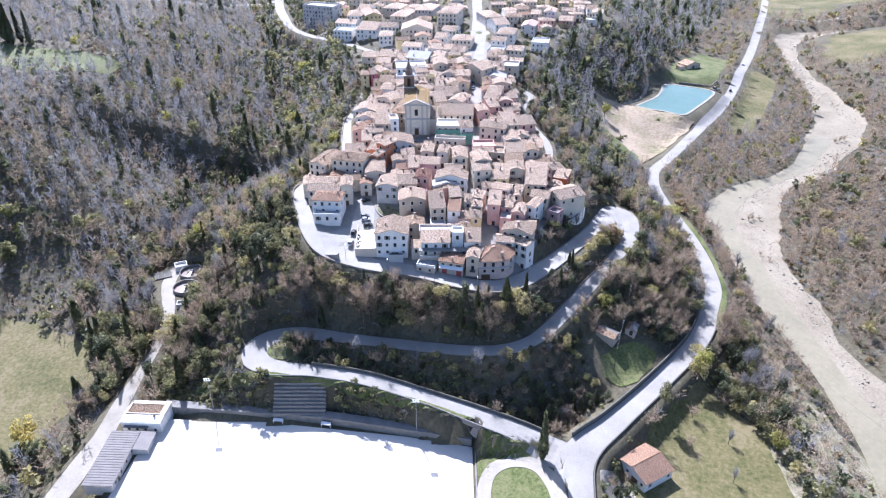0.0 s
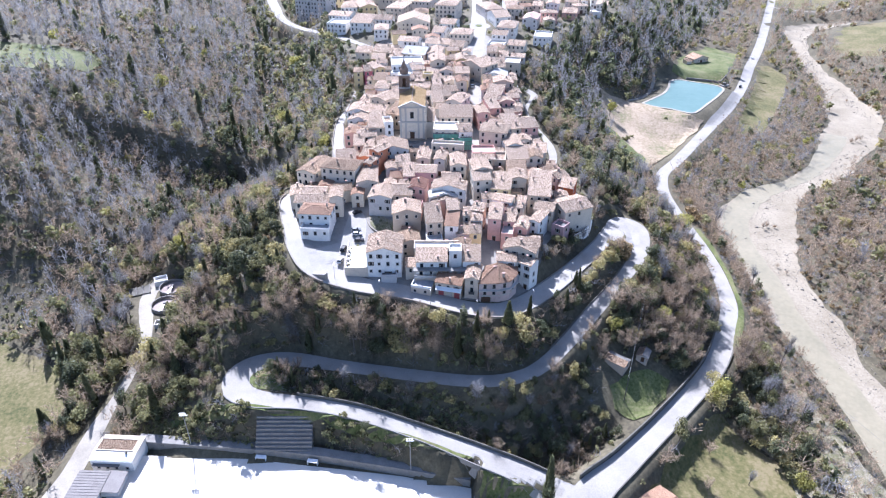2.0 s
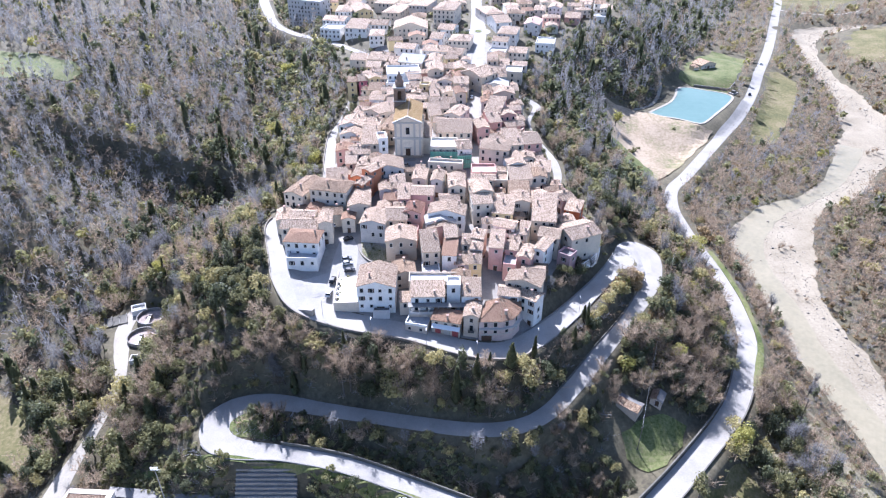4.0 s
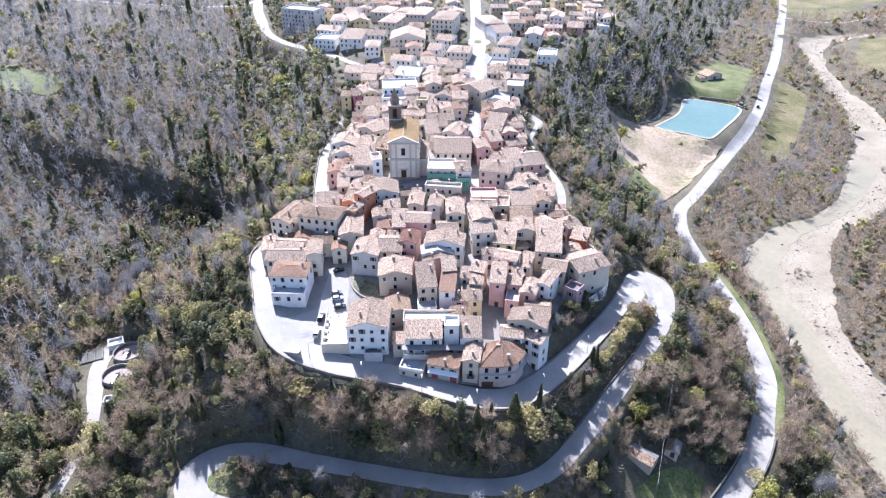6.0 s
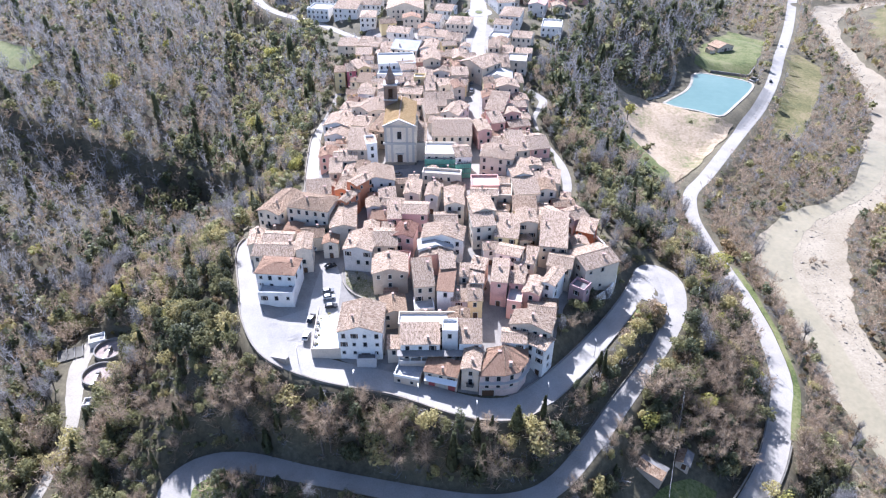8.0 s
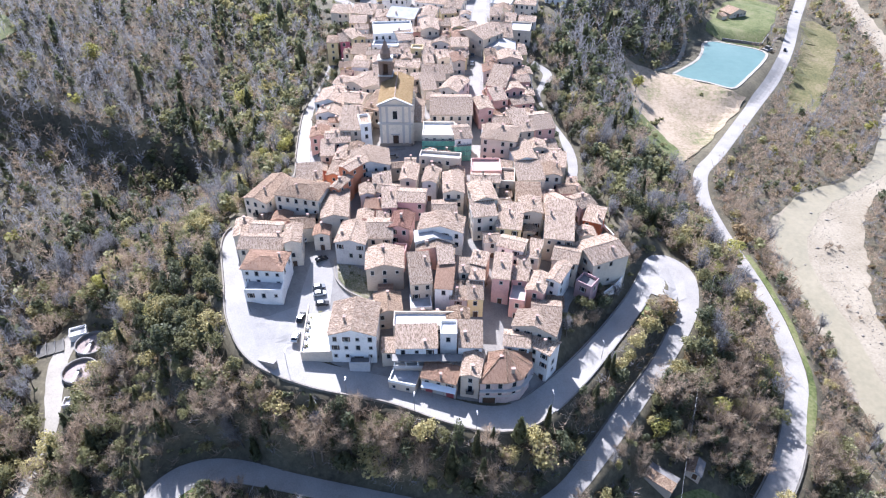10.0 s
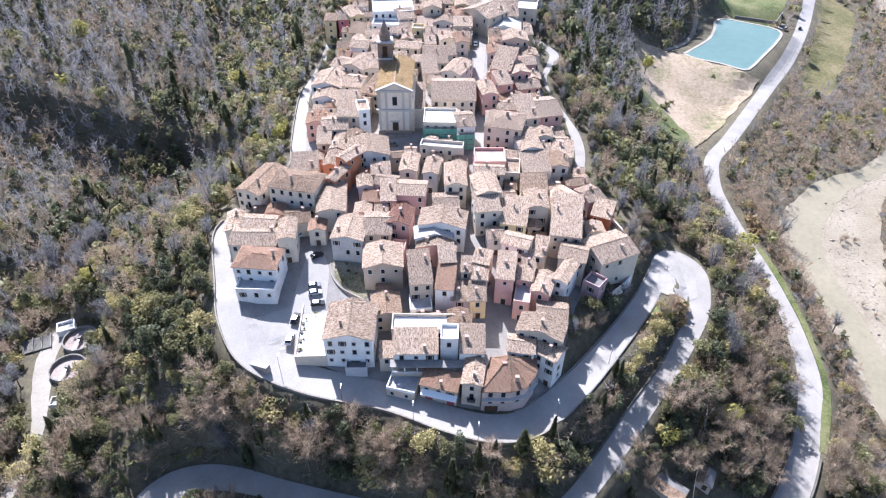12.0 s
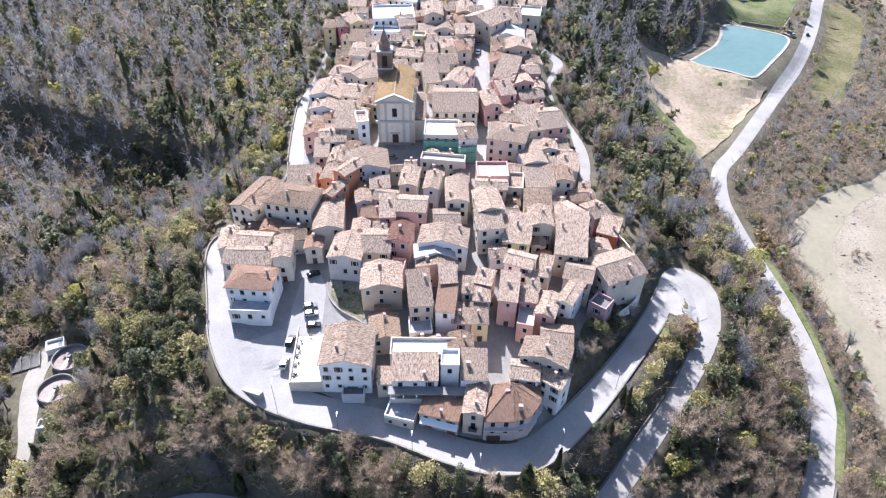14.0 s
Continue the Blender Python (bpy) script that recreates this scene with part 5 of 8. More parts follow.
house(119.0, 608.0, 9, 10.5, 10.4, 23.6, 5.6, "hip", "yellow", "tile", sides="")
house(105.0, 566.5, -10, 10.0, 9.8, 22.9, 6.4, "ridge_across", "cream", "tile", sides="")
house(47.5, 586.0, 6, 12.9, 10.3, 24.6, 5.8, "ridge_across", "stone", "tile", sides="")
house(75.5, 592.5, 3, 11.6, 9.1, 25.4, 7.2, "hip", "beige", "tile", sides="")
house(-78.0, 607.0, -4, 10.2, 13.0, 24.9, 6.9, "ridge_across", "cream", "orange", sides="")
house(49.5, 619.0, 11, 10.8, 11.4, 25.5, 6.1, "ridge_across", "cream", "brown", sides="")
house(-73.0, 627.0, 9, 12.9, 10.7, 25.0, 6.2, "gable_front", "beige", "tile", sides="")
house(84.0, 624.5, -13, 11.9, 11.2, 26.4, 7.5, "hip", "cream", "tile", sides="")
house(122.0, 593.0, -5, 13.9, 9.3, 24.2, 6.8, "hip", "beige", "tile", sides="")
house(81.0, 524.0, -5, 12.2, 9.9, 23.0, 6.9, "hip", "pink", "tile", sides="")
house(-15.5, 612.0, 15, 12.7, 11.0, 26.2, 6.7, "gable_front", "beige", "tile", sides="")
house(-32.5, 627.5, 4, 11.1, 12.9, 25.6, 6.1, "hip", "cream", "tile", sides="")
house(14.5, 569.5, 5, 11.9, 12.5, 24.4, 5.6, "gable_front", "beige", "tile", sides="")
house(-14.5, 520.0, 1, 10.3, 13.0, 24.5, 6.6, "hip", "cream", "brown", sides="")
house(56.0, 531.5, -4, 12.4, 11.5, 24.6, 7.2, "hip", "cream", "brown", sides="")
house(86.5, 579.5, 5, 11.5, 9.2, 23.3, 5.8, "hip", "cream", "tile", sides="")
house(67.5, 623.5, 11, 12.2, 9.3, 26.3, 7.1, "ridge_across", "cream", "tile", sides="")
house(-14.5, 471.5, 3, 10.5, 8.8, 22.2, 5.9, "gable_front", "beige", "orange", sides="")
house(-63.0, 605.5, -7, 8.8, 8.5, 24.2, 5.8, "lean_to", "cream", "brown", sides="")
house(-89.5, 590.0, -15, 8.3, 9.1, 23.9, 6.5, "gable_front", "stone", "tile", sides="")
house(106.0, 594.5, -8, 8.4, 9.6, 24.3, 6.8, "hip", "stone", "tile", sides="")
house(48.5, 426.5, -12, 8.4, 8.6, 15.9, 5.6, "ridge_across", "grey", "tile", sides="")
house(110.5, 620.0, 6, 10.3, 8.3, 25.3, 7.0, "ridge_across", "beige", "tile", sides="")
house(10.0, 551.0, 12, 10.0, 8.2, 24.6, 6.1, "gable_front", "cream", "tile", sides="")
house(63.5, 606.0, -2, 10.8, 8.4, 24.0, 5.2, "gable_front", "cream", "orange", sides="")
house(-101.5, 614.0, 8, 9.1, 9.1, 23.7, 5.5, "hip", "cream", "tile", sides="")
house(54.5, 546.0, 3, 8.6, 9.7, 24.1, 6.4, "ridge_across", "cream", "tile", sides="")
house(-28.5, 463.5, 13, 9.0, 9.7, 21.4, 6.2, "ridge_across", "yellow", "brown", sides="")
house(78.5, 604.5, -4, 9.4, 8.2, 24.2, 5.7, "hip", "cream", "tile", sides="")
house(9.0, 583.5, 4, 9.3, 8.0, 24.2, 5.2, "ridge_across", "beige", "tile", sides="")
house(126.0, 571.0, -8, 8.4, 8.1, 23.5, 6.8, "lean_to", "white", "brown", sides="")
house(118.0, 581.0, -5, 8.2, 9.2, 23.3, 6.2, "hip", "stone", "tile", sides="")
house(66.5, 582.0, -12, 9.3, 9.4, 23.2, 5.0, "gable_front", "cream", "tile", sides="")
house(65.0, 544.0, 13, 8.8, 9.2, 23.8, 6.5, "ridge_across", "cream", "orange", sides="")
house(-57.0, 585.0, -3, 10.4, 9.1, 23.3, 5.2, "gable_front", "cream", "tile", sides="")
house(130.0, 615.5, 14, 8.2, 9.2, 24.0, 5.8, "ridge_across", "beige", "tile", sides="")
house(79.0, 508.5, 1, 8.0, 9.0, 20.7, 5.2, "gable_front", "cream", "tile", sides="")
house(110.0, 556.0, 11, 10.6, 8.6, 21.9, 5.7, "hip", "cream", "tile", sides="")
house(35.5, 432.5, -13, 9.4, 8.2, 19.5, 6.6, "gable_front", "cream", "brown", sides="")
house(-29.0, 554.5, -12, 9.9, 8.7, 24.8, 6.6, "hip", "cream", "tile", sides="")
house(0.0, 546.0, 10, 8.7, 9.9, 23.7, 5.2, "ridge_across", "beige", "brown", sides="")
house(-51.5, 612.5, 6, 10.7, 8.9, 25.2, 6.4, "ridge_across", "white", "brown", sides="")
house(-28.0, 605.5, -1, 8.1, 9.7, 25.1, 6.0, "gable_front", "beige", "orange", sides="")
house(-34.0, 593.5, 9, 8.3, 8.5, 25.3, 6.5, "ridge_across", "pink", "tile", sides="")
house(-5.5, 454.5, 1, 9.4, 8.2, 20.8, 5.0, "gable_front", "white", "orange", sides="")
house(-47.0, 631.0, -9, 8.1, 8.3, 24.8, 5.5, "gable_front", "cream", "brown", sides="")
house(-49.0, 437.5, -5, 9.8, 8.9, 16.0, 5.6, "lean_to", "cream", "tile", sides="")


# ---- church and bell tower ----
def box_part(name, parent, mat, x0, x1, y0, y1, z0, z1, label=""):
    s = Shape()
    s.box(x0, x1, y0, y1, z0, z1, 0, True)
    return part(name, s, mat, parent, label)


def church(x, y, z, turn):
    c = new("church")
    c.matrix_basis = pose(x, y, z, 0, 0, turn)
    tagged(c, "tall pale baroque church with an ochre tile roof", "church")
    w, d, e = 5.7, 24.0, 16.3
    apex = e + 2.2
    s = Shape()
    for y0, flip in ((0, False), (d, True)):
        pts = [(-w, y0, -2), (w, y0, -2), (w, y0, e), (0, y0, apex), (-w, y0, e)]
        s.face(pts[::-1] if flip else pts)
    s.face([(w, 0, -2), (w, d, -2), (w, d, e), (w, 0, e)])
    s.face([(-w, d, -2), (-w, 0, -2), (-w, 0, e), (-w, d, e)])
    part("wall", s, WALLS["cream"], c)
    s = Shape()
    o, q = 0.45, 2.2 / 5.7
    s.slab([(-w - o, d + o, e - q * o + 0.15), (-w - o, 0.5, e - q * o + 0.15), (0, 0.5, apex + 0.15), (0, d + o, apex + 0.15)])
    s.slab([(w + o, 0.5, e - q * o + 0.15), (w + o, d + o, e - q * o + 0.15), (0, d + o, apex + 0.15), (0, 0.5, apex + 0.15)])
    part("roof", s, ROOFS["ochre"], c, "ochre lichen-covered tile roof")
    s = Shape()
    s.box(-0.2, 0.2, 0.3, d + o, apex + 0.12, apex + 0.32, 0)
    part("ridge_tiles", s, ROOFS["tile"], c)
    # gabled front with raking mouldings
    for k in (-1, 1):
        s = Shape()
        s.slab([(k * (w + 0.6), -0.5, e - 0.2) if k > 0 else (0, -0.5, apex + 0.35), (k * (w + 0.6), 0.6, e - 0.2) if k > 0 else (0, 0.6, apex + 0.35),
                (0, 0.6, apex + 0.35) if k > 0 else (k * (w + 0.6), 0.6, e - 0.2), (0, -0.5, apex + 0.35) if k > 0 else (k * (w + 0.6), -0.5, e - 0.2)], 0.5)
        part("pediment_moulding", s, M["trim"], c)
    box_part("cornice", c, M["trim"], -w - 0.5, w + 0.5, -0.55, -0.003, e - 0.75, e - 0.2)
    box_part("cornice", c, M["trim"], -w - 0.6, w + 0.6, -0.6, -0.003, 8.6, 9.3)
    box_part("plinth", c, M["stone"], -w - 0.3, w + 0.3, -0.35, -0.003, -1.5, 1.0)
    for px in (-5.2, -2.9, 2.9, 5.2):
        for z0, z1 in ((1.0, 8.6), (9.3, e - 0.75)):
            box_part("pilaster", c, M["trim"], px - 0.42, px + 0.42, -0.25, -0.002, z0, z1)
    part("door", door_mesh(2.0, 4.0), None, c, "dark panelled portal", pose(0, -0.02, 0.2))
    box_part("door_hood", c, M["trim"], -1.6, 1.6, -0.5, -0.02, 4.5, 4.8)
    part("window", window_mesh(1.5, 3.0, False), None, c, "", pose(0, -0.02, 12.2))
    for k in range(4):
        part("window", window_mesh(1.2, 2.2, False), None, c, "", pose(w + 0.02, 3.5 + 5.2 * k, 13.3, 0, 0, 90))
        box_part("buttress", c, WALLS["cream"], w, w + 0.9, 1.0 + 5.4 * k, 1.9 + 5.4 * k, -2, 13)
    # side aisle
    s = Shape()
    s.box(w, w + 4.2, 3.0, 22, -2, 7.8)
    part("aisle_wall", s, WALLS["cream"], c)
    s = Shape()
    s.slab([(w + 4.6, 2.7, 7.9), (w + 4.6, 22.3, 7.9), (w, 22.3, 9.4), (w, 2.7, 9.4)])
    part("aisle_roof", s, ROOFS["tile"], c)
    s = Shape()
    for k in range(3):
        s.box(-3.2 - 0.4 * (2 - k), 3.2 + 0.4 * (2 - k), -3.2 + 0.5 * k, -0.35, -1.2 + 0.2 * k, -0.4 + 0.2 * k)
    part("steps", s, M["concrete"], c, "wide stone steps")
    FOOTPRINTS.append((x, y + 8, 9))
    FOOTPRINTS.append((x, y + 22, 9))


church(-12.9, 301.2, 9.3, 0)


def bell_tower(x, y, z, top):
    t = new("bell_tower")
    t.matrix_basis = pose(x, y, z)
    tagged(t, "square brick bell tower with a pointed spire", "tower")
    h, r = top - z, 2.5
    shaft = h - 7.6
    s = Shape()
    s.box(-r, r, -r, r, -3, shaft - 5.5)
    part("shaft", s, M["brick"], t)
    for kx in (-1, 1):
        for ky in (-1, 1):
            a, b = sorted((kx * r, kx * (r - 1.5)))
            c_, d_ = sorted((ky * r, ky * (r - 1.5)))
            box_part("belfry_pier", t, M["brick"], a, b, c_, d_, shaft - 5.5, shaft - 1.2)
    box_part("belfry_head", t, M["brick"], -r, r, -r, r, shaft - 1.2, shaft)
    box_part("belfry_core", t, M["door"], -0.8, 0.8, -0.8, 0.8, shaft - 5.5, shaft - 1.2)
    for zz in (shaft - 6.0, shaft - 0.1, 6.0):
        box_part("cornice", t, M["trim"], -r - 0.3, r + 0.3, -r - 0.3, r + 0.3, zz, zz + 0.45)
    oct_ = [(math.cos(math.pi / 8 + k * math.pi / 4), math.sin(math.pi / 8 + k * math.pi / 4)) for k in range(8)]
    s = Shape()
    s.prism([(a * 2.0, b * 2.0) for a, b in oct_], shaft + 0.3, shaft + 2.4)
    part("drum", s, M["brick"], t)
    s = Shape()
    rings = [(2.25, shaft + 2.4), (1.5, shaft + 3.4), (1.05, shaft + 4.6), (0.5, shaft + 6.2), (0.05, shaft + 7.4)]
    for (r0, z0), (r1, z1) in zip(rings[:-1], rings[1:]):
        for k in range(8):
            a, b = oct_[k], oct_[(k + 1) % 8]
            s.face([(a[0] * r0, a[1] * r0, z0), (b[0] * r0, b[1] * r0, z0), (b[0] * r1, b[1] * r1, z1), (a[0] * r1, a[1] * r1, z1)])
    part("spire", s, M["brick"], t, "brown pointed spire")
    box_part("cross", t, M["rail"], -0.06, 0.06, -0.06, 0.06, shaft + 7.3, shaft + 8.6)
    FOOTPRINTS.append((x, y, 4))


bell_tower(-17.2, 323.0, 10.5, 41.5)


def round_house():
    """The corner house whose front follows the bend, with a fan of orange slopes."""
    h = new("house")
    h.matrix_basis = pose(19.6, 200.5, -6.2)
    tagged(h, "rounded corner house in pale pink under an orange fan roof", "house", "village houses")
    plan = [(-6.6, -5.3), (0.1, -5.2), (3.7, -4.0), (6.4, -0.1), (6.8, 4.2), (0.2, 5.4), (-4.0, 4.4)]
    top = 8.0
    s = Shape()
    s.prism(plan, -1, top)
    part("wall", s, plaster("pale_pink", (0.56, 0.44, 0.39)), h)
    apex = (0.3, 3.0, top + 2.7)
    out = [(a * 1.06 + (0.0 if abs(a) < 1 else 0), b * 1.08) for a, b in plan]
    s = Shape()
    for p, q in zip(out, out[1:] + out[:1]):
        s.slab([(*p, top + 0.1), (*q, top + 0.1), apex], 0.18)
    part("roof", s, ROOFS["orange"], h, "fan of fresh orange tiles")
    for p in out:
        s = Shape()
        a, b = Vector((*p, top + 0.14)), Vector(apex) + Vector((0, 0, 0.06))
        n = Vector((-(b - a).y, (b - a).x, 0)).normalized() * 0.15
        s.face([a - n, a + Vector((0, 0, 0.12)), b + Vector((0, 0, 0.12)), b - n])
        s.face([a + Vector((0, 0, 0.12)), a + n, b + n, b + Vector((0, 0, 0.12))])
        part("hip_tiles", s, ROOFS["brown"], h)
    for zz in (2.9, 5.2):
        s = Shape()
        for p, q in zip(plan[:4], plan[1:5]):
            p, q = Vector((*p, 0)), Vector((*q, 0))
            n = Vector(((q - p).y, -(q - p).x, 0)).normalized()
            a, b, c_, d_ = p, q, q + n * (0.12 if zz < 5 else 0.9), p + n * (0.12 if zz < 5 else 0.9)
            for z0, z1 in ((zz - 0.12, zz + 0.12),):
                for g0, g1 in ((a, b), (b, c_), (c_, d_), (d_, a)):
                    s.face([(g0.x, g0.y, z0), (g1.x, g1.y, z0), (g1.x, g1.y, z1), (g0.x, g0.y, z1)])
                s.face([(v.x, v.y, z1) for v in (d_, c_, b, a)])
                s.face([(v.x, v.y, z0) for v in (a, b, c_, d_)])
        part("string_course" if zz < 5 else "balcony", s, M["trim"], h)
    spots_ = [(-4.6, -5.3, 0), (-1.6, -5.25, 0), (1.9, -4.65, 18), (5.0, -2.1, 55), (6.65, 2.2, 85)]
    for px, py, a in spots_:
        part("window", window_mesh(1.0, 1.7, True), None, h, "", pose(px, py, 6.6, 0, 0, a))
        part("window", WINDOWS[0], None, h, "", pose(px, py, 4.1, 0, 0, a))
    part("garage_door", door_mesh(3.2, 2.4), None, h, "dark wide garage door", pose(-4.2, -5.35, 0.2))
    for px, py in ((-1.0, 1.4), (1.6, -2.8)):
        part("chimney", CHIMNEYS[1], None, h, "", pose(px, py, top + 1.0))
    FOOTPRINTS.append((19.6, 200.5, 8))


round_house()


def loggia(x, y, z, w, d):
    """Two long roofed balconies one over the other, along a house front."""
    t = new("loggia")
    t.matrix_basis = pose(x, y, z)
    tagged(t, "long shaded balcony with a pale slab roof before the house", "balcony")
    box_part("roof_slab", t, M["concrete"], -w / 2 - 0.3, w / 2 + 0.3, -0.5, d, 3.1, 3.3)
    box_part("floor_slab", t, M["trim"], -w / 2, w / 2, 0, d, 0, 0.2)
    box_part("base", t, WALLS["beige"], -w / 2, w / 2, 0.25, d, -4.6, 0)
    box_part("parapet", t, WALLS["grey"], -w / 2, w / 2, 0.004, 0.16, 0.2, 1.05)
    for k in range(7):
        u = -w / 2 + 0.2 + (w - 0.4) * k / 6
        box_part("post", t, WALLS["white"], u - 0.14, u + 0.14, 0.17, 0.42, 0.2, 3.1)


loggia(0.6, 202.3, -1.1, 18.4, 1.9)


def corner_terrace():
    """The walled terrace by the road, a storey above it."""
    t = new("terrace")
    t.matrix_basis = pose(-5.6, 200.4, -5.6, 0, 0, -14)
    tagged(t, "grey paved terrace with a white parapet above the road", "terrace")
    box_part("platform", t, WALLS["beige"], -3.6, 3.4, -2.6, 2.6, 0, 3.4)
    box_part("paving", t, ROOFS["grey"], -3.35, 3.15, -2.35, 2.6, 3.4, 3.46)
    box_part("parapet", t, WALLS["white"], -3.6, 3.4, -2.6, -2.36, 3.4, 4.3)
    box_part("parapet", t, WALLS["white"], -3.6, -3.36, -2.35, 2.6, 3.4, 4.3)
    for u in (-2.2, 1.4):
        part("window", WINDOWS[2], None, t, "", pose(u, -2.6, 2.2))


corner_terrace()


def shop_awning():
    """A white sloping shade over shop fronts."""
    t = new("awning")
    t.matrix_basis = pose(3.0, 197.1, -2.0, 0, 0, -15)
    tagged(t, "long white awning over red shop doors by the road", "awning")
    s = Shape()
    s.slab([(-4.4, -1.3, 0.0), (4.4, -1.3, 0.0), (4.4, 0.25, 0.75), (-4.4, 0.25, 0.75)], 0.07)
    part("canvas", s, M["awning"], t)
    for u in (-4.2, -1.4, 1.4, 4.2):
        box_part("post", t, M["metal"], u - 0.04, u + 0.04, -1.2, -1.12, -3.6, 0)
    for u, m in ((-2.6, "red_door"), (0.2, "trim"), (2.8, "red_door")):
        box_part("shop_door", t, M[m], u - 0.95, u + 0.95, 0.08, 0.24, -3.4, -0.7)


shop_awning()


def lookout():
    """A wedge-shaped ramp inside the parapet of the bend."""
    t = new("ramp_block")
    t.matrix_basis = pose(-41.9, 205.0, -2.1, 0, 0, -29)
    tagged(t, "pale concrete wedge beside the road parapet", "ramp")
    s = Shape()
    a, b, h = 3.6, 0.7, 2.3
    s.face([(-a, -b, 0), (a, -b, 0), (a, -b, h), (-a, -b, 0.25)])
    s.face([(a, -b, 0), (a, b, 0), (a, b, h), (a, -b, h)])
    s.face([(a, b, 0), (-a, b, 0), (-a, b, 0.25), (a, b, h)])
    s.face([(-a, b, 0), (-a, -b, 0), (-a, -b, 0.25), (-a, b, 0.25)])
    s.face([(-a, -b, 0.25), (a, -b, h), (a, b, h), (-a, b, 0.25)])
    part("wedge", s, M["asphalt"], t)


lookout()


def scaffold(x, y, z, w, h, turn):
    t = new("scaffold")
    t.matrix_basis = pose(x, y, z, 0, 0, turn)
    tagged(t, "metal scaffold hung with green netting before a facade", "scaffold")
    s = Shape()
    k = 24
    for j in range(k):
        a, b = -w / 2 + w * j / k, -w / 2 + w * (j + 1) / k
        for i in range(3):
            z0, z1 = h * i / 3 + 0.1, h * (i + 1) / 3 - 0.12
            ya, yb = 0.06 * math.sin(j * 1.9 + i), 0.06 * math.sin((j + 1) * 1.9 + i)
            s.face([(a, ya, z0), (b, yb, z0), (b, yb, z1), (a, ya, z1)])
            s.face([(a, ya + 0.02, z1), (b, yb + 0.02, z1), (b, yb + 0.02, z0), (a, ya + 0.02, z0)])
    part("netting", s, M["net"], t, "green debris netting")
    for j in range(6):
        u = -w / 2 + w * j / 5
        for v in (0.12, 1.1):
            box_part("pole", t, M["metal"], u - 0.04, u + 0.04, v - 0.04, v + 0.04, -1.0, h + 0.8)
    for i in range(1, 4):
        box_part("deck", t, M["concrete"], -w / 2, w / 2, 0.15, 1.05, h * i / 3 - 0.1, h * i / 3)


scaffold(2.6, 293.1, 9.0, 11.6, 6.6, -1)
scaffold(11.2, 290.8, 8.8, 6.0, 6.0, 8)


# ---- walls along the roads ----
def wall_along(name, line, side, gap, up, down, thick, mat, label, category="wall"):
    """A wall beside a road, from a way below to a little above its surface."""
    p = np.asarray(line)
    t = np.gradient(p[:, :2], axis=0)
    t /= np.linalg.norm(t, axis=1)[:, None]
    n = np.stack([-t[:, 1], t[:, 0]], -1) * side
    a = p[:, :2] + n * (p[:, 3] + gap)[:, None]
    b = a + n * thick
    v, f = [], []
    for i in range(len(p)):
        z = p[i, 2]
        v += [(*a[i], z - 0.5), (*a[i], z + up), (*b[i], z + up), (*b[i], z - down)]
    for i in range(len(p) - 1):
        for k in range(3):
            f.append((4 * i + k, 4 * i + k + 1, 4 * i + k + 5, 4 * i + k + 4))
    f += [(0, 1, 2, 3), (4 * len(p) - 1, 4 * len(p) - 2, 4 * len(p) - 3, 4 * len(p) - 4)]
    ob = mesh_object(name, v, f, mat)
    bm = bmesh.new()
    bm.from_mesh(ob.data)
    bmesh.ops.recalc_face_normals(bm, faces=bm.faces[:])
    bm.to_mesh(ob.data)
    bm.free()
    return tagged(ob, label, category, kind="structure")


def stretch_of(key, test):
    line = ROADS[key]
    return line[[i for i in range(len(line)) if test(line[i])]]


wall_along("retaining_wall", stretch_of("perimeter", lambda q: q[1] < 258 and q[0] < -38), -1, 0.1, 0.85, 3.0, 0.35, M["stone"], "low stone parapet along the village road")
wall_along("retaining_wall", stretch_of("perimeter", lambda q: 283 < q[1] < 350), -1, 0.1, 0.85, 2.5, 0.35, M["stone"], "low stone parapet along the terrace road")
wall_along("retaining_wall", stretch_of("perimeter", lambda q: q[1] < 212 and -38 <= q[0] < 28), -1, 0.1, 0.8, 5.5, 0.4, M["stone"], "tall stone retaining wall under the village road")
wall_along("retaining_wall", stretch_of("perimeter", lambda q: q[0] >= 28 and q[1] < 238), -1, 0.1, 0.55, 3.0, 0.3, M["concrete"], "low concrete parapet along the descending road")
wall_along("retaining_wall", stretch_of("perimeter", lambda q: q[0] >= 26 and q[1] < 250), 1, 0.1, 0.5, 0.6, 0.3, M["concrete"], "low kerb wall on the uphill side")
wall_along("retaining_wall", stretch_of("valley", lambda q: 140 < q[1] < 206), 1, 0.2, 2.0, 0.6, 0.4, M["dark_stone"], "dark stone wall on the uphill side of the road")
wall_along("retaining_wall", stretch_of("valley", lambda q: 100 < q[1] < 200 and q[0] < 104), -1, 0.1, 0.75, 3.2, 0.35, M["dark_stone"], "dark retaining wall with a parapet along the road bend")
wall_along("retaining_wall", stretch_of("ramp", lambda q: q[1] < 176 and q[0] < 24 and q[2] < -26.4), 1 * -1, 0.1, 0.5, 1.5, 0.3, M["concrete"], "low concrete kerb wall of the hairpin road")
wall_along("retaining_wall", stretch_of("ramp", lambda q: q[1] < 172 and -50 < q[0] < 30 and q[2] < -26.9), 1, 0.1, 1.3, 0.5, 0.3, M["dark_stone"], "dark stone wall on the uphill side of the hairpin road")
wall_along("retaining_wall", stretch_of("ramp", lambda q: q[0] > 38 and q[1] < 238 and q[2] < -9), -1, 0.1, 0.6, 1.2, 0.3, M["dark_stone"], "dark wall between the two arms of the ramp")

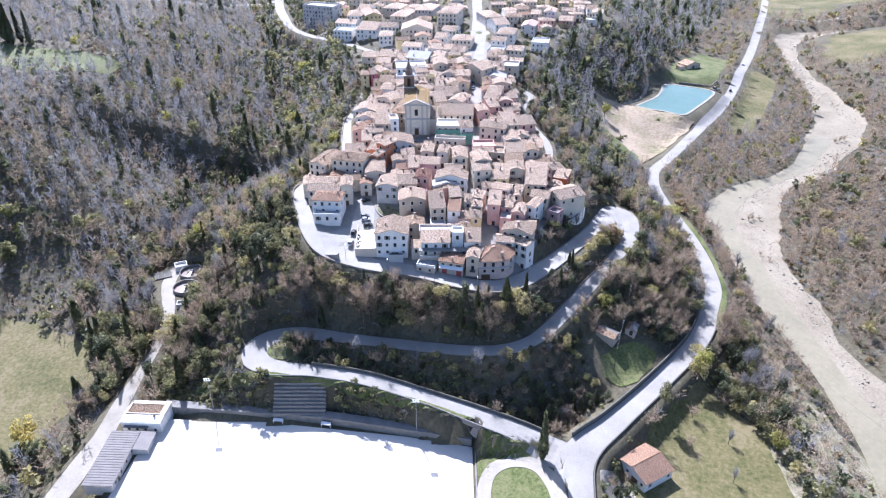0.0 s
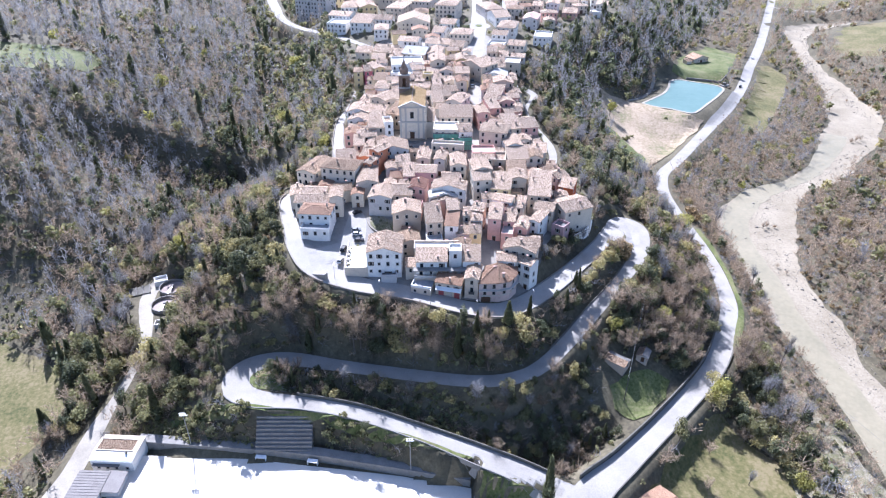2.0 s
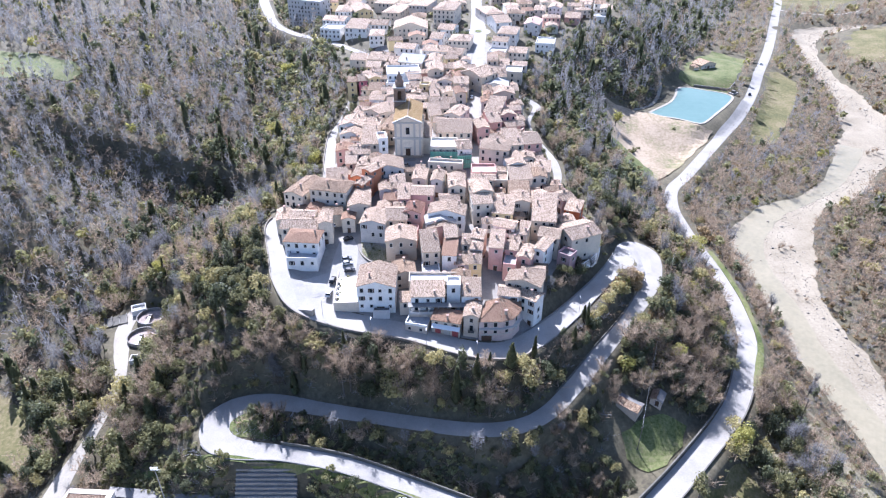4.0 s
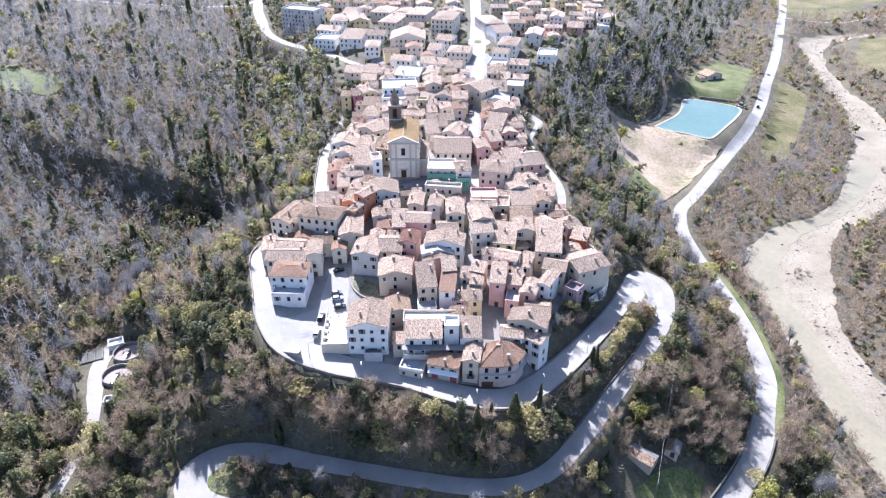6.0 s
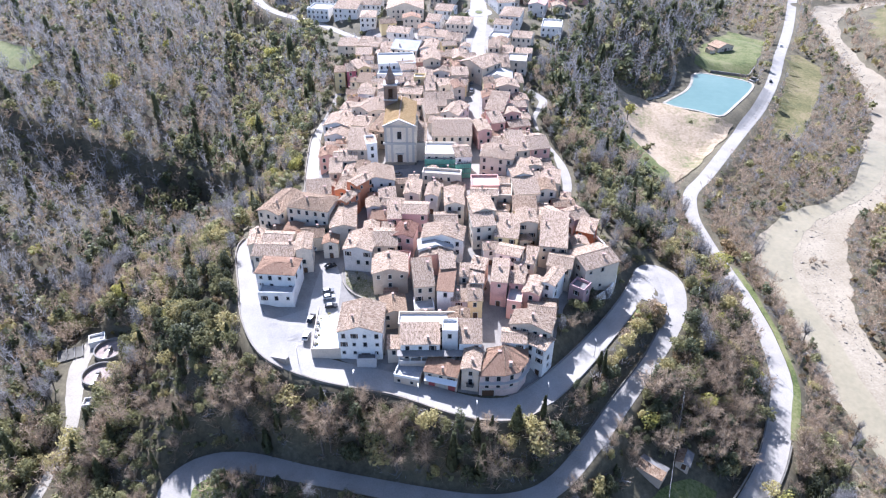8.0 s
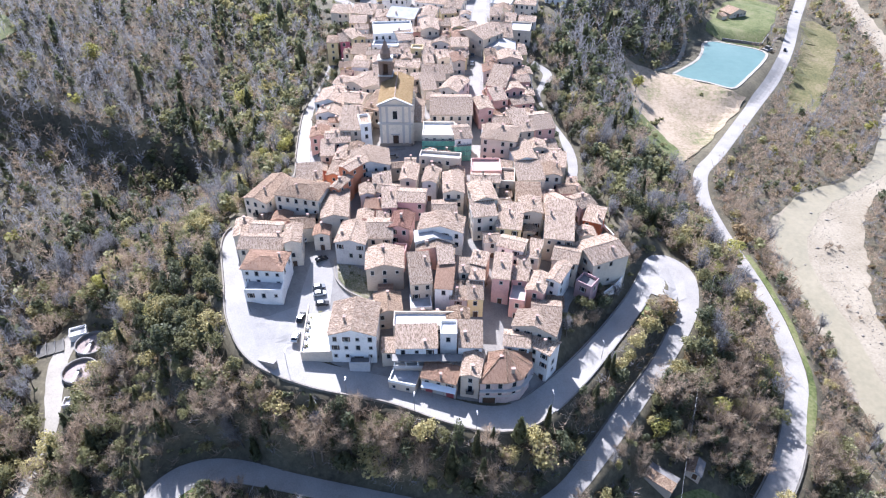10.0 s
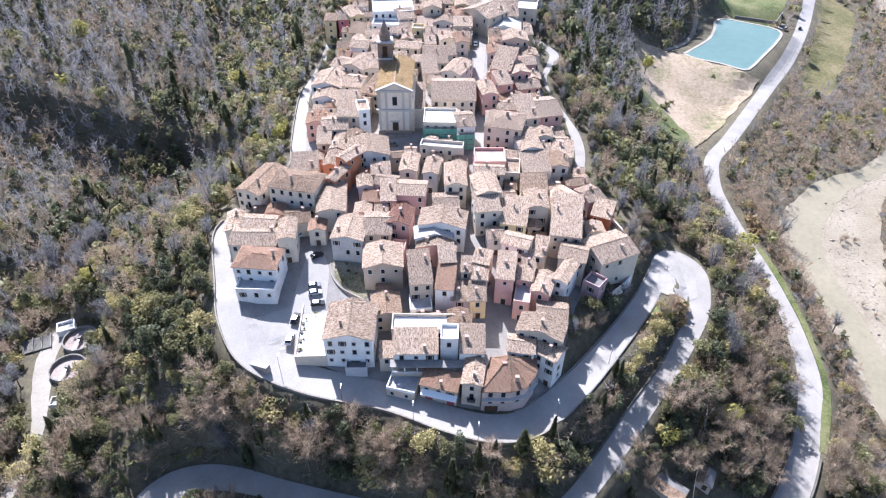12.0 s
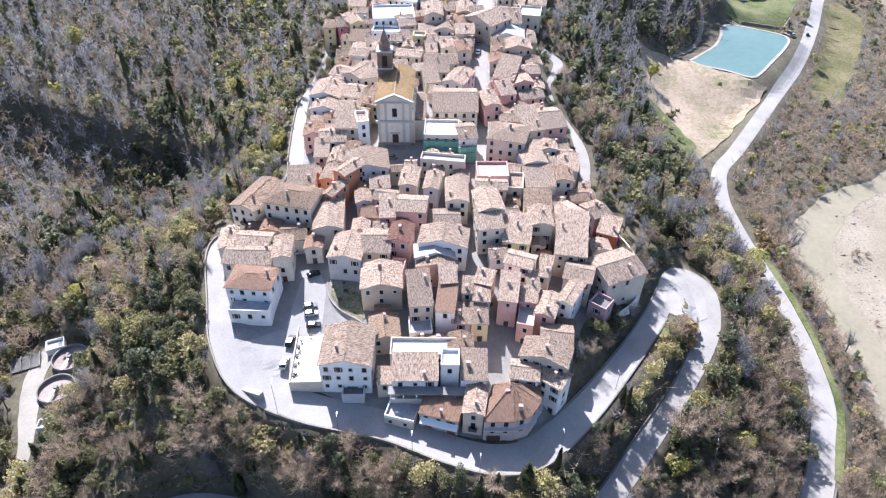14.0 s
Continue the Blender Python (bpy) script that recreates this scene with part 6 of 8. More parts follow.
RIM_WALL = spline([(50.5, 232, -2.6, 0.0), (57, 238, -2.2, 0.0), (60.5, 246, -1.4, 0.0), (60, 255, -0.6, 0.0), (57, 263, 0.0, 0.0), (53, 269, 0.2, 0.0)], 1.5)
wall_along("retaining_wall", RIM_WALL, -1, 0.0, 1.0, 4.0, 0.4, WALLS["white"], "low white parapet on the village's east rim")

# ---- the sports ground ----
EDGE = spline([(-96, 162.6, -39.4, 0.0), (-70, 160.2, -39.4, 0.0), (-42.7, 157.6, -39.4, 0.0), (-15.7, 152.6, -39.4, 0.0), (9.2, 147.6, -39.4, 0.0)], 4)
wall_along("retaining_wall", EDGE, 1, 0.0, 2.9, 0.5, 3.2, M["concrete"], "grey concrete wall and walk above the sports ground")
side_edge = spline([(10.2, 147, -39.4, 0.0), (9.4, 100, -39.4, 0.0), (8.6, 62, -39.4, 0.0)], 4)
wall_along("retaining_wall", side_edge, 1, 0.0, 0.6, 0.5, 0.4, M["concrete"], "low concrete edging beside the sports ground")


def stand():
    t = new("spectator_stand")
    t.matrix_basis = pose(-48.6, 158.6, -36.6)
    tagged(t, "concrete spectator steps set into the grass bank", "stand")
    for k in range(10):
        s = Shape()
        s.box(-8.8, 8.8, 0.82 * k, 0.82 * (k + 1) + 0.3, 0.95 * k - 2.5, 0.95 * k + 0.45)
        s.box(-8.8, 8.8, 0.82 * k + 0.02, 0.82 * k + 0.36, 0.95 * k + 0.45, 0.95 * k + 0.6)
        part("step", s, M["concrete"], t)


stand()


def floodlight(x, y, z, h):
    t = new("floodlight")
    t.matrix_basis = pose(x, y, z)
    tagged(t, "tall white floodlight mast beside the sports ground", "floodlight", "floodlights")
    v, f = [], []
    tapered_pole(v, f, h)
    ob = mesh_object("mast", v, f, M["metal"], t)
    box_part("crossbar", t, M["metal"], -1.2, 1.2, -0.1, 0.1, h - 0.1, h + 0.1)
    for k in range(3):
        for zz in (0.1, 0.75):
            s = Shape()
            s.box(-1.05 + 0.75 * k, -0.55 + 0.75 * k, -0.3, 0.05, h + zz, h + zz + 0.4, 0, True)
            part("lamp_head", s, M["awning"], t)


def tapered_pole(v, f, h, r0=0.2, r1=0.1, n=8):
    for zz, r in ((-0.6, r0), (h, r1)):
        for k in range(n):
            a = 2 * math.pi * k / n
            v.append((r * math.cos(a), r * math.sin(a), zz))
    for k in range(n):
        f.append((k, (k + 1) % n, n + (k + 1) % n, n + k))


floodlight(-8.6, 151.6, -37.0, 12.8)
floodlight(-78.3, 161.6, -37.0, 12.8)


def dugout(x, y, z, turn):
    t = new("dugout")
    t.matrix_basis = pose(x, y, z, 0, 0, turn)
    tagged(t, "small white team bench shelter against the wall", "bench", "team shelters")
    box_part("roof", t, M["awning"], -1.6, 1.6, -0.9, 0.5, 1.7, 1.8)
    box_part("back", t, M["awning"], -1.6, 1.6, 0.42, 0.5, 0, 1.7)
    for k in (-1, 1):
        a, b = sorted((k * 1.6, k * 1.52))
        box_part("side", t, M["awning"], a, b, -0.6, 0.42, 0, 1.7)
    box_part("seat", t, M["metal"], -1.5, 1.5, -0.1, 0.35, 0.4, 0.48)


dugout(-55.6, 157.6, -39.35, -5)
dugout(-39.2, 156.0, -39.35, -8)



def clubhouse():
    """The white block behind the sports ground, with a sunken bed of tiles in its roof."""
    t = new("clubhouse")
    t.matrix_basis = pose(-99.8, 158.4, -40.2, 0, 0, -3)
    tagged(t, "white plastered clubhouse with a tiled panel sunk in its flat roof", "house")
    FOOTPRINTS.append((-99.8, 158.4, 7.2))
    box_part("wall", t, WALLS["white"], -6.6, 6.6, -4.6, 4.8, -0.5, 5.2)
    box_part("roof_slab", t, WALLS["beige"], -6.8, 6.8, -1.5, 5.0, 5.2, 5.55)
    s = Shape()
    s.slab([(-6.8, -4.9, 5.0), (6.8, -4.9, 5.0), (6.8, -1.52, 5.5), (-6.8, -1.52, 5.5)], 0.2)
    part("front_slope", s, WALLS["white"], t)
    box_part("tile_panel", t, ROOFS["brown"], -5.9, 5.3, -1.0, 3.2, 5.55, 5.62)
    for a, b, c, d in ((-6.2, -5.9, -1.3, 3.5), (5.3, 5.6, -1.3, 3.5), (-5.9, 5.3, -1.3, -1.0), (-5.9, 5.3, 3.2, 3.5)):
        box_part("kerb", t, WALLS["beige"], a, b, c, d, 5.55, 5.8)
    box_part("canopy", t, ROOFS["dark"], -5.8, 2.6, -5.7, -4.6, 3.4, 3.55)
    box_part("vent", t, M["dark_stone"], 3.6, 4.2, -2.4, -1.9, 5.5, 6.3)
    for u in (-4.4, -1.6, 1.2, 4.6):
        part("window", WINDOWS[2], None, t, "", pose(u, -4.6, 1.9))


clubhouse()
FOOTPRINTS += [(-103.5, 146, 7), (-103.5, 134, 7)]


def shed():
    t = new("shed")
    t.matrix_basis = pose(-103.3, 140, -40.2, 0, 0, 1)
    tagged(t, "long low changing-room shed with a ribbed grey roof", "shed")
    s = Shape()
    s.box(-4.2, 4.0, -10.5, 10.5, -0.5, 3.6)
    part("wall", s, WALLS["grey"], t)
    s = Shape()
    s.slab([(4.5, -11, 3.7), (4.5, 11, 3.7), (-4.6, 11, 4.3), (-4.6, -11, 4.3)], 0.15)
    part("roof", s, M["ribbed"], t, "ribbed grey metal roof")
    for k in range(22):
        s = Shape()
        y0 = -10.8 + k * 1.0
        s.slab([(4.5, y0, 3.78), (4.5, y0 + 0.14, 3.78), (-4.6, y0 + 0.14, 4.38), (-4.6, y0, 4.38)], 0.07)
        part("rib", s, M["ribbed"], t)
    for k in range(5):
        part("window", WINDOWS[2], None, t, "", pose(4.0, -8 + 4 * k, 2.2, 0, 0, 90))
    part("door", DOORS[0], None, t, "", pose(4.02, -6.2, 0.3, 0, 0, 90))
    s = Shape()
    s.box(4.05, 9.0, 4.0, 11.0, -0.5, 3.0)
    part("annex", s, WALLS["grey"], t)
    s = Shape()
    s.slab([(9.4, 3.6, 3.1), (9.4, 11.4, 3.1), (4.0, 11.4, 3.6), (4.0, 3.6, 3.6)], 0.15)
    part("annex_roof", s, M["ribbed"], t)


M["sludge"] = material("dried_sludge", [(0.2, 0.155, 0.13), (0.29, 0.235, 0.205), (0.36, 0.3, 0.265)], 0.25, fine=8, bump=0.1)
M["ribbed"] = material("ribbed_roof", [(0.11, 0.096, 0.086), (0.16, 0.143, 0.13), (0.2, 0.182, 0.166)], 0.4, rough=0.7, fine=8, bump=0.1)
shed()
house(62.0, 136.2, -61, 11.6, 11.2, -34.6, 3.6, "gable_front", "white", "orange", busy=False)
house(210.5, 553, 25, 15, 10.5, -18.2, 3.2, "gable_front", "beige", "brown", busy=False)
house(200.5, 545.5, 25, 5.0, 5.0, -19.0, 2.4, "lean_to", "beige", "brown", busy=False)
patch("yard", np.array([(47, 131), (53, 134), (58, 127), (56, 118), (48, 116)], float), M["track"], "pale gravel yard before the farmhouse", "yard", step=1.5, lift=0.2)
LOOP = spline([(34, 120, -35, 2.2), (32.5, 129, -35, 2.2), (28.5, 136, -35.2, 2.2), (21, 138, -35.6, 2.2), (14.5, 134.5, -36, 2.2), (12, 127, -36.4, 2.2), (12, 112, -37, 2.2)], 1.5)
ribbon("road", LOOP, M["track"], "pale gravel turning loop beside the junction", lift=0.25)
patch("lawn", np.array([(13, 146), (30, 140.5), (34, 130), (33, 116), (10.8, 116), (10.8, 145.5)], float), M["lawn"], "green grass inside the turning loop", "lawn", step=1.2, lift=0.12, ragged=0.3)
patch("lawn", np.array([(-62, 184.6), (-50, 184.4), (-50, 175), (-60, 175.6), (-63.5, 179)], float), M["lawn"], "small lawn inside the hairpin", "lawn", step=2, lift=0.15, ragged=0.2)
patch("lawn", np.array([(75, 235), (70.5, 235.5), (65, 233), (59, 224), (63.5, 221.5), (73, 232.5)], float), M["lawn"], "grass tongue between the two arms of the ramp", "lawn", step=2, lift=0.15, ragged=0.2)
patch("lawn", np.array([(-92, 167.5), (-60, 166.5), (-36, 163.5), (-12, 156), (8, 150), (10, 150.5), (-10, 158), (-34, 164.8), (-60, 168.5), (-92, 171)], float), M["lawn"], "grass bank above the sports ground", "lawn", step=0.9, lift=0.3, ragged=0.4)

# ---- the pond's rim ----
ring_line = np.vstack([POOL, POOL[:1]])
ring_line = spline(np.column_stack([ring_line, np.full(len(ring_line), -20.9), np.full(len(ring_line), 0.8)]), 3)
ribbon("pond_rim", ring_line, M["track"], "pale earth and concrete rim round the pond", "pond", lift=0.3, flat=True, thick=1.0)


POND_WALL = spline([(186, 503, -21.0, 0.0), (200, 497, -21.0, 0.0), (208, 495, -21.4, 0.0), (213, 502, -22.4, 0.0), (222, 516, -22.8, 0.0)], 2)
wall_along("garden_wall", POND_WALL, 1, 0.0, 0.6, 1.5, 0.45, M["concrete"], "low grey wall stepping along the lawn above the pond")


def pump_house(x, y):
    t = new("pump")
    t.matrix_basis = pose(x, y, -21.2, 0, 0, 35)
    tagged(t, "dark pump set on a concrete slab beside the pond", "pump")
    box_part("slab", t, M["concrete"], -3.2, 3.2, -2.0, 2.0, -0.5, 0.55)
    box_part("housing", t, M["dark_stone"], -1.8, 0.4, -1.1, 1.1, 0.55, 2.2)
    box_part("pipe", t, M["metal"], 0.41, 3.0, -0.25, 0.25, 0.8, 1.3)
    for u in (-2.6, 2.6):
        box_part("rail_post", t, M["rail"], u - 0.06, u + 0.06, -1.9, -1.78, 0.55, 1.6)


pump_house(208.5, 485.5)
ribbon("track", spline([(128, 449, -20.8, 0.9), (141, 461, -20.8, 1.1), (151, 475, -20.4, 1.2), (157, 490, -18.9, 1.2), (159, 506, -17, 1.2), (160, 525, -15, 1.1), (163, 548, -13, 1.1), (168, 572, -11, 1.0)], 2), M["track"], "pale footpath from the pond into the woods", lift=0.4, wobble=0.5)

# ---- water works ----
def tank(x, y, r, z, h):
    t = new("settling_tank")
    t.matrix_basis = pose(x, y, z)
    tagged(t, "round concrete settling tank with a pale sludge surface", "tank", "settling tanks")
    s = Shape()
    n = 40
    ring = [(math.cos(2 * math.pi * k / n), math.sin(2 * math.pi * k / n)) for k in range(n)]
    for a, b in zip(ring, ring[1:] + ring[:1]):
        for (r0, z0), (r1, z1) in (((r, -2), (r, h)), ((r, h), (r - 0.4, h)), ((r - 0.4, h), (r - 0.4, 0.2))):
            s.face([(a[0] * r0, a[1] * r0, z0), (b[0] * r0, b[1] * r0, z0), (b[0] * r1, b[1] * r1, z1), (a[0] * r1, a[1] * r1, z1)])
    part("wall", s, M["concrete"], t)
    s = Shape()
    s.prism([(a * (r - 0.38), b * (r - 0.38)) for a, b in ring], h - 1.6, h - 1.2)
    part("surface", s, M["sludge"], t, "pale dried sludge")
    box_part("bridge", t, M["metal"], -0.4, 0.4, -r, 0.5, h, h + 0.12)
    box_part("centre_column", t, M["concrete"], -0.5, 0.5, -0.5, 0.5, h - 1.3, h + 0.5)
    FOOTPRINTS.append((x, y, r + 1))


tank(-110.8, 239.5, 5.3, -32.4, 2.4)
tank(-109.8, 228.0, 5.3, -32.8, 2.4)
house(-117.3, 244.2, 25, 5.2, 4.4, -29.4, 2.8, "flat", "white", "pale", busy=False)
house(-107.2, 215.6, 8, 3.6, 3.2, -30.2, 2.2, "flat", "grey", "grey", busy=False)


def drying_beds():
    t = new("drying_beds")
    t.matrix_basis = pose(-124, 238, float(height(-124, 238)), 0, 0, 25)
    tagged(t, "row of concrete drying beds with dark contents", "tank")
    for k in range(4):
        box_part("divider", t, M["concrete"], -4 + 2.6 * k, -3.75 + 2.6 * k, -3, 3, -1, 1.0)
    for k in range(3):
        box_part("bed", t, M["dark_stone"], -3.74 + 2.6 * k, -1.41 + 2.6 * k, -2.9, 2.9, -1, 0.5)


drying_beds()
FOOTPRINTS += [(-108, 236, 9), (-108, 228, 9), (-116, 228, 7), (-114, 218, 4)]
FOOTPRINTS += [(-124, 238, 5), (-107, 214, 7), (-106, 219, 7)]


# ---- terrace, cars, lamps and lines ----
def terrace():
    t = new("terrace")
    t.matrix_basis = pose(-28.8, 214.5, -4.5, 0, 0, 3)
    tagged(t, "raised white terrace beside the house wall", "terrace")
    s = Shape()
    s.box(-4.2, 3.6, -7.8, 10.4, 0, 4.4)
    part("platform", s, WALLS["white"], t)
    for a in ((-4.2, 3.6, -8.05, -7.8), (-4.45, -4.2, -8.05, 10.4)):
        box_part("parapet", t, WALLS["beige"], *a, 0, 5.1)
    for k in range(4):
        box_part("planter", t, M["dark_stone"], -3.9, -3.3, -6 + 3 * k, -5 + 3 * k, 4.4, 4.9)


terrace()
FOOTPRINTS.append((-28.8, 214.5, 8))


def car_meshes(paint):
    """Body, glass and wheel of a small car, 4.1 m long, along x."""
    body, glass, wheel = Shape(), Shape(), Shape()
    side = [(-2.05, 0.35), (2.05, 0.35), (2.08, 0.62), (1.95, 0.82), (1.05, 0.95), (-1.85, 1.0), (-2.08, 0.7)]
    for y0, flip in ((-0.84, False), (0.84, True)):
        pts = [(a, y0, b) for a, b in side]
        body.face(pts[::-1] if flip else pts)
    for (a, b), (c, d) in zip(side, side[1:] + side[:1]):
        body.face([(c, -0.84, d), (a, -0.84, b), (a, 0.84, b), (c, 0.84, d)])
    cab = [(1.05, 0.95), (0.35, 1.42), (-1.35, 1.46), (-1.85, 1.0)]
    for y0, flip in ((-0.8, False), (0.8, True)):
        k = 0.86
        pts = [(cab[0][0], y0, cab[0][1]), (cab[1][0], y0 * k, cab[1][1]), (cab[2][0], y0 * k, cab[2][1]), (cab[3][0], y0, cab[3][1])]
        glass.face(pts if flip else pts[::-1])
    for i, j, ki, kj in ((0, 1, 1, 0.86), (2, 3, 0.86, 1)):
        (a, b), (c, d) = cab[i], cab[j]
        glass.face([(a, -0.8 * ki, b), (a, 0.8 * ki, b), (c, 0.8 * kj, d), (c, -0.8 * kj, d)])
    body.box(-1.36, 0.36, -0.7, 0.7, 1.42, 1.49)
    n = 12
    ring = [(0.31 * math.cos(2 * math.pi * k / n), 0.31 * math.sin(2 * math.pi * k / n)) for k in range(n)]
    for a, b in zip(ring, ring[1:] + ring[:1]):
        wheel.face([(a[0], -0.1, a[1]), (b[0], -0.1, b[1]), (b[0], 0.1, b[1]), (a[0], 0.1, a[1])])
    for yy in (-0.1, 0.1):
        wheel.face([(a, yy, b) for a, b in ring])
    return body.mesh("body", [paint]), glass.mesh("cabin_glass", [M["glass"]]), wheel.mesh("wheel", [M["rail"]])


PAINTS = {"black": (0.02, 0.02, 0.022), "silver": (0.45, 0.45, 0.45), "white": (0.75, 0.75, 0.74), "grey": (0.16, 0.165, 0.17), "red": (0.3, 0.03, 0.025), "blue": (0.05, 0.08, 0.16)}
CARS = {}
for key, c in PAINTS.items():
    CARS[key] = car_meshes(material(key + "_paint", [c, tuple(v * 1.1 for v in c)], 1.0, rough=0.25, bump=0))


def car(key, x, y, turn, size=1.0, z=None):
    t = new("car")
    t.matrix_basis = pose(x, y, (float(height(x, y)) + 0.25) if z is None else z, 0, 0, turn) @ Matrix.Diagonal((size, size, size, 1))
    tagged(t, f"{key} small parked car on pale asphalt", "car", "parked cars")
    body, glass, wheel = CARS[key]
    part("body", body, None, t)
    part("cabin_glass", glass, None, t)
    for a in (-1.3, 1.3):
        for b in (-0.76, 0.76):
            part("wheel", wheel, None, t, "", pose(a, b, 0.31))


car("black", -29.8, 224.6, 8, 0.9)
car("silver", -31.0, 228.2, 12, 0.9)
car("grey", -31.6, 230.6, 14, 0.9)
car("black", -35.0, 219.6, 82, 0.95)
car("silver", -35.4, 213.2, 84, 0.95)
car("white", -38.5, 250.5, 70, 1.1)
car("black", -32.2, 241.5, 30, 0.9)
for k in range(5):
    car(("white", "grey", "black", "silver", "blue")[k], 17.6 + 0.06 * 9 * k, 372 + 8.5 * k, 86)
car("white", 264.5, 570, 62, 1.05)
car("black", 224, 493.5, 61, 1.0)
car("silver", -18.6, 289, 10, 0.9)
car("grey", -13.5, 293.5, 5, 0.9)


def street_lamp(x, y, z, turn, h=6.0):
    t = new("street_lamp")
    t.matrix_basis = pose(x, y, z, 0, 0, turn)
    tagged(t, "slim grey street lamp on the parapet", "lamp", "street lamps")
    v, f = [], []
    tapered_pole(v, f, h, 0.08, 0.05, 6)
    mesh_object("pole", v, f, M["metal"], t)
    box_part("arm", t, M["metal"], -0.04, 0.04, 0, 1.2, h - 0.08, h)
    box_part("lamp_head", t, M["metal"], -0.14, 0.14, 0.8, 1.5, h - 0.16, h - 0.06)


for x_, y_, z_ in ((-36, 203.5, -2.4), (-20, 195.6, -4.0), (-3, 191.6, -5.0), (12, 186.6, -5.7), (31, 193.5, -6.4), (47, 211, -7.0)):
    street_lamp(x_, y_, z_, 0)


def utility_pole(x, y, h, wide=1.2):
    z = float(height(x, y))
    t = new("utility_pole")
    t.matrix_basis = pose(x, y, z, 0, 0, 30)
    tagged(t, "wooden utility pole carrying overhead wires", "pole", "utility poles")
    v, f = [], []
    tapered_pole(v, f, h, 0.16, 0.11, 7)
    mesh_object("post", v, f, M["bark"], t)
    box_part("crossarm", t, M["rail"], -wide / 2, wide / 2, -0.06, 0.06, h - 0.5, h - 0.38)
    return Vector((x, y, z + h - 0.3))


def wire(a, b, sag=1.5, r=0.035):
    """A hanging wire between two points."""
    cu = bpy.data.curves.new("wire", "CURVE")
    cu.dimensions = "3D"
    cu.bevel_depth = r
    cu.bevel_resolution = 0
    sp = cu.splines.new("POLY")
    sp.points.add(16)
    for i in range(17):
        u = i / 16
        p = a.lerp(b, u) - Vector((0, 0, sag * 4 * u * (1 - u)))
        sp.points[i].co = (*p, 1)
    cu.materials.append(M["metal"])
    return tagged(new("wire", cu), "thin overhead wire between poles", "wire", "overhead wires")


p1, p2, p3 = utility_pole(88, 243, 10), utility_pole(118.5, 190, 11), utility_pole(150, 118, 12)
wire(p1, p2)
wire(p2, p3)
p4, p5 = utility_pole(69.5, 197.5, 9), utility_pole(60, 173, 10)
wire(p1, p4)
wire(p4, p5)

# ---- walled garden above the car park ----
GARDEN = spline([(-28.4, 242, 1.5, 0.0), (-28.2, 238, 1.0, 0.0), (-27, 233.6, 0.6, 0.0), (-23.8, 229.4, 0.3, 0.0), (-17.8, 225.2, 0.2, 0.0), (-15, 221.8, 0.0, 0.0)], 1.0)
wall_along("garden_wall", GARDEN, 1, 0.0, 1.6, 3.0, 0.4, M["stone"], "curved stone garden wall beside the car park")
patch("lawn", np.array([(-27.4, 240), (-26.4, 234.2), (-23.4, 230.2), (-17.6, 226.2), (-15.6, 229), (-18, 236), (-22, 239)], float), M["dry_lawn"], "small terraced garden behind a wall", "lawn", step=1.2, lift=0.3, ragged=0.2)


# ---- two derelict sheds among the trees below the ramp ----
def ruined_shed(x, y, w, d, turn, label):
    t = new("shed")
    t.matrix_basis = pose(x, y, float(height(x, y)) - 0.3, 0, 0, turn)
    tagged(t, label, "shed", "derelict sheds")
    s = Shape()
    hw, hd, top, apex = w / 2, d / 2, 2.4, 3.3
    for y0, flip in ((-hd, False), (hd, True)):
        pts = [(-hw, y0, -1.5), (hw, y0, -1.5), (hw, y0, top), (0, y0, apex), (-hw, y0, top)]
        s.face(pts[::-1] if flip else pts)
    s.face([(hw, -hd, -1.5), (hw, hd, -1.5), (hw, hd, top), (hw, -hd, top)])
    s.face([(-hw, hd, -1.5), (-hw, -hd, -1.5), (-hw, -hd, top), (-hw, hd, top)])
    part("wall", s, WALLS["stone"], t)
    for k in (-1, 1):
        s = Shape()
        if k < 0:
            s.slab([(-hw - 0.3, hd + 0.3, top), (-hw - 0.3, -hd - 0.3, top), (0, -hd - 0.3, apex + 0.1), (0, hd + 0.3, apex + 0.1)], 0.1)
        else:
            s.slab([(hw + 0.3, -hd - 0.3, top), (hw + 0.3, hd + 0.3, top), (0, hd + 0.3, apex + 0.1), (0, -hd - 0.3, apex + 0.1)], 0.1)
        part("roof_slope", s, ROOFS["dark"] if k > 0 else ROOFS["brown"], t)
    part("door", DOORS[0], None, t, "", pose(0.4, -hd - 0.01, 0.3))
    FOOTPRINTS.append((x, y, max(w, d) / 2 + 0.6))


ruined_shed(59.5, 184.5, 4.6, 7.0, 50, "derelict stone shed with a rusty patched roof")
ruined_shed(69.0, 187.5, 3.6, 4.6, -30, "small derelict shed with a grey sheet roof")

# ---- roundabout in the far town ----
ring = np.array([(27 + 8.5 * math.cos(math.pi * k / 10), 496 + 9.5 * math.sin(math.pi * k / 10)) for k in range(20)])
patch("road", ring, M["asphalt"], "paved roundabout on the main street", "road", lift=0.22, ragged=0.0)
isle = np.array([(27 + 2.4 * math.cos(math.pi * k / 8), 496 + 3.6 * math.sin(math.pi * k / 8)) for k in range(16)])
patch("lawn", isle, M["lawn"], "small oval green island of the roundabout", "lawn", lift=0.42, step=1.5, ragged=0.0)
works_green = np.array([(-104.5, 246), (-100, 241), (-99.5, 233), (-102.5, 226), (-104.2, 232), (-104.6, 239)], float)
patch("lawn", works_green, M["lawn"], "patch of fresh grass beside the settling tanks", "lawn", lift=0.25, step=1.5, ragged=0.4)
CLEAR_TANKS = works_green


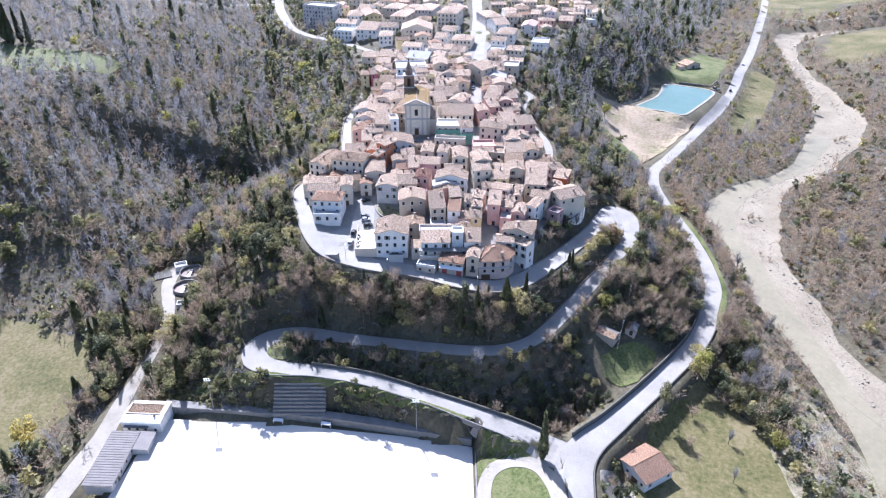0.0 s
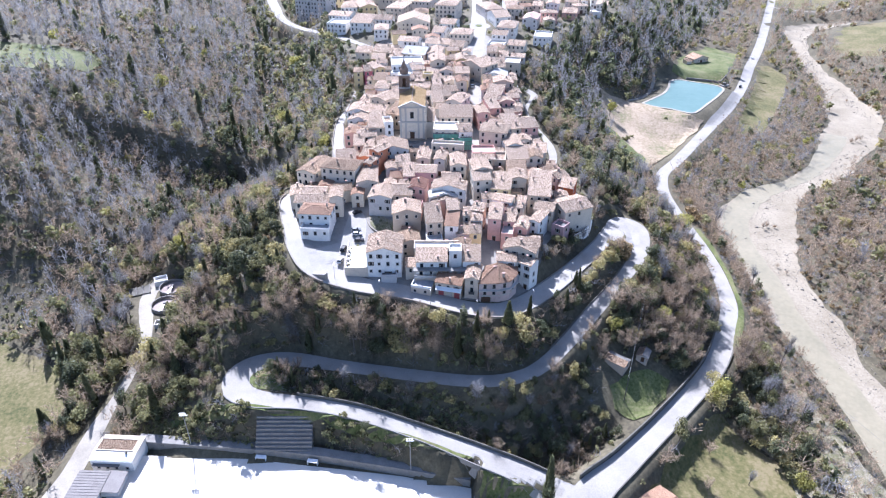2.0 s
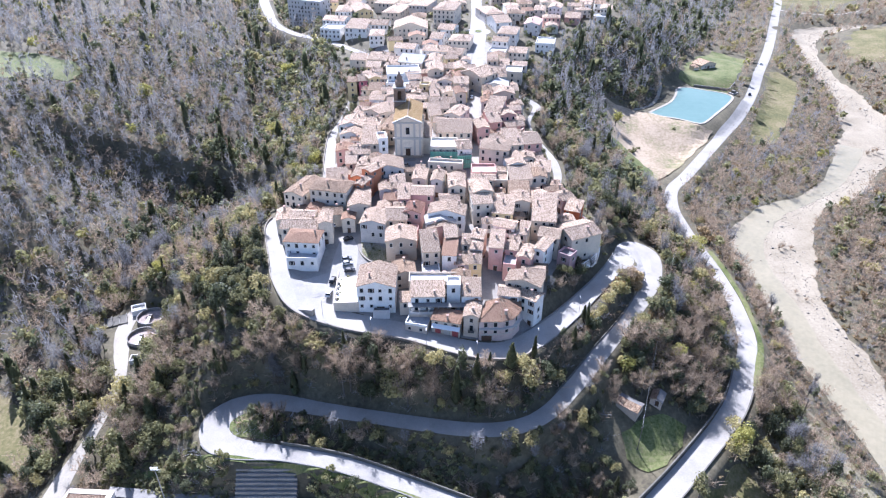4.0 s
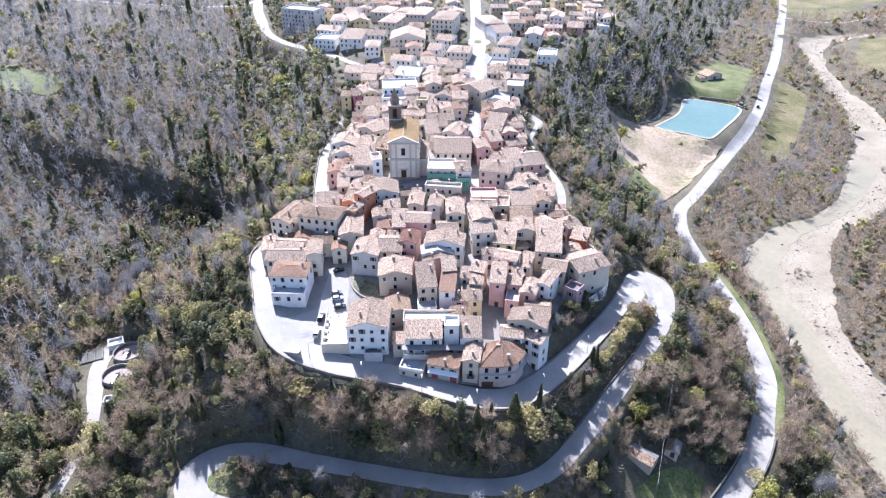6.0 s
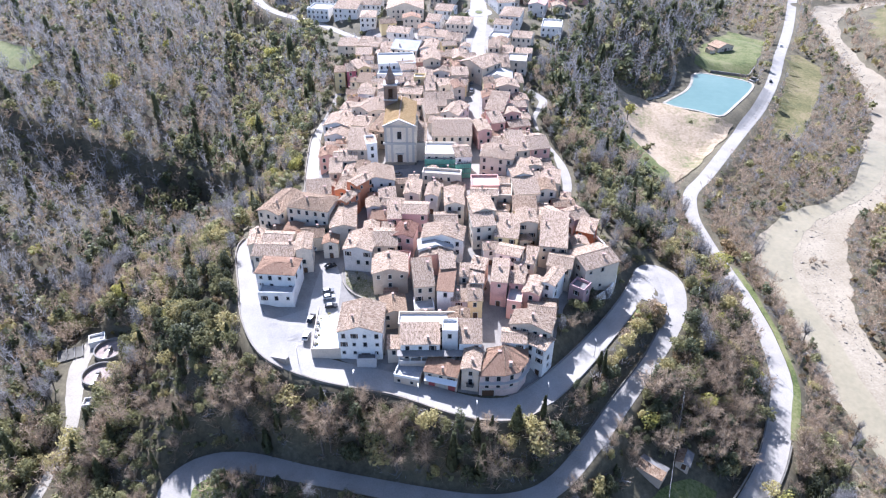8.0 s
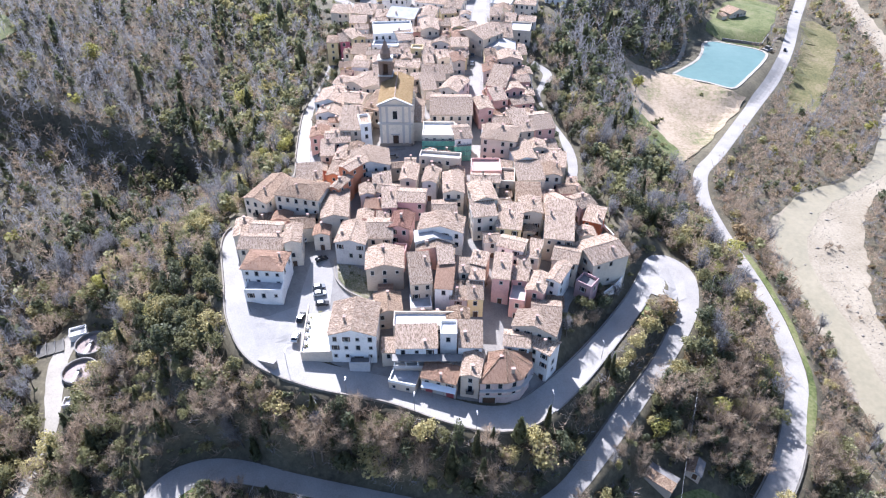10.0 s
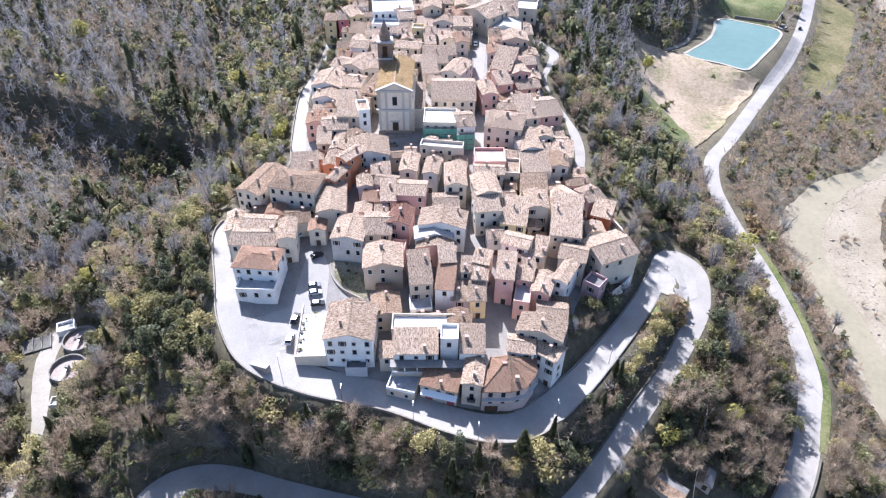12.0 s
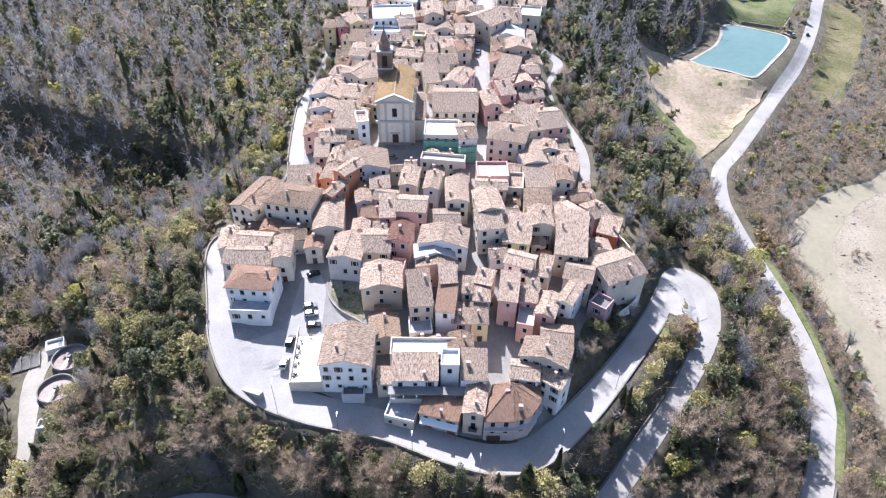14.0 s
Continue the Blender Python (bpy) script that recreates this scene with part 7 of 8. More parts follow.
# ---- trees ----
TWIGS = {
    "grey": material("grey_twigs", [(0.18, 0.172, 0.168), (0.265, 0.254, 0.248), (0.35, 0.336, 0.328)], 0.1, bump=0, thin=0.4, per_object=0.2, spots=0.2, fine=5),
    "brown": material("brown_twigs", [(0.245, 0.183, 0.125), (0.352, 0.27, 0.187), (0.455, 0.36, 0.255)], 0.1, bump=0, thin=0.4, per_object=0.25, spots=0.25, fine=5),
}
LEAVES = {
    "dark": material("dark_leaves", [(0.07, 0.076, 0.04), (0.11, 0.117, 0.062), (0.165, 0.168, 0.094)], 0.15, bump=0, thin=0.45, per_object=0.3, spots=0.3, rough=0.6),
    "olive": material("olive_leaves", [(0.155, 0.15, 0.068), (0.24, 0.226, 0.105), (0.32, 0.298, 0.15)], 0.15, bump=0, thin=0.45, per_object=0.25, spots=0.3, rough=0.65),
    "fresh": material("fresh_leaves", [(0.24, 0.228, 0.06), (0.34, 0.315, 0.092), (0.42, 0.385, 0.13)], 0.15, bump=0, thin=0.45, per_object=0.2, spots=0.25, rough=0.65),
    "yellow": material("yellow_buds", [(0.36, 0.29, 0.08), (0.48, 0.39, 0.12), (0.58, 0.48, 0.17)], 0.15, bump=0, thin=0.5, per_object=0.1, spots=0.2, rough=0.7),
    "tan": material("tan_buds", [(0.29, 0.245, 0.105), (0.39, 0.335, 0.15), (0.48, 0.42, 0.2)], 0.15, bump=0, thin=0.45, per_object=0.2, spots=0.25, rough=0.7),
    "rust": material("rust_leaves", [(0.24, 0.17, 0.085), (0.335, 0.245, 0.13), (0.42, 0.32, 0.18)], 0.15, bump=0, thin=0.45, per_object=0.25, spots=0.3, rough=0.7),
}


def tapered(v, f, p, q, r0, r1, sides=4):
    """A tapered limb from p to q, added to the lists."""
    p, q = np.asarray(p, float), np.asarray(q, float)
    u = (q - p) / (np.linalg.norm(q - p) + 1e-9)
    a = np.cross(u, (0.3, 0.9, 0.1) if abs(u[2]) > 0.7 else (0, 0, 1))
    a /= np.linalg.norm(a)
    b = np.cross(u, a)
    i = len(v)
    for c, r in ((p, r0), (q, r1)):
        for k in range(sides):
            t = 2 * math.pi * k / sides
            v.append(tuple(c + r * (math.cos(t) * a + math.sin(t) * b)))
    for k in range(sides):
        f.append((i + k, i + (k + 1) % sides, i + sides + (k + 1) % sides, i + sides + k))


def skeleton_limbs(g, tall, spread, limbs):
    """Trunk and limbs grown together; returns vertices, faces, and the limbs as start and end."""
    v, f = [], []
    fork = tall * g.uniform(0.25, 0.4)
    lean = g.normal(0, 0.05 * tall, 2)
    mid = np.array((lean[0] * 0.4, lean[1] * 0.4, fork))
    tapered(v, f, (0, 0, -0.8), mid, 0.022 * tall, 0.016 * tall, 6)
    lines = []
    for k in range(limbs):
        a = 2.4 * k + g.uniform(-0.4, 0.4)
        out = spread * g.uniform(0.35, 0.8)
        start = mid * g.uniform(0.75, 1.0)
        end = np.array((lean[0] + math.cos(a) * out, lean[1] + math.sin(a) * out, tall * g.uniform(0.62, 0.9)))
        if k == 0:
            end = np.array((lean[0], lean[1], tall * 0.95))
        bend = (start + end) / 2 + np.array((math.cos(a), math.sin(a), 0)) * out * 0.18
        i = len(v)
        tapered(v, f, start, bend, 0.011 * tall, 0.008 * tall, 4)
        f.append((6 + k % 6, 6 + (k + 1) % 6, i + 1, i))
        v.append(tuple(end))
        for m in range(4):
            f.append((i + 4 + m, i + 4 + (m + 1) % 4, i + 8))
        lines += [(start, bend), (bend, end)]
    return v, f, lines


def slivers(base, tip, width, g):
    """Thin twigs, each one triangle pair, from base to tip."""
    n = len(base)
    u = tip - base
    s = np.cross(u, g.normal(size=(n, 3)))
    s *= (width / (np.linalg.norm(s, axis=1) + 1e-9))[:, None]
    v = np.stack([base - s, base + s, tip], 1).reshape(-1, 3)
    return v, np.arange(3 * n).reshape(n, 3)


def bare_crown(g, lines, tall, spread, n, width, up=0.75):
    """Twigs off the limbs, finer ones off those; up: how steeply they rise."""
    pick = g.integers(0, len(lines), n)
    a = np.array([l[0] for l in lines])[pick]
    b = np.array([l[1] for l in lines])[pick]
    base = a + (b - a) * g.uniform(0.15, 1.0, (n, 1))
    way = g.normal(size=(n, 3)) * (1, 1, 0.6) + (0, 0, up)
    out = base * (1, 1, 0)
    way += out / (np.linalg.norm(out, axis=1)[:, None] + 0.5) * 0.7
    way /= np.linalg.norm(way, axis=1)[:, None]
    tip = base + way * g.uniform(0.08, 0.22, (n, 1)) * tall
    v1, f1 = slivers(base, tip, np.full(n, width), g)
    m = int(n * 1.6)
    again = g.integers(0, n, m)
    b2 = base[again] + (tip - base)[again] * g.uniform(0.25, 0.95, (m, 1))
    w2 = way[again] + g.normal(size=(m, 3)) * 0.65
    t2 = b2 + w2 / np.linalg.norm(w2, axis=1)[:, None] * g.uniform(0.05, 0.12, (m, 1)) * tall
    v2, f2 = slivers(b2, t2, np.full(m, width * 0.7), g)
    return np.vstack([v1, v2]), np.vstack([f1, f2 + len(v1)])


def leaf_crown(g, centre, radius, lobes, n, size, hollow=0.55):
    """Leaf clumps over lobes of uneven size, with gaps between them."""
    vs, fs, off = [], [], 0
    for k in range(lobes):
        dirn = g.normal(size=3)
        dirn /= np.linalg.norm(dirn)
        dirn[2] = dirn[2] * 0.8 + 0.1
        c = centre + dirn * radius * g.uniform(0.35, 0.75)
        r = np.asarray(radius) * g.uniform(0.35, 0.55)
        q = g.normal(size=(n, 3))
        q /= np.linalg.norm(q, axis=1)[:, None]
        p = c + q * r * g.uniform(hollow, 1.08, (n, 1))
        nrm = q + g.normal(size=(n, 3)) * 0.5
        nrm /= np.linalg.norm(nrm, axis=1)[:, None]
        a = np.cross(nrm, g.normal(size=(n, 3)))
        a /= np.linalg.norm(a, axis=1)[:, None]
        b = np.cross(nrm, a)
        s = size * g.uniform(0.6, 1.4, (n, 1))
        v = np.stack([p - a * s, p + b * s * 0.6, p + a * s, p - b * s * 0.6], 1).reshape(-1, 3)
        vs.append(v)
        fs.append(np.arange(4 * n).reshape(n, 4) + off)
        off += 4 * n
    return np.vstack(vs), np.vstack(fs)


def cypress_crown(g, tall, wide, n, size):
    z = tall * g.uniform(0.04, 1.0, n) ** 1.1
    r = wide * np.clip(np.minimum(z / (0.18 * tall), (tall * 1.02 - z) / (0.75 * tall)), 0.05, 1) * g.uniform(0.65, 1.1, n)
    a = g.uniform(0, 2 * math.pi, n)
    p = np.column_stack([r * np.cos(a), r * np.sin(a), z])
    tip = p + np.column_stack([0.25 * size * np.cos(a), 0.25 * size * np.sin(a), np.full(n, size * 1.3)]) + g.normal(size=(n, 3)) * 0.12 * size
    side = np.column_stack([-np.sin(a), np.cos(a), g.normal(size=n) * 0.3]) * size * 0.45
    v = np.stack([p - side, p + side, tip], 1).reshape(-1, 3)
    return v, np.arange(3 * n).reshape(n, 3)


def species(kind, seed, fine=1.0):
    """Meshes of one tree: trunk with limbs, and crown; fine: share of the full number of twigs and leaves."""
    g = np.random.default_rng(seed)
    big = 1 / math.sqrt(fine)
    if kind in ("grey", "brown"):
        tall, spread = (g.uniform(11.5, 15.0), g.uniform(2.0, 2.8)) if kind == "grey" else (g.uniform(8.5, 11.0), g.uniform(3.4, 4.6))
        v, f, lines = skeleton_limbs(g, tall, spread, 8 if fine > 0.4 else 5)
        cv, cf = bare_crown(g, lines, tall, spread, int((430 if kind == "grey" else 660) * fine), 0.038 * big, 1.3 if kind == "grey" else 0.7)
        if fine < 0.4:
            a = np.array([(0, 0, -0.5)] + [l[0] for l in lines])
            b = np.array([lines[0][1]] + [l[1] for l in lines])
            tv, tf = slivers(a, b, np.full(len(a), 0.006 * tall), g)
            cv, cf = np.vstack([cv, tv]), np.vstack([cf, tf + len(cv)])
    elif kind == "ivy":
        tall, spread = g.uniform(8, 11), g.uniform(2.2, 3.0)
        v, f, lines = skeleton_limbs(g, tall, spread, 6)
        cv, cf = leaf_crown(g, np.array((0, 0, tall * 0.48)), np.array((2.2, 2.2, tall * 0.42)), 9, int(84 * fine), 0.26 * big)
    elif kind == "cypress":
        tall, spread = g.uniform(8.5, 12.5), g.uniform(1.1, 1.6)
        v, f = [], []
        tapered(v, f, (0, 0, -0.8), (0, 0, tall * 0.8), 0.18, 0.04, 5)
        cv, cf = cypress_crown(g, tall, spread, int(620 * fine), 0.75 * big)
    elif kind == "bush":
        tall, spread = g.uniform(2.6, 4.2), g.uniform(1.6, 2.4)
        v, f, lines = skeleton_limbs(g, tall, spread, 5)
        cv, cf = leaf_crown(g, np.array((0, 0, tall * 0.5)), np.array((spread, spread, tall * 0.5)), 6, int(56 * fine), 0.27 * big, 0.4)
    else:
        tall, spread = g.uniform(6.5, 9.5), g.uniform(2.6, 3.6)
        v, f, lines = skeleton_limbs(g, tall, spread, 6)
        cv, cf = leaf_crown(g, np.array((0, 0, tall * 0.62)), np.array((spread, spread, tall * 0.4)), 11, int(84 * fine), 0.27 * big)
    return (np.array(v), f), (cv, cf)


def plain_mesh(name, v, f, mat):
    me = bpy.data.meshes.new(name)
    me.from_pydata(np.asarray(v).tolist(), [], [tuple(int(k) for k in q) for q in f])
    me.materials.append(mat)
    me.update()
    return me


KINDS = {  # species, material, label, category
    "grey": ("grey", TWIGS["grey"], "tall bare deciduous tree with grey twigs", "tree"),
    "brown": ("brown", TWIGS["brown"], "bare spreading tree with brown twigs", "tree"),
    "ivy": ("ivy", LEAVES["dark"], "slender tree overgrown with dark ivy", "tree"),
    "holm": ("round", LEAVES["dark"], "dark evergreen oak with a dense crown", "tree"),
    "olive": ("round", LEAVES["olive"], "grey-green tree with an uneven crown", "tree"),
    "fresh": ("round", LEAVES["fresh"], "tree in fresh yellow-green spring leaf", "tree"),
    "cypress": ("cypress", LEAVES["dark"], "dark columnar cypress on the slope", "tree"),
    "bush": ("bush", LEAVES["olive"], "low green bush on the slope", "bush"),
    "willow": ("round", LEAVES["yellow"], "broad willow in bright yellow bud", "tree"),
    "tan": ("round", LEAVES["tan"], "broad tree with a fluffy tan crown of buds", "tree"),
    "rust": ("bush", LEAVES["rust"], "low bush with rusty brown leaves", "bush"),
}
NAMES = {"grey": "bare_tree", "brown": "spreading_tree", "ivy": "ivy_tree", "holm": "evergreen_oak", "olive": "olive_tree", "fresh": "spring_tree", "cypress": "cypress", "bush": "bush", "tan": "budding_tree", "willow": "willow", "rust": "rusty_bush"}
MODELS, FAR_MODELS = {}, {}
for n_, (key, (shape_kind, mat_, label_, cat_)) in enumerate(KINDS.items()):
    MODELS[key] = []
    FAR_MODELS[key] = []
    for i in range(4 if key in ("grey", "brown", "ivy", "olive") else 3):
        (tv, tf), (cv, cf) = species(shape_kind, 100 * n_ + i, 0.85 if shape_kind in ("grey", "brown") else 0.62)
        MODELS[key].append((plain_mesh("trunk", tv, tf, M["bark"]), plain_mesh("crown", cv, cf, mat_)))
        FAR_MODELS[key].append([species(shape_kind, 100 * n_ + i, q)[1] for q in ((0.17, 0.08, 0.04) if shape_kind in ("grey", "brown") else (0.18, 0.08, 0.04))])


def tree(key, x, y, size=1.0, sink=0.2, z=None):
    trunk_me, crown_me = tree_rng.choice(MODELS[key])
    t = new(NAMES[key], trunk_me)
    t.matrix_basis = pose(x, y, (float(height(x, y)) if z is None else z) - sink, tree_rng.uniform(-3, 3), tree_rng.uniform(-3, 3), tree_rng.uniform(0, 360)) @ Matrix.Diagonal((size * tree_rng.uniform(0.85, 1.2), size * tree_rng.uniform(0.85, 1.2), size, 1))
    crown = new("crown", crown_me)
    crown.parent = t
    return tagged(t, KINDS[key][2], KINDS[key][3], NAMES[key].replace("_", " ") + " group")


tree_rng = random.Random(5)
CLEAR = [(PITCH, 3.0), (MEADOW, 0), (POOL, 9), (DRY, 2), (LAWN, 2), (STRIP, 0), (FAR_FIELD, 0), (LEFT_FIELD, 0), (BIG_FIELD, 0), (SLOPE, 0), (BANK, 5), (APEX, 1.5), (CLEAR_TANKS, 0),
         (np.array([(9, 148), (31, 141.5), (37, 130), (37, 100), (9, 100)], float), 0), (np.array([(-58, 158), (-37, 156), (-37, 168), (-58, 170)], float), 0.5)]


def open_ground(x, y):
    """True where trees may stand."""
    ok = np.ones(len(x), bool)
    for name, line in ROADS.items():
        rd, rv = near_line(line, x, y)
        ok &= rd > rv[:, 1] + (1.6 if name in ("ramp", "perimeter", "lane") else 2.6)
    rd, rv = near_line(RIVER, x, y)
    ok &= rd > rv[:, 1] + 1.0
    for poly, gap in CLEAR:
        ok &= ~inside(poly, x, y)
        if gap:
            d, _ = near_line(np.vstack([poly, poly[:1]]), x, y)
            ok &= d > gap
    for fx, fy, fr in FOOTPRINTS:
        ok &= np.hypot(x - fx, y - fy) > fr + 1.0
    return ok


def mixture(x, y, d):
    """Which trees grow at a place: kinds and their shares, and size."""
    if y > 370 and 45 < x < np.interp(y, [370, 450, 525, 625, 900], [98, 128, 172, 232, 400]):
        return {"grey": 5.0, "ivy": 3.0, "holm": 1.2, "olive": 0.8, "brown": 1.2, "cypress": 0.4}, 1.05
    # more dark crowns along the ravine, added to stand in for its deep shade
    if abs(x - np.interp(y, [165, 240, 340, 460], [-120, -126, -112, -106])) < 22 and 285 < y < 385:
        return {"ivy": 3.0, "holm": 1.0, "grey": 1.6, "brown": 2.0, "cypress": 0.8, "olive": 2.4}, 0.9
    if x > 205 + 0.4 * max(0, y - 300) or (x > 118 and y < 330):
        return {"brown": 9, "grey": 0.3, "rust": 1.2, "bush": 0.2, "olive": 0.3, "ivy": 0.3, "tan": 0.3}, (0.55 if x < 140 and y < 235 else 0.95 if x > 175 else 0.78)
    if x > 100 and y > 200:
        return {"grey": 1.4, "brown": 7, "bush": 0.3, "olive": 0.6, "fresh": 0.15, "ivy": 0.5, "tan": 0.4}, 0.82
    if y < 172 and -98 < x < 14:
        return {"bush": 3.0, "olive": 1.0, "holm": 0.6, "rust": 0.5}, 0.42
    if x < -58 and 172 <= y < 212:
        return {"ivy": 1.6, "cypress": 1.2, "brown": 2.6, "olive": 3.0, "bush": 0.8, "tan": 0.6}, (0.55 if x > -86 else 1.05)
    if y < 215 and -75 < x < 60:
        return {"brown": 6.0, "grey": 0.8, "ivy": 3.2, "holm": 1.4, "olive": 1.6, "tan": 1.0, "cypress": 1.4, "bush": 0.2}, (0.5 if x > 34 and d < 14 else 0.55 if y < np.interp(x, [-67, -50, -32, -4, 12, 33, 54], [186, 187, 183, 176, 173, 176, 196]) else 1.28 if x < 32 and d > 7 else 0.88)
    if 40 <= x <= 110 and y < 270:
        return {"brown": 5.6, "grey": 0.3, "ivy": 2.2, "holm": 1.4, "olive": 2.0, "tan": 1.3, "bush": 0.4, "fresh": 0.4, "rust": 0.5}, (0.92 if x > 82 or d > 14 else 0.5)
    if x > 45:
        return {"grey": 1.8, "ivy": 2.6, "holm": 1.0, "olive": 2.6, "brown": 3.4, "tan": 0.5, "cypress": 0.5}, 0.95
    if d < 58 and y > 352:
        return {"grey": 3.0, "ivy": 2.6, "brown": 2.6, "olive": 2.2, "holm": 0.9, "tan": 0.4, "cypress": 0.3}, 0.9
    if d < 55:
        return {"brown": 3.6, "olive": 3.8, "tan": 2.0, "ivy": 1.5, "grey": 1.4, "bush": 1.4, "rust": 0.4, "holm": 0.6, "fresh": 0.3, "cypress": 0.5}, 0.86
    if x < 0 and y < 265:
        return {"brown": 6.0, "grey": 3.0, "olive": 1.2, "tan": 0.8, "ivy": 1.2, "bush": 0.3, "cypress": 0.4, "fresh": 0.1}, 0.95
    return {"grey": 9.0, "ivy": 0.7, "brown": 3.4, "olive": 0.4, "holm": 0.1, "fresh": 0.06, "cypress": 0.12}, 0.92


def scatter(x0, x1, y0, y1, step, seed):
    g = np.random.default_rng(seed)
    xs, ys = np.meshgrid(np.arange(x0, x1, step), np.arange(y0, y1, step))
    x = xs.ravel() + g.uniform(-0.5, 0.5, xs.size) * step
    y = ys.ravel() + g.uniform(-0.5, 0.5, xs.size) * step
    return x, y


# trees near the village, each a thing of its own
x, y = scatter(-135, 150, 128, 345, 3.3, 21)
d = rim_distance(x, y)
keep = open_ground(x, y) & (d > 2.5) & (np.hypot(x * 0.9, y - 245) < 140)
thin = np.array([noise.noise((a * 0.03, b * 0.03, 5.0)) for a, b in zip(x, y)])
keep &= (thin > -0.5) & ~((y < 172) & (x > -70) & (x < 14) & (thin < 0.25))
near_points = [(a, b, c) for a, b, c, k in zip(x, y, d, keep) if k]
near_points.sort(key=lambda q: abs(q[0] - 5) * 0.8 + abs(q[1] - 200))
far_pool = {k: [] for k in KINDS}
made = {k: 0 for k in KINDS}
g = np.random.default_rng(33)
for a, b, c in near_points:
    mix, size = mixture(a, b, c)
    if -62 < a < 34 and b < 206:
        if 175 < b < 187 and math.sin(a * 0.31 + 0.8) > 0.72:
            continue
        if c < 8:
            size *= 0.8
    key = tree_rng.choices(list(mix), list(mix.values()))[0]
    if key in ("brown", "grey") and noise.noise((a * 0.02, b * 0.02, 8.0)) > 0.4:
        key = "ivy"
    size *= tree_rng.uniform(0.7, 1.25)
    made[key] += 1
    if made[key] <= 180:
        tree(key, a, b, size)
    else:
        far_pool[key].append((a, b, size, 0))

# garden trees on the east flank inside the road
x, y = scatter(-66, 70, 200, 430, 3.6, 91)
d = rim_distance(x, y)
keep = open_ground(x, y) & (d < 2.5) & ~inside(PAVED, x, y) & ((x > 30) | (y > 270))
for a, b, k in zip(x, y, keep):
    if k:
        tree(tree_rng.choice(("grey", "ivy", "holm", "brown", "bush", "olive")), a, b, tree_rng.uniform(0.45, 0.8))

x, y = scatter(-130, 160, 425, 645, 6.5, 92)
keep = open_ground(x, y) & (rim_distance(x, y) < 3) & ~inside(PAVED, x, y)
for a, b, k in zip(x, y, keep):
    if k and tree_rng.random() < 0.75:
        far_pool[tree_rng.choice(("grey", "holm", "brown", "bush", "olive", "bush", "ivy"))].append((a, b, tree_rng.uniform(0.5, 0.9), 1))

# shrubs of the walled garden and on the terrace
for a, b, size in ((-26.5, 237.5, 0.4), (-25.6, 234.6, 0.3), (-24, 232.6, 0.35), (-21.6, 230.6, 0.3), (-19.6, 229, 0.4), (-18.4, 232, 0.5), (-20.4, 235, 0.45), (-22.6, 235.4, 0.35), (-17.6, 228.4, 0.3), (-23.4, 238.4, 0.5)):
    tree(tree_rng.choice(("bush", "holm", "bush", "olive")) if size < 0.45 else "bush", a, b, size * (0.5 if size > 0.45 else 0.6), 0.0)
for a, b in ((-32.2, 219.5), (-32.0, 216), (-31.6, 212.5), (-31.6, 209), (-30, 221.5)):
    tree("bush", a, b, tree_rng.uniform(0.22, 0.34), 0.0, -0.1)

# single trees that stand out
for key, a, b, size in (("cypress", 30.6, 138.2, 1.55), ("cypress", -45, 192, 1.0), ("cypress", -41.5, 193, 0.8), ("cypress", -18, 187.5, 1.0), ("cypress", -13, 186.5, 0.9), ("cypress", 49, 206, 0.8), ("cypress", 43.5, 199.5, 0.7),
                        ("tan", 84, 264, 1.0), ("tan", 90, 262, 1.25), ("tan", 96, 265, 1.3), ("tan", 102, 269, 1.3), ("fresh", 108.5, 274, 1.3), ("fresh", 112.5, 278.5, 1.45), ("rust", 121.5, 297, 2.0), ("rust", 123, 293, 1.8), ("tan", 99, 286, 1.2), ("tan", 96, 294, 1.1), ("olive", 104, 290, 1.0), ("fresh", 106, 299, 0.9), ("tan", 84, 268, 0.9), ("tan", 83, 224, 0.95), ("tan", 80, 219, 0.9), ("fresh", 99, 222, 1.0), ("fresh", 102, 218, 0.9), ("tan", 92, 182, 0.8),
                        ("fresh", 73.6, 233.5, 0.42), ("rust", 71.5, 232.5, 1.6), ("rust", 69.5, 230.5, 1.7), ("rust", 70.5, 227.5, 1.4), ("fresh", 67, 227.5, 0.45), ("tan", 65, 228, 0.6), ("rust", 62.5, 224, 1.3), ("tan", 60.5, 220.5, 0.6), ("brown", 57.5, 217, 0.6), ("olive", 55, 212.5, 0.6), ("tan", 51.5, 208.5, 0.6),
                        ("fresh", -100, 466, 1.6), ("fresh", -91, 380, 1.4), ("willow", -138.5, 152, 1.5), ("willow", -135, 148, 1.2), ("fresh", -165, 395, 1.5), ("fresh", 108, 415, 1.3), ("fresh", -108, 458, 1.2), ("fresh", 92, 205, 0.8), ("fresh", 96, 214, 0.7),
                        ("brown", 84, 158, 0.6), ("grey", 92, 147, 0.5), ("brown", 79, 145, 0.5), ("brown", 97, 163, 0.6), ("grey", 88, 132, 0.5), ("holm", 36, 157, 1.0), ("holm", 33, 160, 0.9), ("holm", -56, 181, 0.75), ("brown", -52, 181, 0.6)):
    tree(key, a, b, size)

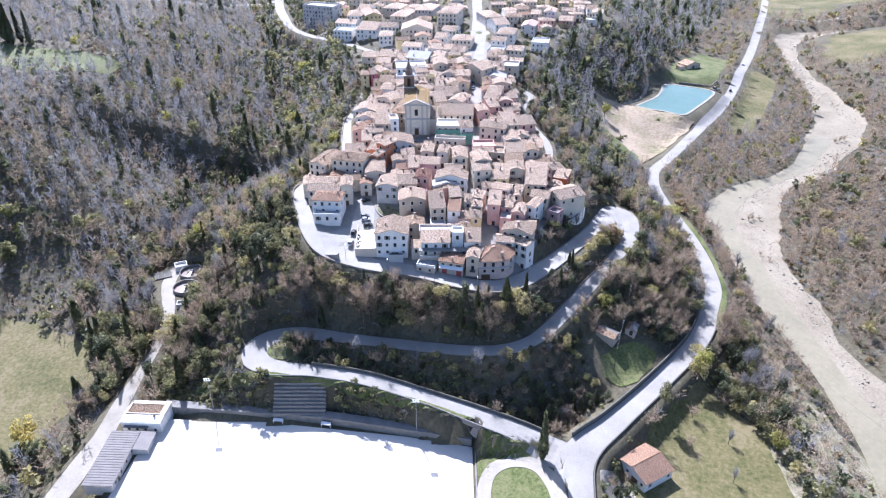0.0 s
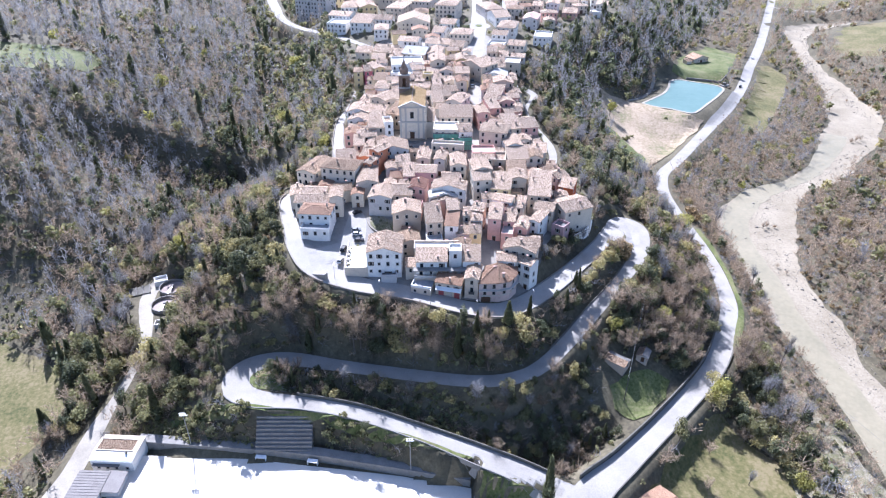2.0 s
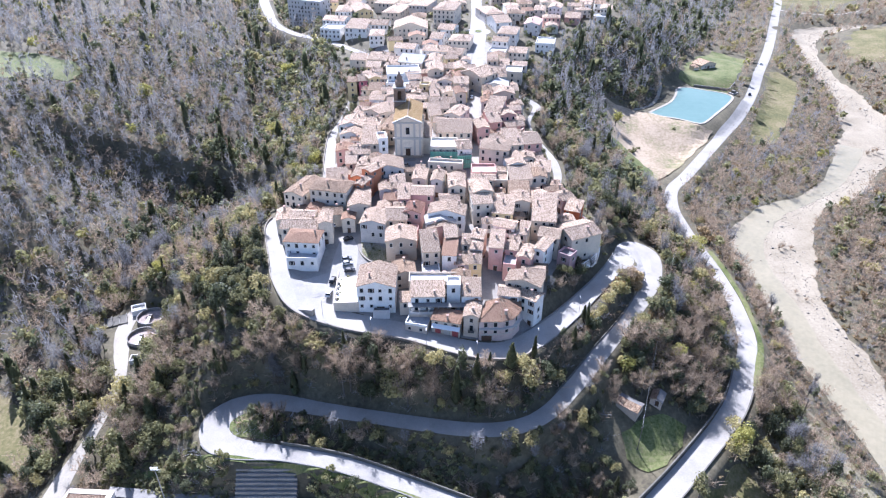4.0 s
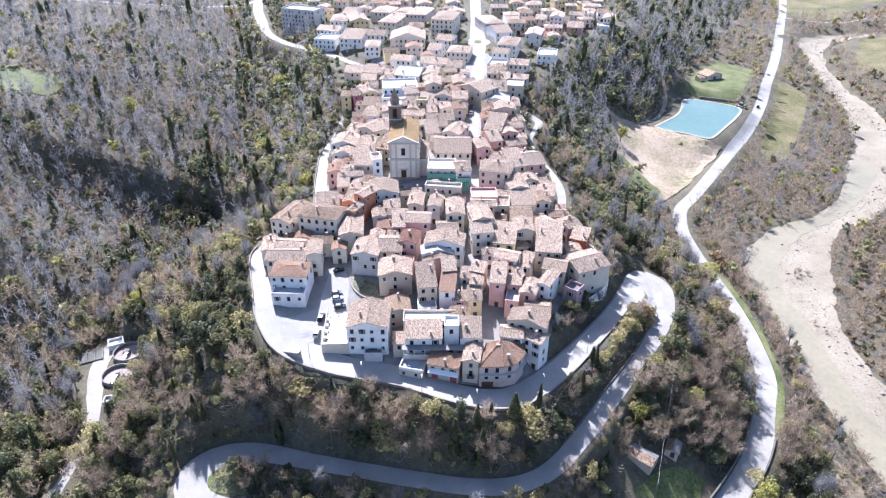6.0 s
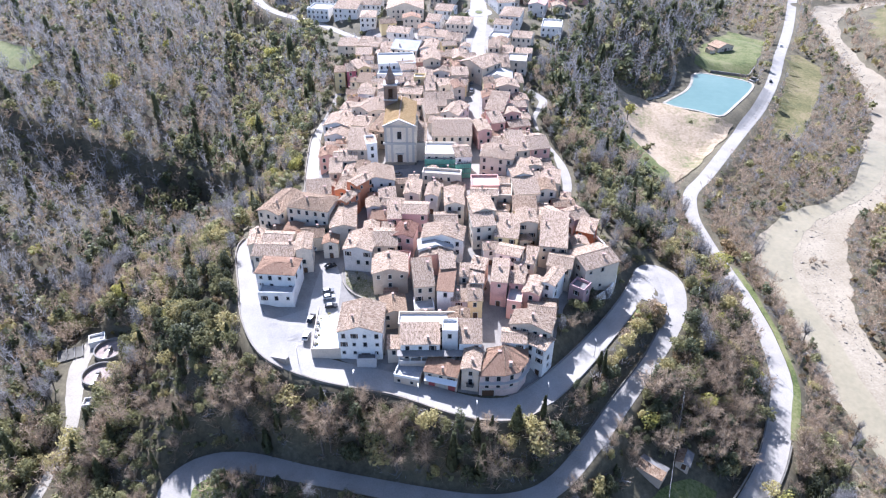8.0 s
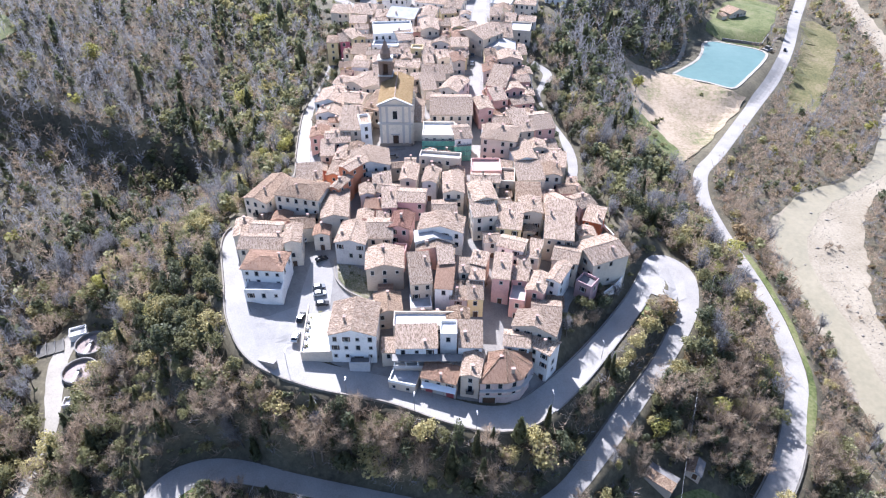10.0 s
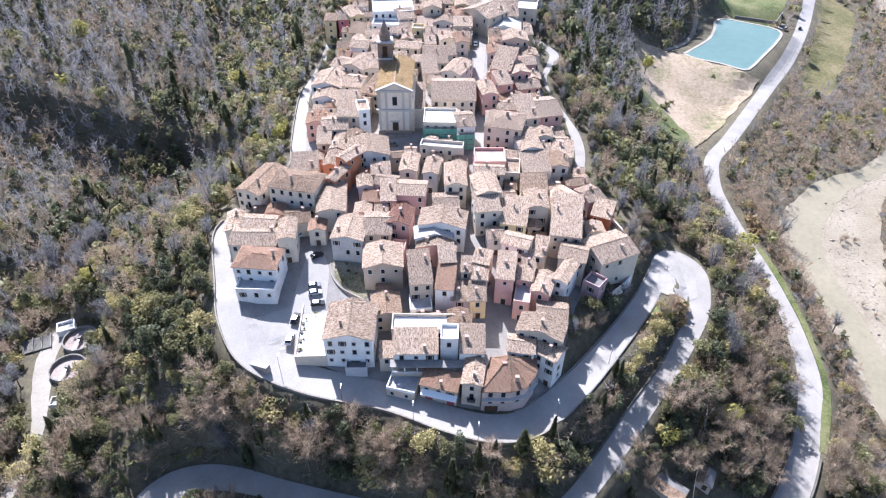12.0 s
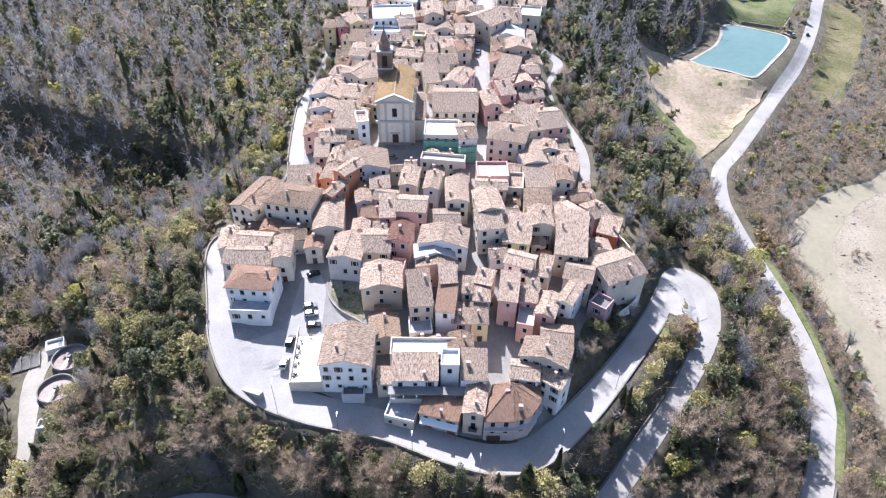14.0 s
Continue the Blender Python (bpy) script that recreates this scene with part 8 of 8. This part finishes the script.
# close dark wood on the steep slope under the village, low growth between the ramp's arms
x, y = scatter(-58, 34, 158, 206, 4.2, 97)
upper = np.interp(x, [-67, -50, -32, -4, 12, 33, 54], [188, 189, 185, 178, 175, 179, 200])
keep = open_ground(x, y) & (rim_distance(x, y) > 2.5)
for a, b, k, above in zip(x, y, keep, y > upper):
    if k and above:
        tree(tree_rng.choice(("ivy", "brown", "holm", "brown", "ivy", "cypress", "olive", "tan")), a, b, tree_rng.uniform(0.62, 1.05))
    elif k and b > np.interp(a, [-67, -44, -26, -6, 12, 26], [172, 171, 167, 160, 153, 147]) + 3:
        tree(tree_rng.choice(("bush", "olive", "brown", "holm", "ivy")), a, b, tree_rng.uniform(0.34, 0.58))

# hedges on the bank beside the stand
for a, b in ((-66, 164.5), (-64, 166.5), (-62, 164.8), (-61, 167.2), (-63, 169), (-80, 168), (-78, 166.5), (-76.5, 169), (-79, 171), (-35, 162.4), (-33, 161.4), (-31, 162.6), (-29, 160.8), (-27, 161.6), (-25, 160), (-23, 159.6), (-21, 158.4), (-30, 164)):
    tree("bush", a, b, tree_rng.uniform(0.8, 1.15))

# trees that hide the middle of the curved lane, and scrub in the dry field
for key, a, b, size in (("olive", 50, 352, 0.8), ("brown", 51, 346, 0.8), ("holm", 52.5, 340, 0.7), ("olive", 54, 334, 0.8), ("ivy", 50.5, 357, 0.8), ("brown", 55, 328, 0.7), ("ivy", 56, 322, 0.7),
                        ("bush", 115, 392, 1.0), ("bush", 112, 388, 1.2), ("bush", 118, 396, 0.8), ("olive", 108, 372, 0.5), ("bush", 111, 366, 0.9), ("bush", 146, 420, 0.7)):
    tree(key, a, b, size)

# trees that lean over the ramp road and shade it
ramp_line = ROADS["ramp"]
gone = [2.0, 2.0]
for p, q in zip(ramp_line[:-1], ramp_line[1:]):
    u = (q[:2] - p[:2]) / (np.linalg.norm(q[:2] - p[:2]) + 1e-9)
    steep = p[0] > 20 and -21 < p[2] < -10.5
    level = -54 < p[0] <= 20 and -25.6 < p[2] < -20
    if not (steep or level):
        continue
    for k, side in ((0, 1), (1, -1)) if steep else ((1, -1),):
        gone[k] -= np.linalg.norm(q[:2] - p[:2])
        if gone[k] > 0:
            continue
        gone[k] = tree_rng.uniform(4.0, 9.0) if k == 0 else tree_rng.uniform(4.5, 8.0)
        off = p[3] + tree_rng.uniform(2.2, 4.2)
        kind = tree_rng.choice(("tan", "olive", "ivy", "brown", "cypress", "holm", "brown") if k == 0 else ("brown", "tan", "olive", "grey", "bush"))
        tree(kind, p[0] + side * u[1] * off, p[1] - side * u[0] * off, tree_rng.uniform(0.7, 1.05) if k == 0 else tree_rng.uniform(0.5, 0.85))

# woods further off, as one cover per kind
spots = []
for x0, x1, y0, y1, step, seed in ((-420, 330, 100, 700, 4.7, 41), (-800, 760, 860, 1100, 12.0, 42), (-420, 330, 700, 860, 8.0, 45), (330, 600, 120, 860, 6.0, 43), (-620, -420, 100, 700, 9.0, 44)):
    x, y = scatter(x0, x1, y0, y1, step, seed)
    d = rim_distance(x, y)
    wedge = np.abs(x - 10) < 0.76 * y + 60
    x, y, d = x[wedge], y[wedge], d[wedge]
    keep = open_ground(x, y) & (d > 3)
    if seed == 41:
        keep &= ~((np.hypot(x * 0.9, y - 245) < 140) & (x > -135) & (x < 150) & (y > 128) & (y < 345))
    thin = np.array([noise.noise((a * 0.02, b * 0.02, 5.0)) for a, b in zip(x, y)])
    keep &= (thin > -0.55)
    spots += [(a, b, c) for a, b, c, k in zip(x, y, d, keep) if k]
for a, b, c in spots:
    mix, size = mixture(a, b, c)
    keys = list(mix)
    p = np.array(list(mix.values()))
    key = keys[g.choice(len(keys), p=p / p.sum())]
    far_pool[key].append((a, b, size * g.uniform(0.7, 1.3) * (1.25 if b > 700 else 1.0), 1 if b < 430 and a < 220 else 2))
def cover(name, v, f, mat, label, category):
    """One joined mesh of many small plants."""
    me = bpy.data.meshes.new(name)
    me.vertices.add(len(v))
    me.vertices.foreach_set("co", v.ravel())
    k = f.shape[1]
    me.loops.add(f.size)
    me.loops.foreach_set("vertex_index", f.ravel().astype(np.int32))
    me.polygons.add(len(f))
    me.polygons.foreach_set("loop_start", np.arange(0, f.size, k, dtype=np.int32))
    me.polygons.foreach_set("loop_total", np.full(len(f), k, dtype=np.int32))
    me.materials.append(mat)
    me.update(calc_edges=True)
    return tagged(new(name, me), label, category, kind="stuff")


for key, places in far_pool.items():
    if not places:
        continue
    verts, faces, off = [], [], 0
    zs = height(np.array([p[0] for p in places]), np.array([p[1] for p in places]))
    for (a, b, size, level), z in zip(places, zs):
        cv, cf = FAR_MODELS[key][g.integers(len(FAR_MODELS[key]))][level]
        t = g.uniform(0, 2 * math.pi)
        rot = np.array([[math.cos(t), -math.sin(t), 0], [math.sin(t), math.cos(t), 0], [0, 0, 1]]) * size
        verts.append(cv @ rot.T + (a, b, z - 0.2))
        faces.append(cf + off)
        off += len(cv)
    cover("woods", np.vstack(verts), np.vstack(faces), KINDS[key][1], f"far woods of {KINDS[key][2]}", "woods")

# rows of small trees in the orchard field
for i in range(5):
    for j in range(7):
        if tree_rng.random() < 0.8:
            tree("bush" if (i + j) % 3 else "olive", -226 - 6.6 * i - 1.6 * j, 386.5 - 0.6 * i + 3.9 * j, tree_rng.uniform(0.32, 0.5))
for a, b, size in ((-272, 416, 2.0), (-268, 419, 1.8), (-276, 418, 2.1), (-279, 421, 1.7), (-265, 422, 1.6)):
    tree("cypress", a, b, size)
# shrubs on the gravel bars
for a, b, size in ((159, 296, 0.8), (162, 298, 0.9), (165, 297, 0.7), (151, 262, 0.5), (153, 257, 0.45), (262, 402, 1.0), (258, 400, 0.9), (266, 404, 0.8), (296, 476, 0.6)):
    tree("brown", a, b, size * 0.5)


def river_stones(n):
    """Cobbles and driftwood lumps lying in bars on the gravel."""
    g3 = np.random.default_rng(61)
    lump = np.array([(1, 0, 0), (0, 1, 0), (-1, 0, 0), (0, -1, 0), (0, 0, 0.7), (0, 0, -0.5)])
    tri = np.array([(0, 1, 4), (1, 2, 4), (2, 3, 4), (3, 0, 4), (1, 0, 5), (2, 1, 5), (3, 2, 5), (0, 3, 5)])
    u = g3.uniform(0.12, 0.62, n) ** 1.0
    k = (u * (len(RIVER) - 2)).astype(int)
    p, q = RIVER[k], RIVER[k + 1]
    p = p + (q - p) * g3.uniform(0, 1, (n, 1))
    way = (q - RIVER[k])[:, :2]
    way /= np.linalg.norm(way, axis=1)[:, None] + 1e-9
    off = np.clip(0.35 + 0.35 * np.sin(u * 37) + g3.normal(0, 0.3, n), -0.85, 0.92) * p[:, 3]
    x3, y3 = p[:, 0] + way[:, 1] * off, p[:, 1] - way[:, 0] * off
    z3 = height(x3, y3) + 0.25
    size = g3.uniform(0.12, 0.38, n) * (1 + (g3.random(n) < 0.05) * 1.6)
    shape = lump[None] * size[:, None, None] * g3.uniform(0.7, 1.4, (n, 6, 1))
    return (shape + np.stack([x3, y3, z3], -1)[:, None]).reshape(-1, 3), (tri[None] + 6 * np.arange(n)[:, None, None]).reshape(-1, 3)


cover("river_stones", *river_stones(2600), M["stone"], "scattered cobbles lying on the gravel bars", "stones")

# undergrowth between the trees
def tuft(kind, seed):
    g2 = np.random.default_rng(seed)
    if kind == "twigs":
        n = 26
        base = g2.normal(size=(n, 3)) * (0.5, 0.5, 0.0)
        way = g2.normal(size=(n, 3)) * (0.8, 0.8, 0.3) + (0, 0, 0.9)
        return slivers(base, base + way * g2.uniform(0.9, 1.7, (n, 1)), np.full(n, 0.07), g2)
    return leaf_crown(g2, np.array((0, 0, 0.7)), np.array((1.3, 1.3, 0.8)), 3, 7, 0.42, 0.3)


TUFTS = {"twigs": [tuft("twigs", i) for i in range(6)], "leaves": [tuft("leaves", 50 + i) for i in range(6)]}
x, y = scatter(-230, 330, 118, 500, 3.1, 77)
d = rim_distance(x, y)
keep = open_ground(x, y) & (d > 1.2)
thick = np.array([noise.noise((a * 0.045, b * 0.045, 2.0)) for a, b in zip(x, y)])
pools = {"brown": [], "grey": [], "olive": [], "dark": [], "rust": []}
zs = height(x, y)
for a, b, z, k, q in zip(x, y, zs, keep, thick):
    if not k:
        continue
    u = g.random()
    green = 0.4 + 0.9 * q - (0.25 if a > 112 else 0.0)
    key = ("olive" if g.random() < 0.75 else "dark") if u < green else ("brown" if g.random() < 0.55 else ("grey" if g.random() < 0.8 else "rust"))
    pools[key].append((a, b, z))
x, y = scatter(-96, 12, 148, 173, 1.5, 78)
keep = open_ground(x, y)
for a, b, z, k in zip(x, y, height(x, y), keep):
    if k:
        pools[("olive", "dark", "olive", "brown")[g.integers(4)]].append((a, b, z - 0.35))
x, y = scatter(-70, 40, 173, 206, 2.6, 79)
keep = open_ground(x, y) & (rim_distance(x, y) > 1.0)
for a, b, z, k in zip(x, y, height(x, y), keep):
    if k:
        pools[("olive", "brown", "brown", "grey", "dark", "brown")[g.integers(6)]].append((a, b, z))
for key, places in pools.items():
    models = TUFTS["twigs" if key in ("brown", "grey") else "leaves"]
    verts, faces, off = [], [], 0
    for a, b, z in places:
        cv, cf = models[g.integers(6)]
        t = g.uniform(0, 2 * math.pi)
        size = g.uniform(0.7, 1.6)
        rot = np.array([[math.cos(t), -math.sin(t), 0], [math.sin(t), math.cos(t), 0], [0, 0, 1]]) * size
        verts.append(cv @ rot.T + (a, b, z - 0.15))
        faces.append(cf + off)
        off += len(cv)
    cover("undergrowth", np.vstack(verts), np.vstack(faces), TWIGS[key] if key in TWIGS else LEAVES[key], "tangled low scrub covering the slopes", "scrub")
